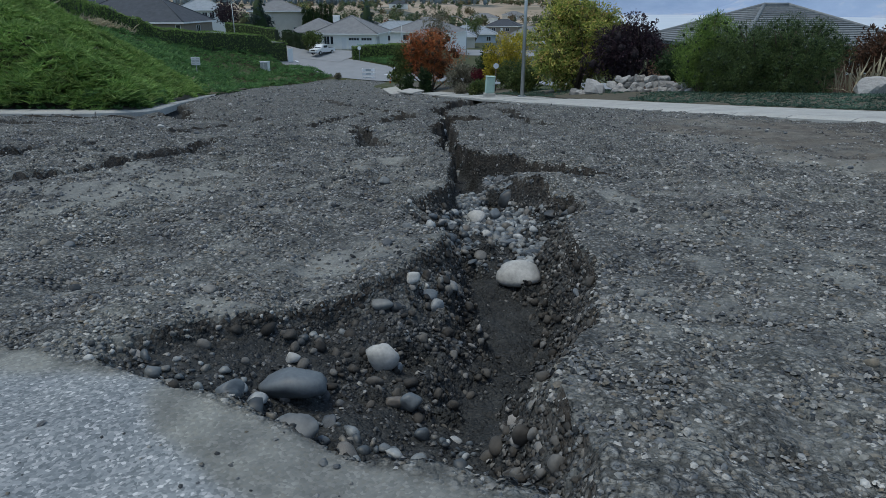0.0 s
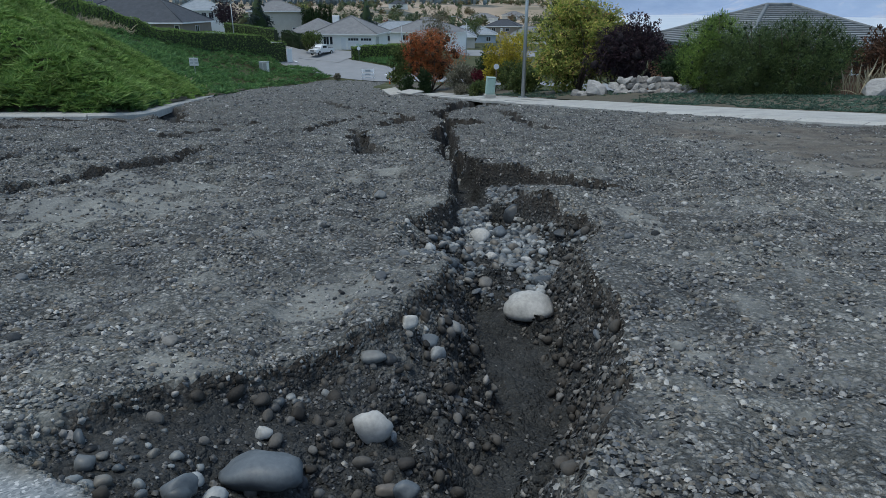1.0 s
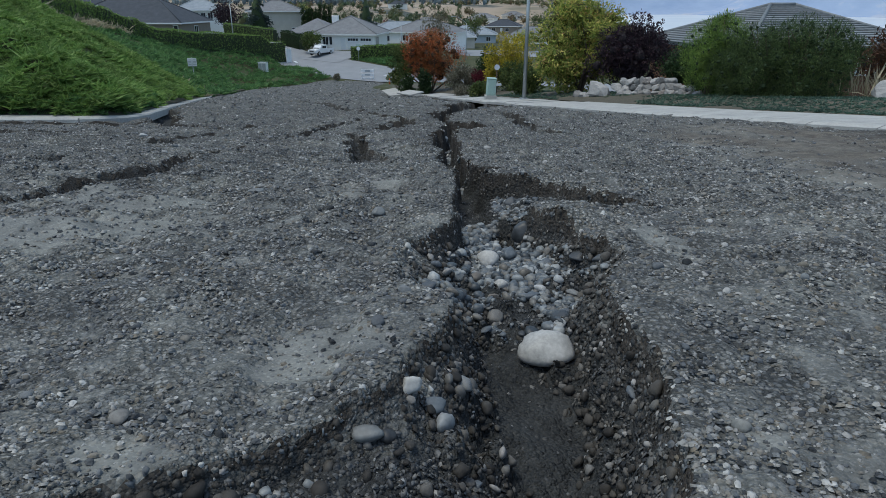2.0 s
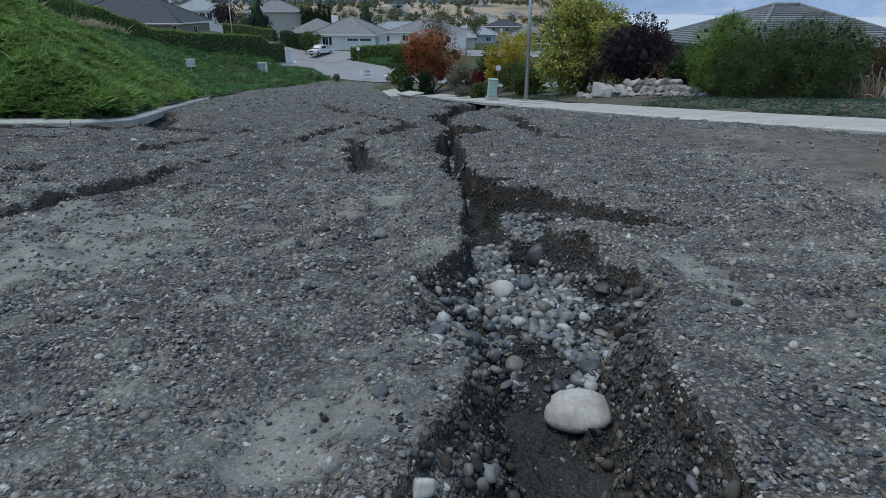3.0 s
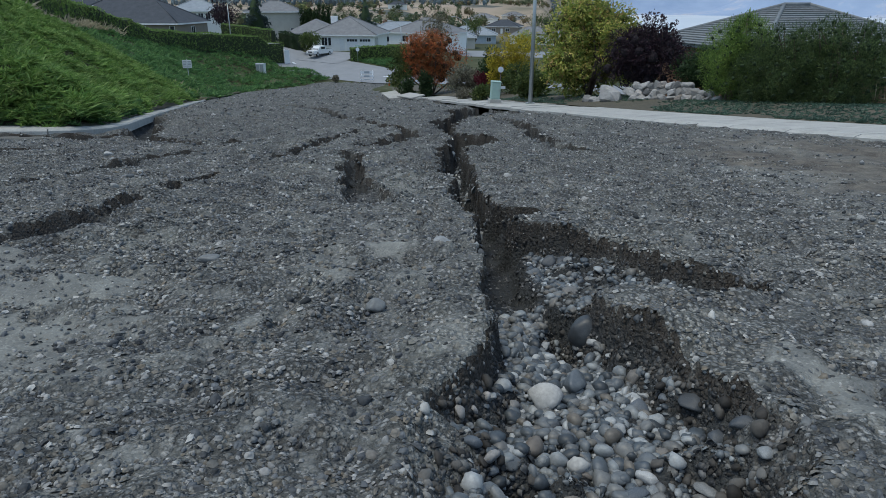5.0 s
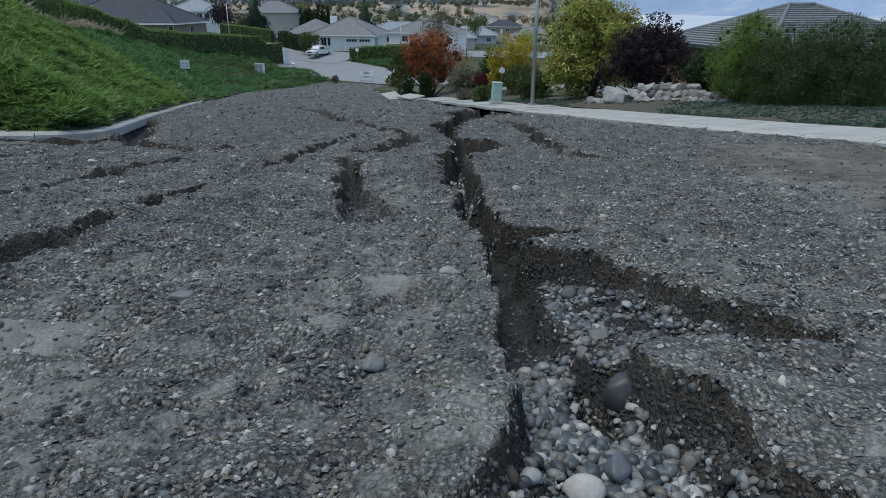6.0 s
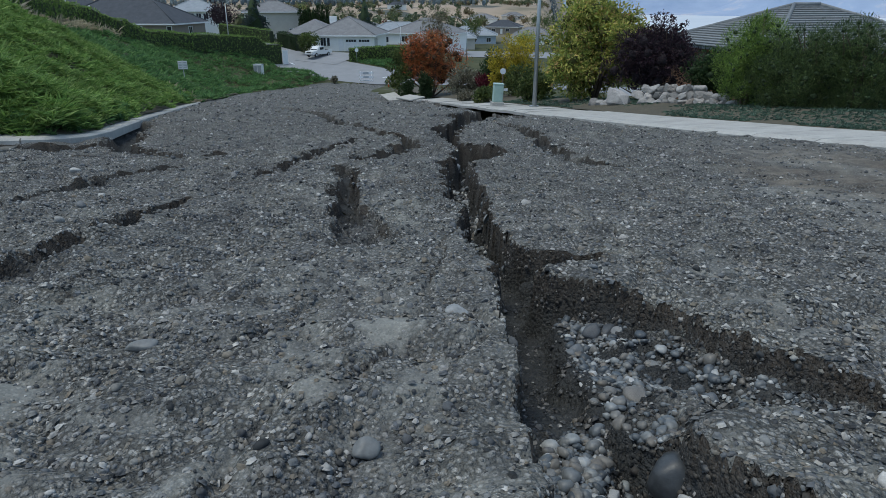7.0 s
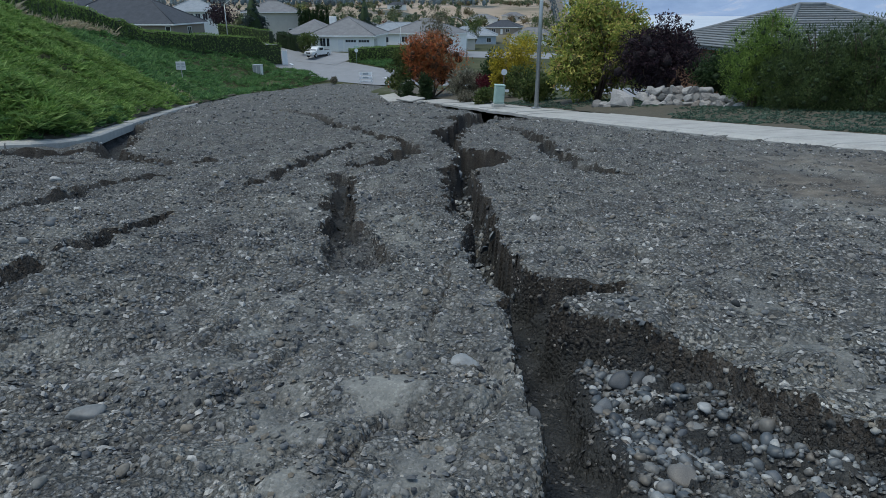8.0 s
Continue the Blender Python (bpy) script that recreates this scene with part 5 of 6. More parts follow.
# ---- houses ----
def house_roof(w, d, z, rise, over=0.5, gable=False, thick=0.16):
    """A hipped or gabled roof over a rectangle, ridge along its longer side."""
    bm = bmesh.new()
    a, b = w / 2 + over, d / 2 + over
    run = 0 if gable else min(a, b)
    if a >= b:
        ridge = ((-a + run, 0), (a - run, 0))
        order = ((0, 1, "r1", "r0"), (1, 2, "r1"), (2, 3, "r0", "r1"), (3, 0, "r0"))
    else:
        ridge = ((0, -b + run), (0, b - run))
        order = ((1, 2, "r1", "r0"), (2, 3, "r1"), (3, 0, "r0", "r1"), (0, 1, "r0"))
    for level in (0.0, -thick):
        eave = [bm.verts.new((x, y, z + level)) for x, y in ((-a, -b), (a, -b), (a, b), (-a, b))]
        top = {"r0": bm.verts.new((*ridge[0], z + rise + level)), "r1": bm.verts.new((*ridge[1], z + rise + level))}
        for f in order:
            vs = [eave[i] if isinstance(i, int) else top[i] for i in f]
            bm.faces.new(vs if level == 0 else vs[::-1])
        if level == 0.0:
            upper = eave
    for i in range(4):
        j = (i + 1) % 4
        bm.faces.new((upper[j], upper[i], eave[i], eave[j]))
    bmesh.ops.recalc_face_normals(bm, faces=bm.faces)
    return bm


def face_pose(face, w, d):
    """Turns a wall's own plan (along, out, up) into the house's."""
    return {"front": pose(0, -d / 2, 0), "right": pose(w / 2, 0, 0, 0, 0, 90), "left": pose(-w / 2, 0, 0, 0, 0, -90), "back": pose(0, d / 2, 0, 0, 0, 180)}[face]


def window(parent, face, u, z, width, height, w, d, bars=1, arched=False):
    m = face_pose(face, w, d)
    frame_bm, t = bmesh.new(), 0.09
    for low, high in (((-width / 2 - t, -0.07, -t), (width / 2 + t, 0.06, 0)), ((-width / 2 - t, -0.07, height), (width / 2 + t, 0.06, height + t)),
                      ((-width / 2 - t, -0.07, 0), (-width / 2, 0.06, height)), ((width / 2, -0.07, 0), (width / 2 + t, 0.06, height))):
        box(frame_bm, low, high)
    for k in range(1, bars + 1):
        x = -width / 2 + width * k / (bars + 1)
        box(frame_bm, (x - 0.03, -0.06, 0), (x + 0.03, 0.05, height))
    ob = part("window", frame_bm, WHITE_TRIM, parent, "white-framed window")
    ob.matrix_local = m @ pose(u, 0, z)
    part("pane", boxed((-width / 2, -0.035, 0), (width / 2, -0.015, height)), PANE, ob, "dark window glass")
    return ob


def garage_door(parent, face, u, width, height, w, d):
    m = face_pose(face, w, d)
    ob = part("garage_door", boxed((-width / 2, -0.06, 0), (width / 2, 0.02, height), 0.01), WHITE_TRIM, parent, "white panelled garage door")
    ob.matrix_local = m @ pose(u, 0, 0)
    rows = 4
    for k in range(rows):
        z0 = 0.06 + k * (height - 0.06) / rows
        if k < rows - 1:
            part("panel", boxed((-width / 2 + 0.08, -0.1, z0), (width / 2 - 0.08, -0.055, z0 + height / rows - 0.08), 0.02), WHITE_TRIM, ob)
        else:
            for j in range(4):
                x = -width / 2 + 0.1 + j * (width - 0.2) / 4
                part("pane", boxed((x, -0.085, z0), (x + (width - 0.2) / 4 - 0.08, -0.062, z0 + height / rows - 0.12)), PANE, ob, "dark window light")
    return ob


def house(x, y, base, w, d, wall_h, rise, turn, wall_mat, roof_mat, label, openings=(), gable=False, wing=None, chimney=None):
    ob = thing("house", (x, y, base), label, "house", turn)
    part("wall", boxed((-w / 2, -d / 2, -1.5), (w / 2, d / 2, wall_h)), wall_mat, ob)
    part("roof", house_roof(w, d, wall_h + 0.12, rise, 0.55, gable), roof_mat, ob)
    a, b2 = w / 2 + 0.55, d / 2 + 0.55
    run = min(a, b2)
    ends = ((-(a - run), 0), (a - run, 0)) if a >= b2 else ((0, -(b2 - run)), (0, b2 - run))
    if not gable:
        for sx, sy in ((-1, -1), (1, -1), (1, 1), (-1, 1)):
            tip = ends[0] if (sx < 0 if a >= b2 else sy < 0) else ends[1]
            part("hip_cap", tube(bmesh.new(), [(sx * a, sy * b2, wall_h + 0.14), (*tip, wall_h + 0.14 + rise)], [0.11, 0.11], 5), roof_mat, ob)
        part("ridge_cap", tube(bmesh.new(), [(*ends[0], wall_h + 0.14 + rise), (*ends[1], wall_h + 0.145 + rise)], [0.11, 0.11], 5), roof_mat, ob)
    trim = bmesh.new()
    for low, high in (((-w / 2 - 0.6, -d / 2 - 0.62, wall_h - 0.14), (w / 2 + 0.6, -d / 2 - 0.56, wall_h + 0.1)), ((-w / 2 - 0.6, d / 2 + 0.56, wall_h - 0.14), (w / 2 + 0.6, d / 2 + 0.62, wall_h + 0.1)),
                      ((-w / 2 - 0.62, -d / 2 - 0.55, wall_h - 0.14), (-w / 2 - 0.56, d / 2 + 0.55, wall_h + 0.1)), ((w / 2 + 0.56, -d / 2 - 0.55, wall_h - 0.14), (w / 2 + 0.62, d / 2 + 0.55, wall_h + 0.1))):
        box(trim, low, high)
    part("gutter", trim, WHITE_TRIM, ob, "white eaves gutter")
    part("soffit", boxed((-w / 2 - 0.55, -d / 2 - 0.55, wall_h - 0.08), (w / 2 + 0.55, d / 2 + 0.55, wall_h - 0.03)), WHITE_TRIM, ob, "white soffit")
    for kind, face, u, z, ww, hh in openings:
        if kind == "window":
            window(ob, face, u, z, ww, hh, w, d, 1 if ww > 0.9 else 0)
        elif kind == "garage":
            garage_door(ob, face, u, ww, hh, w, d)
        elif kind == "door":
            dr = part("door", boxed((-ww / 2, -0.06, 0), (ww / 2, 0.02, hh), 0.015), WHITE_TRIM, ob, "white front door")
            dr.matrix_local = face_pose(face, w, d) @ pose(u, 0, z)
    if wing:
        (wx, wy, ww, wd, wh, wr, wg) = wing
        body = part("wing", boxed((-ww / 2, -wd / 2, -1.5), (ww / 2, wd / 2, wh)), wall_mat, ob)
        body.matrix_local = pose(wx, wy, 0)
        part("roof", house_roof(ww, wd, wh + 0.12, wr, 0.5, wg), roof_mat, body)
    if chimney:
        ch = part("chimney", boxed((-0.65, -0.4, 0), (0.65, 0.4, 1.4), 0.03), WHITE_TRIM, ob, "white chimney stack")
        ch.matrix_local = pose(*chimney)
    return ob


# taupe bungalow above the hedge
house_a = house(-56.8, 128.5, -5.5, 22, 13, 2.8, 4.0, -4, STUCCO_TAUPE, SHINGLE_DARK, "taupe bungalow with a dark shingled hip roof", (
    ("window", "front", 10.2, 0.5, 0.75, 1.9), ("window", "front", 5.0, 0.5, 0.75, 1.9), ("window", "front", 1.2, 0.5, 1.0, 1.9), ("window", "right", 0, 0.6, 1.4, 1.6)),
    wing=(-10.5, 1.5, 12, 13, 4.0, 3.4, False))
vent = part("skylight", boxed((-0.35, -1.0, 0), (0.35, 1.0, 0.22), 0.03), WHITE_TRIM, house_a, "white skylight on the roof")
vent.matrix_local = pose(-6.5, -2.6, 5.15, 30, 0, -60)
for vx, vy, vz, vh in ((-10.5, -1.6, 5.6, 1.0), (-8.2, -2.8, 5.0, 0.45), (-4.8, -3.4, 4.6, 0.3)):
    part("vent_pipe", tube(bmesh.new(), [(vx, vy, vz), (vx, vy, vz + vh)], [0.09, 0.09], 8), WHITE_TRIM if vh > 0.9 else SHINGLE_DARK, house_a, "roof vent pipe")

# cream bungalow with the double garage
house(-18.6, 138.6, -7.8, 12, 13, 2.75, 3.1, -6, STUCCO_CREAM, SHINGLE_GREY, "cream bungalow with white garage doors and grey hip roof", (
    ("garage", "front", 4.3, 0, 2.25, 2.15), ("garage", "front", 1.8, 0, 2.25, 2.15), ("door", "front", -0.2, 0, 0.95, 2.1), ("window", "front", -3.6, 0.9, 1.0, 1.4), ("window", "front", -2.6, 0.9, 0.5, 1.4),
    ("window", "right", -5.2, 0.7, 0.45, 1.5), ("window", "right", -4.2, 0.7, 0.45, 1.5), ("window", "right", -3.2, 0.7, 0.45, 1.5)),
    wing=(-7.6, 2.4, 9, 10, 2.75, 2.6, False), chimney=(-4.0, 3.0, 4.6))
# beige two-storey house
house(-41.5, 172, -7.0, 13, 11, 5.6, 2.4, 12, STUCCO_BEIGE, SHINGLE_GREY, "beige two-storey house with a low grey hip roof", (
    ("window", "front", 4.4, 0.7, 1.6, 1.2), ("window", "front", -2.5, 3.4, 1.8, 1.2), ("window", "right", 1.0, 3.2, 1.4, 1.2)))
# white house with a blue-grey roof
house(-59.5, 170, -5.2, 12, 10, 4.0, 2.4, 18, STUCCO_CREAM, SHINGLE_BLUE, "white house with a blue-grey roof and bay windows", (
    ("window", "front", -1.0, 2.2, 1.0, 1.3), ("window", "front", 0.6, 2.2, 1.0, 1.3), ("window", "front", 2.2, 2.2, 1.0, 1.3), ("window", "front", 4.6, 1.2, 0.8, 1.4)))
# low wide house partly behind the bungalow
house(-86, 150, -3.0, 20, 12, 3.2, 3.0, 10, STUCCO_BEIGE, SHINGLE_DARK, "beige house high on the terrace", (("window", "front", 6.0, 0.8, 1.6, 1.3),))
# blue-grey house with the gable
house_c = house(9.5, 240, -12.6, 17, 11, 2.9, 2.6, -4, STUCCO_BLUE, SHINGLE_BLUE, "blue-grey bungalow with a white garage door and gable", (
    ("garage", "front", -5.2, 0, 3.0, 2.3), ("window", "front", 0.8, 0.6, 1.6, 1.6), ("window", "front", 6.0, 0.8, 1.4, 1.3)), wing=(-5.2, -4.5, 5.5, 6, 2.9, 2.2, True))
far_roofs = ((-4, 172, -9.0, 16, 11, SHINGLE_GREY, STUCCO_CREAM), (-12, 186, -9.5, 18, 12, SHINGLE_BLUE, STUCCO_CREAM), (2, 205, -11.6, 14, 11, SHINGLE_BLUE, STUCCO_BEIGE), (30, 235, -12.6, 14, 10, SHINGLE_GREY, STUCCO_CREAM),
             (44, 262, -12.6, 15, 11, SHINGLE_BLUE, STUCCO_BEIGE), (66, 270, -12.8, 16, 11, SHINGLE_BLUE, STUCCO_CREAM), (84, 262, -13.2, 14, 10, SHINGLE_GREY, STUCCO_BEIGE), (26, 300, -12.2, 14, 11, SHINGLE_DARK, STUCCO_TAUPE),
             (-28, 260, -11.0, 15, 11, SHINGLE_GREY, STUCCO_CREAM), (-48, 280, -10.4, 15, 11, SHINGLE_DARK, STUCCO_BEIGE), (-8, 330, -11.2, 14, 10, SHINGLE_GREY, STUCCO_CREAM), (24, 420, -11.0, 15, 11, SHINGLE_GREY, STUCCO_CREAM),
             (52, 520, -11.5, 14, 10, SHINGLE_GREY, STUCCO_BEIGE), (-40, 600, -8.5, 16, 11, SHINGLE_DARK, STUCCO_CREAM))
for k, (x, y, z, w, d, roof_mat, wall_mat) in enumerate(far_roofs):
    z = min(z, float(land(x, y)) + 0.3) if y < 300 else float(land(x, y)) + 0.2
    house(x, y, z, w, d, 2.8, 2.6, (k * 37) % 50 - 25, wall_mat, roof_mat, "small %s bungalow with a %s roof in the valley" % ({"cream_stucco": "cream", "beige_stucco": "beige", "taupe_stucco": "taupe"}[wall_mat.name],
          {"grey_shingle": "grey", "blue_grey_shingle": "blue-grey", "dark_shingle": "dark"}[roof_mat.name]), (("window", "front", -3.5, 0.9, 1.5, 1.2), ("window", "front", 2.5, 0.9, 1.5, 1.2), ("door", "front", 0, 0, 0.95, 2.1)))


# ---- the tiled house below the right-hand gardens ----
def course_roof(parent, w, d, z, rise, over, count):
    """A hipped roof laid in thick overlapping tile courses, each a bar of its own, with hip and ridge caps."""
    a, b = w / 2 + over, d / 2 + over
    run = min(a, b)
    length = math.hypot(run, rise)
    for side in range(4):
        half, deep = (a, b) if side % 2 == 0 else (b, a)
        turn = pose(0, 0, 0, 0, 0, 90 * side)
        for k in range(count):
            f0, f1 = k / count, (k + 1.12) / count
            bm = bmesh.new()
            vs = []
            for f, up in ((f0 - 0.012, 0.14), (min(f1, 1.0), 0.03)):
                h = half - run * f
                yy, zz = -deep + run * f, z + rise * f + up
                vs.append((bm.verts.new((-h, yy, zz)), bm.verts.new((h, yy, zz)), bm.verts.new((h, yy, zz - 0.05)), bm.verts.new((-h, yy, zz - 0.05))))
            (p, q) = vs
            for i in range(4):
                j = (i + 1) % 4
                bm.faces.new((p[i], p[j], q[j], q[i]))
            bm.faces.new(p[::-1])
            bm.faces.new(q)
            bmesh.ops.recalc_face_normals(bm, faces=bm.faces)
            ob = part("tile_course", bm, TILE, parent)
            ob.matrix_local = turn
    for sx, sy in ((-1, -1), (1, -1), (1, 1), (-1, 1)):
        top = (sx * (a - run), sy * (b - run), z + rise + 0.1)
        part("hip_cap", tube(bmesh.new(), [(sx * a, sy * b, z + 0.1), top], [0.13, 0.13], 6), TILE, parent)
    part("ridge_cap", tube(bmesh.new(), [(-(a - run), 0, z + rise + 0.1), (a - run, 0, z + rise + 0.1)], [0.14, 0.14], 6), TILE, parent)


def tiled_house(x, y, base, w, d, wall_h, rise, turn, label, courses):
    ob = thing("house", (x, y, base), label, "house", turn)
    part("wall", boxed((-w / 2, -d / 2, -2), (w / 2, d / 2, wall_h)), BROWN_FENCE, ob, "red-brown stained wall")
    roof = part("roof", house_roof(w, d, wall_h, rise - 0.03, 0.55), TILE, ob, "grey concrete tile roof")
    course_roof(roof, w, d, wall_h, rise, 0.6, courses)
    for u in (-w / 4, w / 5):
        window(ob, "front", u, 0.9, 1.5, 1.2, w, d)
    return ob


tiled_house(23.6, 49.5, -4.4, 13.0, 11.0, 2.6, 2.45, 14, "house with a grey concrete tile hip roof below the garden", 19)


# ---- street furniture ----
def lamp_post(x, y, base, height, radius, arm, turn, label, tall=True):
    ob = thing("street_lamp", (x, y, base), label, "street lamp", turn)
    part("base_plate", boxed((-0.2, -0.2, -0.05), (0.2, 0.2, 0.03), 0.01), STEEL, ob)
    part("pole", tube(bmesh.new(), [(0, 0, 0), (0, 0, height * 0.5), (0, 0, height)], [radius, radius * 0.82, radius * 0.6], 10), STEEL, ob)
    pts = [(0, 0, height - 0.05)] + [(arm * math.sin(a), 0, height + arm * 0.55 * (1 - math.cos(a))) for a in np.linspace(0.3, 1.35, 6)]
    pts = [(0, 0, height - 0.05)] + [(arm * f, 0, height + arm * 0.5 * math.sin(f * math.pi * 0.5)) for f in (0.12, 0.3, 0.5, 0.7, 0.85, 1.0)]
    part("arm", tube(bmesh.new(), pts, [radius * 0.6] + [radius * 0.45] * 6, 8), STEEL, ob)
    tip = pts[-1]
    head = part("lamp_head", boxed((tip[0] - 0.1, -0.14, tip[2] - 0.09), (tip[0] + 0.6, 0.14, tip[2] + 0.07), 0.04), STEEL, ob)
    part("lens", boxed((tip[0] + 0.08, -0.1, tip[2] - 0.13), (tip[0] + 0.52, 0.1, tip[2] - 0.088), 0.02), LAMP_GLASS, head, "pale lamp lens")
    return ob


def at_land(x, y, up=0.0):
    return float(land(x, y)) + up


lamp_post(4.5, 38.4, -4.2, 8.0, 0.115, 2.0, 200, "tall galvanised steel street lamp at the pavement's edge")
lamp_post(-41.4, 135, -6.8, 7.2, 0.11, 2.0, 15, "curved galvanised street lamp beside the driveway")
lamp_post(-7.9, 126.5, -9.2, 5.9, 0.1, 2.0, 160, "curved galvanised street lamp at the cross street")
lamp_post(4.8, 150, -11.5, 8.0, 0.11, 2.8, 190, "curved galvanised street lamp on the far street")

ped = thing("utility_pedestal", (2.84, 41.9, -4.5), "pale green utility pedestal leaning beside the pavement", "pedestal", 8)
part("footing", boxed((-0.34, -0.3, -0.25), (0.34, 0.3, 0.02), 0.02), CONCRETE, ped)
body = part("cabinet", boxed((-0.27, -0.22, 0.02), (0.27, 0.22, 0.98), 0.02), PALE_GREEN_PAINT, ped)
body.matrix_local = pose(0, 0, 0, 0, 3, 0)
part("lid", boxed((-0.29, -0.24, 0.98), (0.29, 0.24, 1.07), 0.03), PALE_GREEN_PAINT, body)
part("door", boxed((-0.23, -0.235, 0.1), (0.23, -0.219, 0.93), 0.006), PALE_GREEN_PAINT, body)
part("latch", boxed((0.14, -0.255, 0.5), (0.19, -0.234, 0.58), 0.005), STEEL, body)

cab = thing("utility_cabinet", (-28.0, 105, at_land(-28.0, 105) - 0.1), "pale grey utility cabinet at the foot of the bank", "cabinet", -12)
part("body", boxed((-0.65, -0.4, 0), (0.65, 0.4, 1.45), 0.04), STUCCO_CREAM, cab)
part("lid", boxed((-0.7, -0.45, 1.45), (0.7, 0.45, 1.55), 0.03), SIGN_GREY, cab)
for sx in (-0.32, 0.32):
    part("door", boxed((sx - 0.29, -0.43, 0.12), (sx + 0.29, -0.399, 1.36), 0.01), SIGN_GREY, cab)

sign = thing("road_sign", (-26.2, 71, -7.2), "double white road sign on a steel post", "sign", 6)
part("post", tube(bmesh.new(), [(0, 0, -0.5), (0, 0, 2.7)], [0.04, 0.04], 8), STEEL, sign)
for sx in (-0.235, 0.235):
    panel = part("panel", boxed((sx - 0.22, -0.075, 1.8), (sx + 0.22, -0.045, 2.6), 0.01), SIGN_WHITE, sign)
    for k in range(4):
        part("writing_bar", boxed((sx - 0.16, -0.081, 2.42 - 0.15 * k), (sx + 0.16, -0.074, 2.48 - 0.15 * k)), SIGN_GREY, panel)

bar = thing("barricade", (-11.9, 105, -10.5), "white folding barricade closing the road", "barricade", 4)
for sx in (-0.85, 0.85):
    for sy in (-0.35, 0.35):
        part("leg", tube(bmesh.new(), [(sx, sy, 0), (sx, sy * 0.1, 1.6)], [0.035, 0.035], 6), SIGN_WHITE, bar)
for z0, h in ((1.15, 0.38), (0.62, 0.32), (0.2, 0.16)):
    plank = part("board", boxed((-1.0, -0.24 + 0.13 * z0, z0), (1.0, -0.2 + 0.13 * z0, z0 + h), 0.008), SIGN_WHITE, bar)
    part("stripe", boxed((-0.4, -0.248 + 0.13 * z0, z0 + 0.04), (0.4, -0.238 + 0.13 * z0, z0 + h - 0.04)), SIGN_GREY, plank)

cone = thing("traffic_cone", (-7.7, 95, -10.15), "orange traffic cone by the broken pavement", "cone")
part("foot", boxed((-0.2, -0.2, 0), (0.2, 0.2, 0.05), 0.01), RUBBER, cone)
shaft = part("shaft", tube(bmesh.new(), [(0, 0, 0.04), (0, 0, 0.5), (0, 0, 1.0)], [0.15, 0.09, 0.04], 12), ORANGE, cone)
part("band", tube(bmesh.new(), [(0, 0, 0.5), (0, 0, 0.68)], [0.096, 0.078], 12), SIGN_WHITE, shaft, "white reflective band")

post = thing("street_sign", (-15.0, 119.5, at_land(-15, 119.5)), "slim street sign with green and white plates", "sign", 5)
part("post", tube(bmesh.new(), [(0, 0, -0.3), (0, 0, 2.9)], [0.035, 0.035], 8), STEEL, post)
part("plate", boxed((-0.4, -0.03, 2.65), (0.4, 0.0, 2.9), 0.01), PALE_GREEN_PAINT, post, "green name plate")
part("disc", tube(bmesh.new(), [(0, -0.08, 2.2), (0, -0.05, 2.2)], [0.33, 0.33], 10), SIGN_WHITE, post, "white round plate")

board = thing("garden_sign", (3.75, 49.0, at_land(3.75, 49.0)), "pale rounded sign board on a post among shrubs", "sign")
part("post", tube(bmesh.new(), [(0, 0, -0.2), (0, 0, 1.75)], [0.04, 0.04], 6), BARK, board)
part("panel", tube(bmesh.new(), [(0, -0.07, 1.85), (0, -0.04, 1.85)], [0.2, 0.2], 10), SIGN_WHITE, board)
part("panel", boxed((-0.5, -0.07, 0.55), (0.35, -0.04, 0.72), 0.01), SIGN_WHITE, board)


fence = thing("fence_panel", (-27.2, 119.4, at_land(-27.2, 119.4)), "white fence panel at the end of the hedge", "fence", 60)
for sx in (-0.55, 0.55):
    part("post", boxed((sx - 0.06, -0.06, -0.3), (sx + 0.06, 0.06, 2.5), 0.01), WHITE_TRIM, fence)
for k in range(5):
    part("board", boxed((-0.49 + 0.2 * k, -0.03, 0.1), (-0.31 + 0.2 * k, 0.03, 2.4), 0.01), WHITE_TRIM, fence)

rail = thing("railing", (-41.8, 124.5, -5.4), "low white railing beside the bungalow", "railing", -10)
for k in range(5):
    part("post", boxed((-1.2 + 0.6 * k - 0.04, -0.04, -1.2), (-1.2 + 0.6 * k + 0.04, 0.04, 1.0), 0.01), WHITE_TRIM, rail)
part("handrail", boxed((-1.3, -0.05, 1.0), (1.3, 0.05, 1.08), 0.01), WHITE_TRIM, rail)


def road_mark(x, y, size, turn):
    ob = part("road_marking", boxed((-size[0] / 2, -size[1] / 2, 0), (size[0] / 2, size[1] / 2, 0.012)), SIGN_WHITE)
    slope = (at_land(x, y + 1) - at_land(x, y - 1)) / 2, (at_land(x + 1, y) - at_land(x - 1, y)) / 2
    ob.matrix_world = pose(x, y, at_land(x, y, 0.085), math.degrees(math.atan(slope[0])), -math.degrees(math.atan(slope[1])), turn)
    return tagged(ob, "worn white stop line painted on the street", "road marking", "markings on the cross street")


road_mark(-9.2, 108.8, (3.4, 0.6), -28)
road_mark(-6.5, 106.2, (3.0, 0.6), -28)
road_mark(-26.6, 121.0, (0.5, 2.2), 30)

weed = shrub("shrub", (-17.2, 103.2, -10.6), (-15.8, 104.6, -9.4), GREY_LEAF, "small dry bush standing in the mud", "shrub", 500, 0.22, 0.3, 10, 260, 4, 0.03, ground=-10.6)


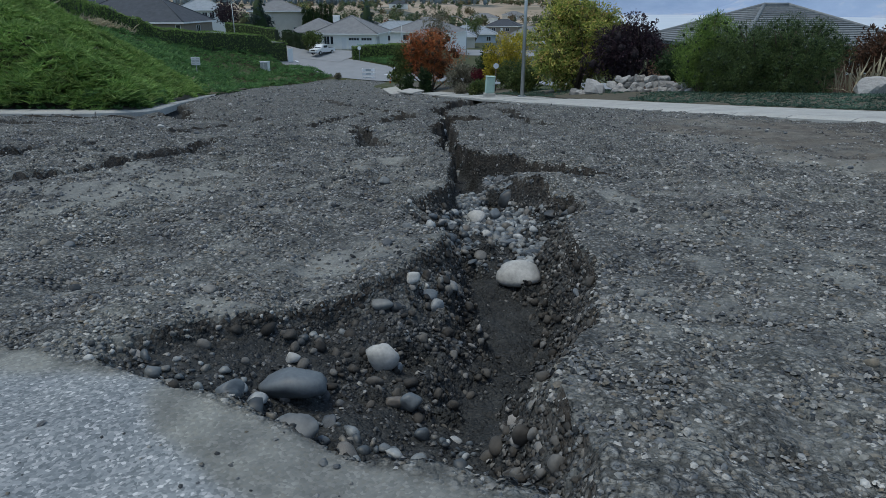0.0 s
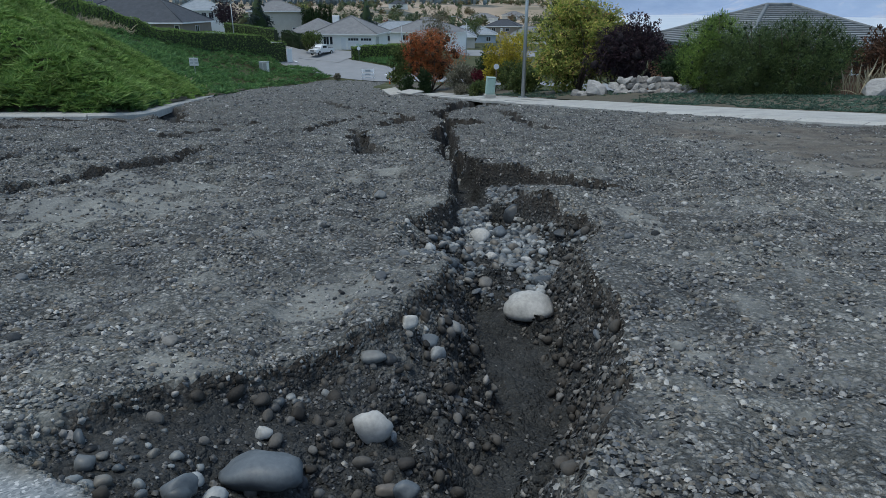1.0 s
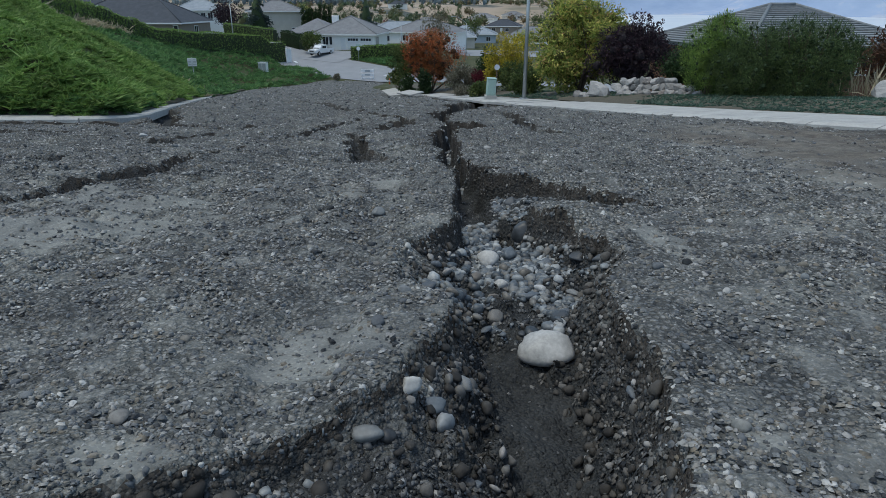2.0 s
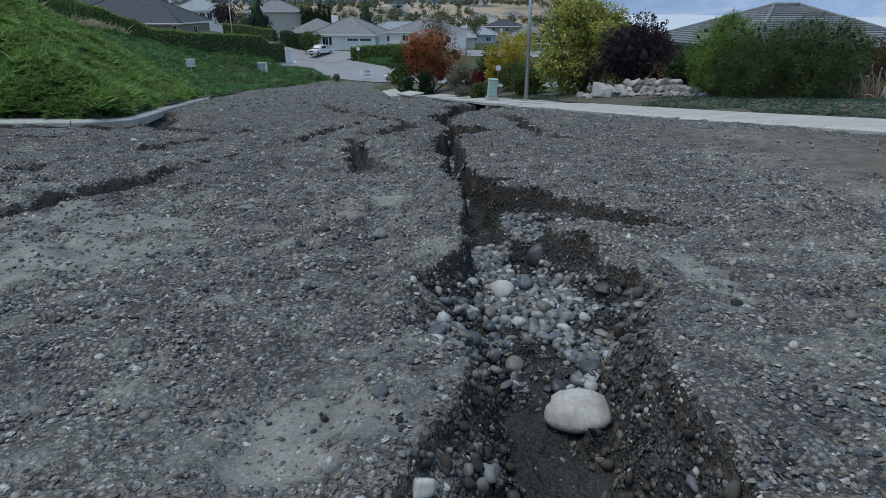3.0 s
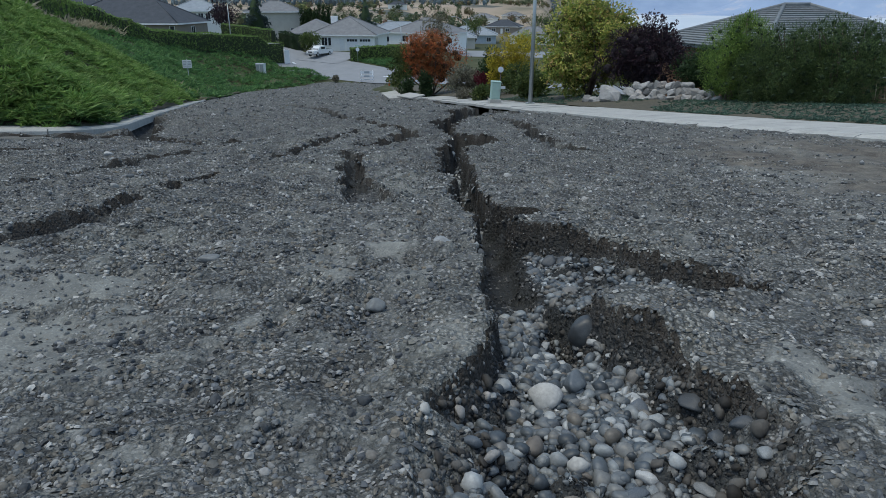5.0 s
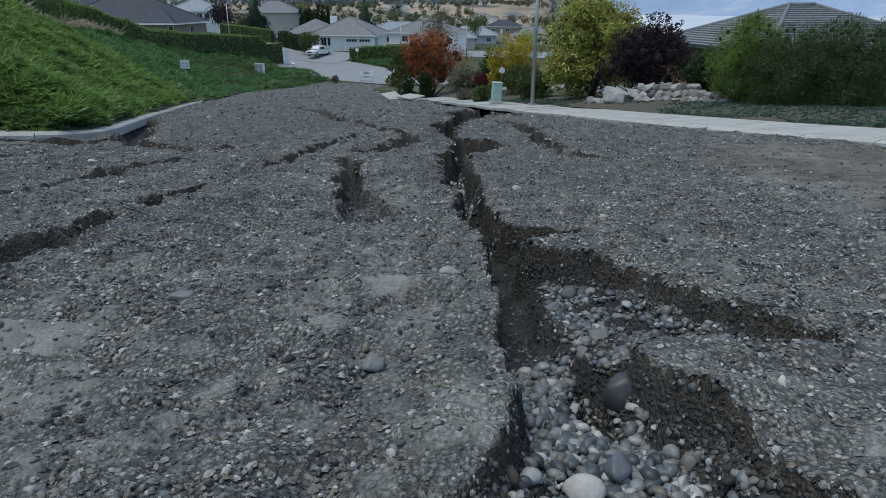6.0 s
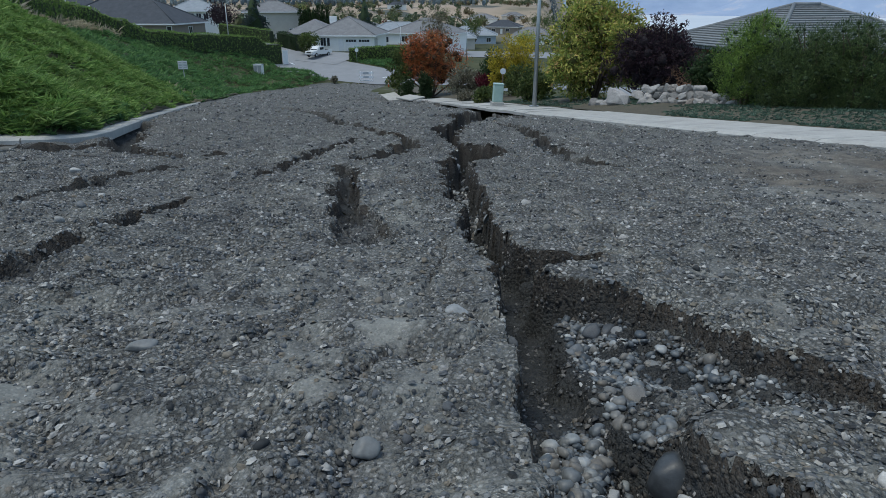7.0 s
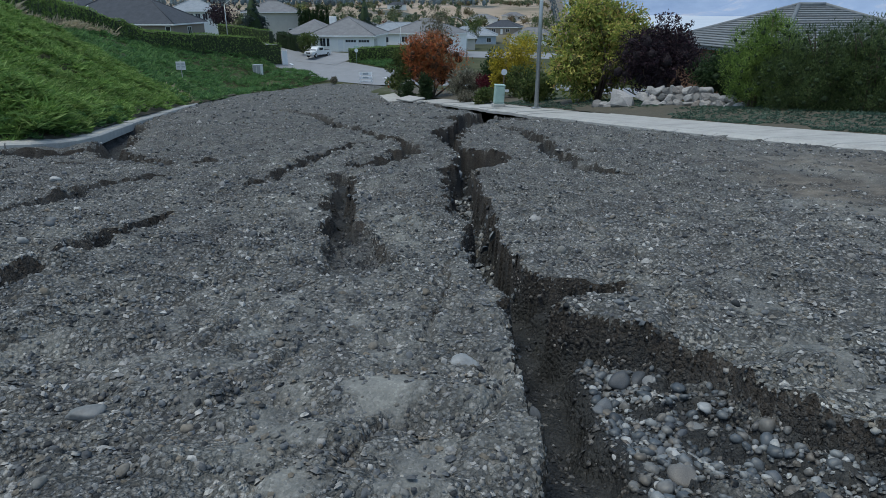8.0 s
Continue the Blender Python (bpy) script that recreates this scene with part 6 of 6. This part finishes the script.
# ---- parked pick-up ----
def wheel(parent, x, y, r=0.38, w=0.25):
    ob = part("wheel", tube(bmesh.new(), [(0, -w / 2, 0), (0, -w / 2 + 0.05, 0), (0, w / 2 - 0.05, 0), (0, w / 2, 0)], [r * 0.9, r, r, r * 0.9], 18), RUBBER, parent)
    ob.matrix_local = pose(x, y, r)
    part("rim", tube(bmesh.new(), [(0, -w / 2 - 0.012, 0), (0, w / 2 + 0.012, 0)], [r * 0.58, r * 0.58], 14), STEEL, ob, "silver wheel rim")
    return ob


def profile_body(points, half, bevel=0.05):
    """A car body from its side outline (x along, z up), given width."""
    bm = bmesh.new()
    a = [bm.verts.new((x, -half, z)) for x, z in points]
    b = [bm.verts.new((x, half, z)) for x, z in points]
    bm.faces.new(a)
    bm.faces.new(b[::-1])
    n = len(points)
    for i in range(n):
        j = (i + 1) % n
        bm.faces.new((a[j], a[i], b[i], b[j]))
    bmesh.ops.recalc_face_normals(bm, faces=bm.faces)
    bmesh.ops.bevel(bm, geom=[e for e in bm.edges if abs(e.verts[0].co.y - e.verts[1].co.y) < 0.01], offset=bevel, segments=2, affect="EDGES")
    return bm


truck = thing("pickup_truck", (-22.6, 125.5, at_land(-22.6, 125.5, 0.14)), "silver pick-up truck parked at the driveway", "truck", 60)
part("body", profile_body([(-2.6, 0.45), (-2.65, 0.75), (-2.55, 1.0), (-1.3, 1.12), (2.6, 1.12), (2.65, 0.5), (2.3, 0.42)], 0.92, 0.06), CAR_PAINT, truck)
cabin = part("cabin", profile_body([(-1.4, 1.08), (-0.7, 1.76), (0.6, 1.82), (0.95, 1.08)], 0.8, 0.06), CAR_PAINT, truck)
part("windscreen", boxed((-0.02, -0.68, -0.36), (0.02, 0.68, 0.36), 0.01), PANE, cabin).matrix_local = pose(-1.03, 0, 1.4, 0, 49.5, 0)
for sy in (-0.81, 0.81):
    part("side_window", boxed((-0.55, sy - 0.012, 1.2), (0.5, sy + 0.012, 1.6), 0.005), PANE, cabin)
part("bed", boxed((1.05, -0.8, 1.0), (2.5, 0.8, 1.14), 0.01), RUBBER, truck, "dark open load bed")
part("bumper", boxed((-2.76, -0.9, 0.42), (-2.6, 0.9, 0.66), 0.04), STEEL, truck)
part("grille", boxed((-2.69, -0.5, 0.7), (-2.6, 0.5, 0.92), 0.02), RUBBER, truck)
for sy in (-0.72, 0.72):
    part("headlight", boxed((-2.66, sy - 0.16, 0.74), (-2.5, sy + 0.16, 0.94), 0.03), LAMP_GLASS, truck)
for wx in (-1.65, 1.65):
    for wy in (-0.84, 0.84):
        wheel(truck, wx, wy)


# ---- dry stone wall ----
def block_mesh(size, seed, facets=9):
    """A rough quarried rock: a ball cut back by flat faces."""
    v, f = BALL3_SHAPE
    g2 = np.random.default_rng(seed)
    d = g2.normal(size=(facets, 3))
    d /= np.linalg.norm(d, axis=1)[:, None]
    r = np.full(len(v), 1.25)
    for k in range(facets):
        r = np.minimum(r, (0.62 + 0.25 * g2.random()) / np.maximum(v @ d[k], 0.2))
    for axis in range(3):
        for s in (-1, 1):
            r = np.minimum(r, 0.86 / np.maximum(v[:, axis] * s, 0.2))
    w = v * r[:, None] * (1 + 0.012 * g2.normal(size=(len(v), 1)))
    return array_mesh("stone", w * np.array(size) / 2 / 0.86, f, WALL_STONE, False)


bm = bmesh.new()
bmesh.ops.create_icosphere(bm, subdivisions=3, radius=1.0)
BALL3_SHAPE = (np.array([q.co[:] for q in bm.verts]), np.array([[q.index for q in p.verts] for p in bm.faces]))
bm.free()

rockery = thing("stone_wall", (0, 0, 0), "dry retaining wall of rough pale fieldstones", "wall")
WALL_LINE = ((6.7, 35.2), (8.4, 32.8), (9.9, 30.2), (10.6, 28.4))
wall_line = run_along([(*p, 0.0) for p in WALL_LINE], 0.1)
g = np.random.default_rng(210)
at = 0.0
forms = [block_mesh((1, 1, 1), 220 + k) for k in range(9)]
for row in range(3):
    at = 0.15 * row
    total = (len(wall_line) - 1) * 0.1
    while at < total - 0.3:
        wide = g.uniform(0.3, 0.52)
        p = wall_line[min(int((at + wide / 2) / 0.1), len(wall_line) - 1)]
        f = at / total
        tall = g.uniform(0.25, 0.36)
        keep = row == 0 or (row == 1 and 0.2 < f < 0.93) or (row == 2 and 0.3 < f < 0.72)
        if keep and not (0.16 < f < 0.32 and row < 3):
            st = new("stone", forms[int(g.integers(9))])
            st.parent = rockery
            st.matrix_local = pose(p.x + 0.12 * row, p.y + 0.08 * row, at_land(p.x, p.y) + 0.1 + row * 0.25 - 0.08 * f, *(g.normal(size=3) * 14)) @ pose(0, 0, 0, 0, 0, -55 + 90 * int(g.integers(4))) @ Matrix.Diagonal((wide * 1.12, 0.42, tall * 1.1, 1))
        at += wide * 0.95


def boulder(x, y, z, size, turn, label, seed):
    me = block_mesh(size, seed, 12)
    me.materials[0] = PALE_ROCK
    ob = new("boulder", me)
    ob.matrix_world = pose(x, y, z, 0, 0, turn)
    return tagged(ob, label, "boulder")


PALE_ROCK = mottled("pale_rock", (0.24, 0.235, 0.23), (0.42, 0.41, 0.4), 2.5, 0.85, 0, 0.6, 0.04)
boulder(7.6, 33.6, -3.2, (1.05, 0.8, 0.95), -40, "large pale angular boulder in the stone wall", 240)
boulder(14.3, 22.2, -1.75, (1.2, 0.8, 0.8), -10, "large pale tan boulder among the shrubs", 241)


# ---- cobbles in the gully, each a thing of its own ----
def ball(levels=2):
    bm = bmesh.new()
    bmesh.ops.create_icosphere(bm, subdivisions=levels, radius=1.0)
    v = np.array([x.co[:] for x in bm.verts])
    f = np.array([[x.index for x in p.verts] for p in bm.faces])
    bm.free()
    return v, f


BALL1, BALL2, BALL3 = ball(1), ball(2), ball(3)


def worn_shape(v, seed, facets=8, rough=0.12):
    """Radii of a water-worn stone: a ball cut back by soft flat faces, with a few swellings."""
    rng = np.random.default_rng(seed)
    d = rng.normal(size=(facets, 3))
    d /= np.linalg.norm(d, axis=1)[:, None]
    r = np.ones(len(v))
    for k in range(facets):
        flat = (0.5 + 0.32 * rng.random()) / np.maximum(v @ d[k], 0.15)
        r = np.minimum(r, flat * 0.85 + r * 0.15)
    for q in rng.normal(size=(3, 3)):
        r = r + rough * np.maximum(v @ (q / np.linalg.norm(q)), 0) ** 3
    return r * (1 + 0.02 * rng.normal(size=len(v)))


def stone_mesh(name, size, seed, base=BALL2, rough=0.16):
    """A water-worn stone of a given size."""
    v, f = base
    w = v * worn_shape(v, seed, 8, rough)[:, None]
    w = (w - (w.max(0) + w.min(0)) / 2) / (w.max(0) - w.min(0)) * np.array(size)
    return array_mesh(name, w, f)


STONE_FORMS = [BALL2[0] * worn_shape(BALL2[0], 300 + k, 7)[:, None] * 1.25 for k in range(10)]
COBBLE_FORMS = [stone_mesh("cobble", (1.0, s, t), 40 + k, BALL3) for k, (s, t) in enumerate(((0.8, 0.5), (0.66, 0.42), (0.9, 0.62), (0.55, 0.45), (0.82, 0.36), (0.7, 0.55), (0.62, 0.34), (0.92, 0.5)))]
for me in COBBLE_FORMS:
    me.materials.append(COBBLE)


def bed_z(x, y):
    return float(road_top(np.array([x]), np.array([y]), False)[0])


def big_stone(x, y, z, size, turn, mat, label, seed, tilt=0.0):
    me = stone_mesh("boulder", size, seed, BALL3, 0.12)
    me.materials.append(mat)
    ob = new("boulder", me)
    # settle on the bed where it would hang above it
    z = min(z, bed_z(x, y) + size[2] * 0.5)
    ob.matrix_world = pose(x, y, z, tilt, 0, turn)
    return tagged(ob, label, "boulder")


big_stone(0.47, 3.77, -0.66, (0.28, 0.22, 0.19), -12, PALE_STONE, "large pale rounded boulder lying in the gully bed", 41)
big_stone(0.275, 5.19, -0.725, (0.16, 0.13, 0.13), 10, PALE_STONE, "pale egg-shaped stone among grey cobbles in the gully", 5)
big_stone(-0.54, 2.0, -0.22, (0.25, 0.17, 0.11), 4, DARK_STONE, "dark blue-grey flat boulder in the hole", 74)
big_stone(-0.47, 1.7, -0.27, (0.16, 0.1, 0.08), -8, COBBLE, "flat grey stone wedged under a dark boulder", 9)
big_stone(-0.25, 2.33, -0.41, (0.14, 0.12, 0.13), 20, PALE_STONE, "pale tan boulder at the foot of the cut bank", 12)
big_stone(-0.71, 1.85, -0.25, (0.1, 0.08, 0.07), 30, DARK_STONE, "small dark stone beside the flat boulder", 13)
big_stone(-0.58, 2.19, -0.27, (0.06, 0.05, 0.05), 0, PALE_STONE, "small pale stone stuck in the bank above the hole", 15)
big_stone(-0.12, 2.02, -0.42, (0.085, 0.06, 0.07), 10, DARK_STONE, "small blue-grey stone on the muddy bed", 17)
big_stone(-0.18, 2.03, -0.41, (0.07, 0.06, 0.05), 40, COBBLE, "small grey stone beside another on the muddy bed", 29)
big_stone(-0.28, 2.66, -0.3, (0.1, 0.07, 0.05), 10, COBBLE, "flat tan stone set in the loose bank", 30)
big_stone(-0.155, 2.9, -0.285, (0.08, 0.06, 0.08), 0, PALE_STONE, "white stone stuck in the edge of the bank", 14)
big_stone(-0.075, 2.93, -0.3, (0.09, 0.07, 0.07), 0, DARK_STONE, "grey stone stuck in the edge of the bank", 19)
big_stone(-0.04, 2.86, -0.36, (0.1, 0.07, 0.08), 60, COBBLE, "angular grey stone slipping down the bank", 31)
big_stone(0.76, 7.36, -1.03, (0.14, 0.09, 0.08), 15, PALE_STONE, "pale stone on the gully's cobble shelf", 16)
big_stone(0.61, 5.93, -0.82, (0.2, 0.17, 0.22), 15, WET_STONE, "dark boulder standing in the bank", 18)
big_stone(0.165, 4.8, -0.72, (0.12, 0.09, 0.08), 40, COBBLE, "angular grey cobble in the gully bed", 20)
big_stone(0.32, 4.69, -0.70, (0.085, 0.07, 0.07), 0, PALE_STONE, "small white cobble in the gully bed", 21)
big_stone(0.6, 4.12, -0.66, (0.15, 0.12, 0.1), 70, WET_STONE, "rounded dark cobble in the gully bed", 22)
big_stone(0.71, 4.04, -0.62, (0.11, 0.08, 0.07), 20, COBBLE, "rounded grey cobble beside a dark one", 32)
big_stone(0.82, 3.86, -0.46, (0.11, 0.09, 0.08), 50, DARK_STONE, "dark stone stuck in the brown bank", 33)
big_stone(0.44, 5.35, -0.76, (0.15, 0.11, 0.1), 50, DARK_STONE, "blue-grey angular cobble in the gully bed", 34)
big_stone(-0.1, 5.45, -0.55, (0.16, 0.1, 0.06), 20, COBBLE, "flat blue-grey stone lying on the gravel", 23)
big_stone(-0.56, 5.85, -0.6, (0.11, 0.09, 0.07), 10, COBBLE, "rounded grey stone lying on the gravel", 24)
big_stone(-1.79, 6.77, -0.7, (0.16, 0.09, 0.05), 15, COBBLE, "flat grey stone lying on the gravel", 25)
big_stone(-0.2, 7.28, -0.77, (0.15, 0.11, 0.09), 15, COBBLE, "pale grey stone at the gully's edge", 26)
big_stone(-6.0, 13.8, -1.5, (0.16, 0.12, 0.08), 15, PALE_STONE, "pale rock lying by the far rut", 27)
big_stone(0.22, 1.3, -0.19, (0.06, 0.05, 0.05), 15, PALE_STONE, "small pale stone at the near end of the gully", 28)

for k, (x, y, s) in enumerate(((-3.3, 13.3, 0.14), (-3.1, 13.75, 0.12), (-3.45, 13.65, 0.1), (-5.1, 15.35, 0.11))):
    big_stone(x, y, bed_z(x, y) + s * 0.2, (s, s * 0.75, s * 0.65), 40 * k, COBBLE, "grey rock washed up on the gravel", 60 + k)

def off_pool(x, y):
    """Clear of the smooth pool of silt below the cobbles."""
    return ((x - 0.4) / 0.15) ** 2 + ((y - 4.25) / 0.24) ** 2 > 1


def off_left(x, y):
    """Clear of the bare run that hugs the left bank."""
    return x - rim_x(RIM_LEFT, y) > np.interp(y, (6.0, 6.7, 9.0, 10.0), (0.04, 0.42, 0.4, 0.0))


rng = np.random.default_rng(11)
laid = []
while len(laid) < 285:
    y = rng.uniform(3.95, 6.0) if rng.random() < 0.62 else rng.uniform(6.2, 8.0) if rng.random() < 0.72 else rng.uniform(1.5, 4.0)
    x = rng.uniform(rim_x(RIM_LEFT, y), rim_x(RIM_RIGHT, y))
    depth = float(gully_cut([x], [y])[0])
    if depth < (0.1 if 3.95 < y < 5.2 else 0.2) or (y > 6.3 and x - rim_x(RIM_LEFT, y) < 0.4) or (y < 3.9 and 0.12 < x < 0.62) or not off_pool(x, y):
        continue
    size = float(np.clip(0.055 * math.exp(0.45 * rng.normal()), 0.03, 0.13)) * (0.8 if y < 3.95 else 1.0)
    if any((x - p) ** 2 + (y - q) ** 2 < (0.38 * (size + r)) ** 2 for p, q, r in laid):
        continue
    ob = new("cobble", COBBLE_FORMS[int(rng.integers(8))])
    ob.matrix_world = pose(x, y, bed_z(x, y) + 0.13 * size, *(rng.normal(size=3) * 22)) @ pose(0, 0, 0, 0, 0, rng.random() * 360) @ Matrix.Scale(size, 4)
    tagged(ob, "water-worn grey cobble in the gully bed", "stone", "cobbles in the gully")
    laid.append((x, y, size))


# ---- loose gravel that nobody could count ----
def scatter(name, xs, ys, sizes, label, base=BALL1, sink=0.28, seed=1, mat=None):
    v, f = base
    n = len(xs)
    g = np.random.default_rng(seed)
    z = road_top(xs, ys, False)
    e = 0.03
    gx, gy = (road_top(xs + e, ys, False) - z) / e, (road_top(xs, ys + e, False) - z) / e
    up = np.stack([-gx, -gy, np.ones(n)], -1)
    up /= np.linalg.norm(up, axis=1)[:, None]
    up += g.normal(size=(n, 3)) * 0.22
    up /= np.linalg.norm(up, axis=1)[:, None]
    way = g.normal(size=(n, 3))
    a = np.cross(up, way)
    a /= np.linalg.norm(a, axis=1)[:, None]
    b = np.cross(up, a)
    dims = np.stack([np.ones(n), g.uniform(0.6, 0.95, n), g.uniform(0.5, 0.85, n)], -1) * sizes[:, None] / 2
    if base is BALL2:
        forms = np.array(STONE_FORMS)
        v = forms[g.integers(0, len(forms), n)]
        local = v * dims[:, None, :]
        v = v[0]
    else:
        local = v[None] * (1 + 0.17 * g.normal(size=(n, len(v), 1)).clip(-1.6, 1.6)) * dims[:, None, :]
    place = np.stack([xs, ys, z], -1) + up * (sizes * sink * 0.5)[:, None]
    W = local[:, :, 0:1] * a[:, None] + local[:, :, 1:2] * b[:, None] + local[:, :, 2:3] * up[:, None] + place[:, None]
    F = (f[None] + (np.arange(n) * len(v))[:, None, None]).reshape(-1, 3)
    ob = new(name, array_mesh(name, W.reshape(-1, 3), F, mat or PEBBLE, len(v) > 6))
    return tagged(ob, label, "gravel", kind="stuff")


def gravel_field(count, y0, y1, low, mean, seed, base, label):
    """Loose stones over a stretch of the road, thinner where silt lies."""
    g = np.random.default_rng(seed)
    many = count * 3
    ys = np.sqrt(y0 ** 2 + (y1 ** 2 - y0 ** 2) * g.random(many))
    xs = g.uniform(-1, 1, many) * (0.74 * ys + 0.45)
    sizes = np.clip(mean * np.exp(0.45 * g.normal(size=many)), low, mean * 2.2)
    cut = gully_cut(xs, ys)
    tarred = smooth(-0.03, 0.03, old_asphalt(xs, ys))
    keep = g.random(many) > np.clip(0.72 * silt(xs, ys) * (cut < 0.08) + 0.96 * tarred + 0.65 * clay(xs, ys), 0, 1)
    # thinner on the muddy floor of the gully than on its loose banks
    floor = is_bed(xs, ys, cut) & (cut > 0.06)
    keep &= ~floor | (g.random(many) < np.where((ys < 4.0) & (xs > 0.1) & (xs < 0.6), 0.12, 0.45))
    keep &= on_road(xs, ys) & (xs < walk_edge(ys) - 0.1) & (left_gap(xs, ys) < -0.15)
    idx = np.flatnonzero(keep)[:count]
    wet = (cut[idx] > 0.06) & (ys[idx] < 34)
    if wet.sum() > 50:
        inner = idx[wet]
        scatter("gravel", xs[inner], ys[inner], sizes[inner], "wet dark gravel on the floor and banks of the gullies", base, seed=seed + 60, mat=WET_PEBBLE)
        idx = idx[~wet]
    return scatter("gravel", xs[idx], ys[idx], sizes[idx], label, base, seed=seed)


OCTA = (np.array([(1, 0, 0), (-1, 0, 0), (0, 1, 0), (0, -1, 0), (0, 0, 1), (0, 0, -1)], float), np.array([(0, 2, 4), (2, 1, 4), (1, 3, 4), (3, 0, 4), (2, 0, 5), (1, 2, 5), (3, 1, 5), (0, 3, 5)]))
ring = [(math.cos(a), math.sin(a)) for a in np.linspace(0, 2 * math.pi, 6)[:5]]
CHIP = (np.array([(x, y, -0.2) for x, y in ring] + [(0.6 * x - 0.32 * y, 0.6 * y + 0.32 * x, 0.5) for x, y in ring], float),
        np.array([q for k in range(5) for q in ((k, (k + 1) % 5, 5 + (k + 1) % 5), (k, 5 + (k + 1) % 5, 5 + k))] + [(5, 6, 7), (5, 7, 8), (5, 8, 9)]))
gravel_field(17000, 0.95, 2.6, 0.006, 0.0135, 5, CHIP, "loose grey river gravel washed over the road")
gravel_field(24000, 2.4, 4.4, 0.007, 0.016, 6, CHIP, "loose grey gravel on the washed road")
gravel_field(27000, 4.2, 7.2, 0.009, 0.0205, 7, CHIP, "coarse grey gravel washed over the road")
gravel_field(30000, 7.0, 10.6, 0.011, 0.024, 8, OCTA, "coarse grey gravel beside the gully")
gravel_field(26000, 10.4, 17.0, 0.016, 0.03, 9, OCTA, "coarse grey gravel spread down the street")
gravel_field(10000, 16.5, 28.0, 0.025, 0.043, 10, OCTA, "stones and gravel spread down the street")
gravel_field(700, 1.7, 8.5, 0.02, 0.026, 15, BALL2, "larger rounded stones among the road gravel")
gravel_field(700, 8.0, 18.0, 0.03, 0.04, 16, BALL2, "larger rounded stones spread down the street")
gravel_field(6500, 27.0, 64.0, 0.05, 0.085, 11, OCTA, "stones and gravel over the lower street")
gravel_field(3500, 62.0, 104.0, 0.08, 0.13, 12, OCTA, "stones and mud at the foot of the street")


def bar_stones(count, y0, y1, mean, seed, label, test, base=BALL1, mat=None):
    """Cobbles too many to count, packed along the gully's bed or stuck in its banks."""
    g = np.random.default_rng(seed)
    many = count * 40
    ys = g.uniform(y0, y1, many)
    left, right = rim_x(RIM_LEFT, ys) - 0.15, rim_x(RIM_RIGHT, ys) + 0.15
    xs = left + (right - left) * g.random(many)
    cut = gully_cut(xs, ys)
    slope = np.hypot(gully_cut(xs + 0.03, ys) - cut, gully_cut(xs, ys + 0.03) - cut) / 0.03
    idx = np.flatnonzero(test(xs, ys, cut, slope))[:count]
    sizes = np.clip(mean * np.exp(0.4 * g.normal(size=len(idx))), mean * 0.45, mean * 2.2)
    return scatter("gravel", xs[idx], ys[idx], sizes, label, base, 0.5, seed, mat)


bar_stones(2400, 3.95, 6.3, 0.034, 31, "grey cobbles packed along the gully bed", lambda x, y, c, s: (c > 0.12) & (s < 0.9) & off_left(x, y) & off_pool(x, y), BALL2, BED_STONE)
bar_stones(500, 6.1, 8.2, 0.032, 36, "half buried stones on the gully's shelf", lambda x, y, c, s: (c > 0.14) & (s < 1.0) & off_left(x, y), BALL2, BED_STONE)
bar_stones(4000, 3.9, 9.5, 0.018, 35, "wet grit and broken stones on the gully bed", lambda x, y, c, s: (c > 0.12) & (s < 1.2) & (layers(x, y, 0.5, 2, 414) > -0.2) & off_left(x, y) & off_pool(x, y), CHIP, BED_STONE)
bar_stones(150, 1.4, 4.0, 0.03, 32, "scattered cobbles in the muddy gully bed", lambda x, y, c, s: (c > 0.08) & (s < 1.2) & ((x < 0.1) | (x > 0.58)) & (layers(x, y, 0.5, 2, 404) > -0.1), BALL2, BED_STONE)
bar_stones(700, 1.4, 5.2, 0.03, 38, "stones standing out of the loose gully banks", lambda x, y, c, s: (s > 0.5) & (c > 0.04), BALL2, BANK_STONE)
bar_stones(6500, 1.3, 9.5, 0.018, 33, "stones stuck in the cut gully banks", lambda x, y, c, s: (s > 1.1) & (c > 0.02) & (off_left(x, y) | (c < 0.22)), CHIP, BANK_STONE)
bar_stones(1500, 9.0, 26.0, 0.06, 34, "cobbles down the far gully", lambda x, y, c, s: (c > 0.12), CHIP, BED_STONE)
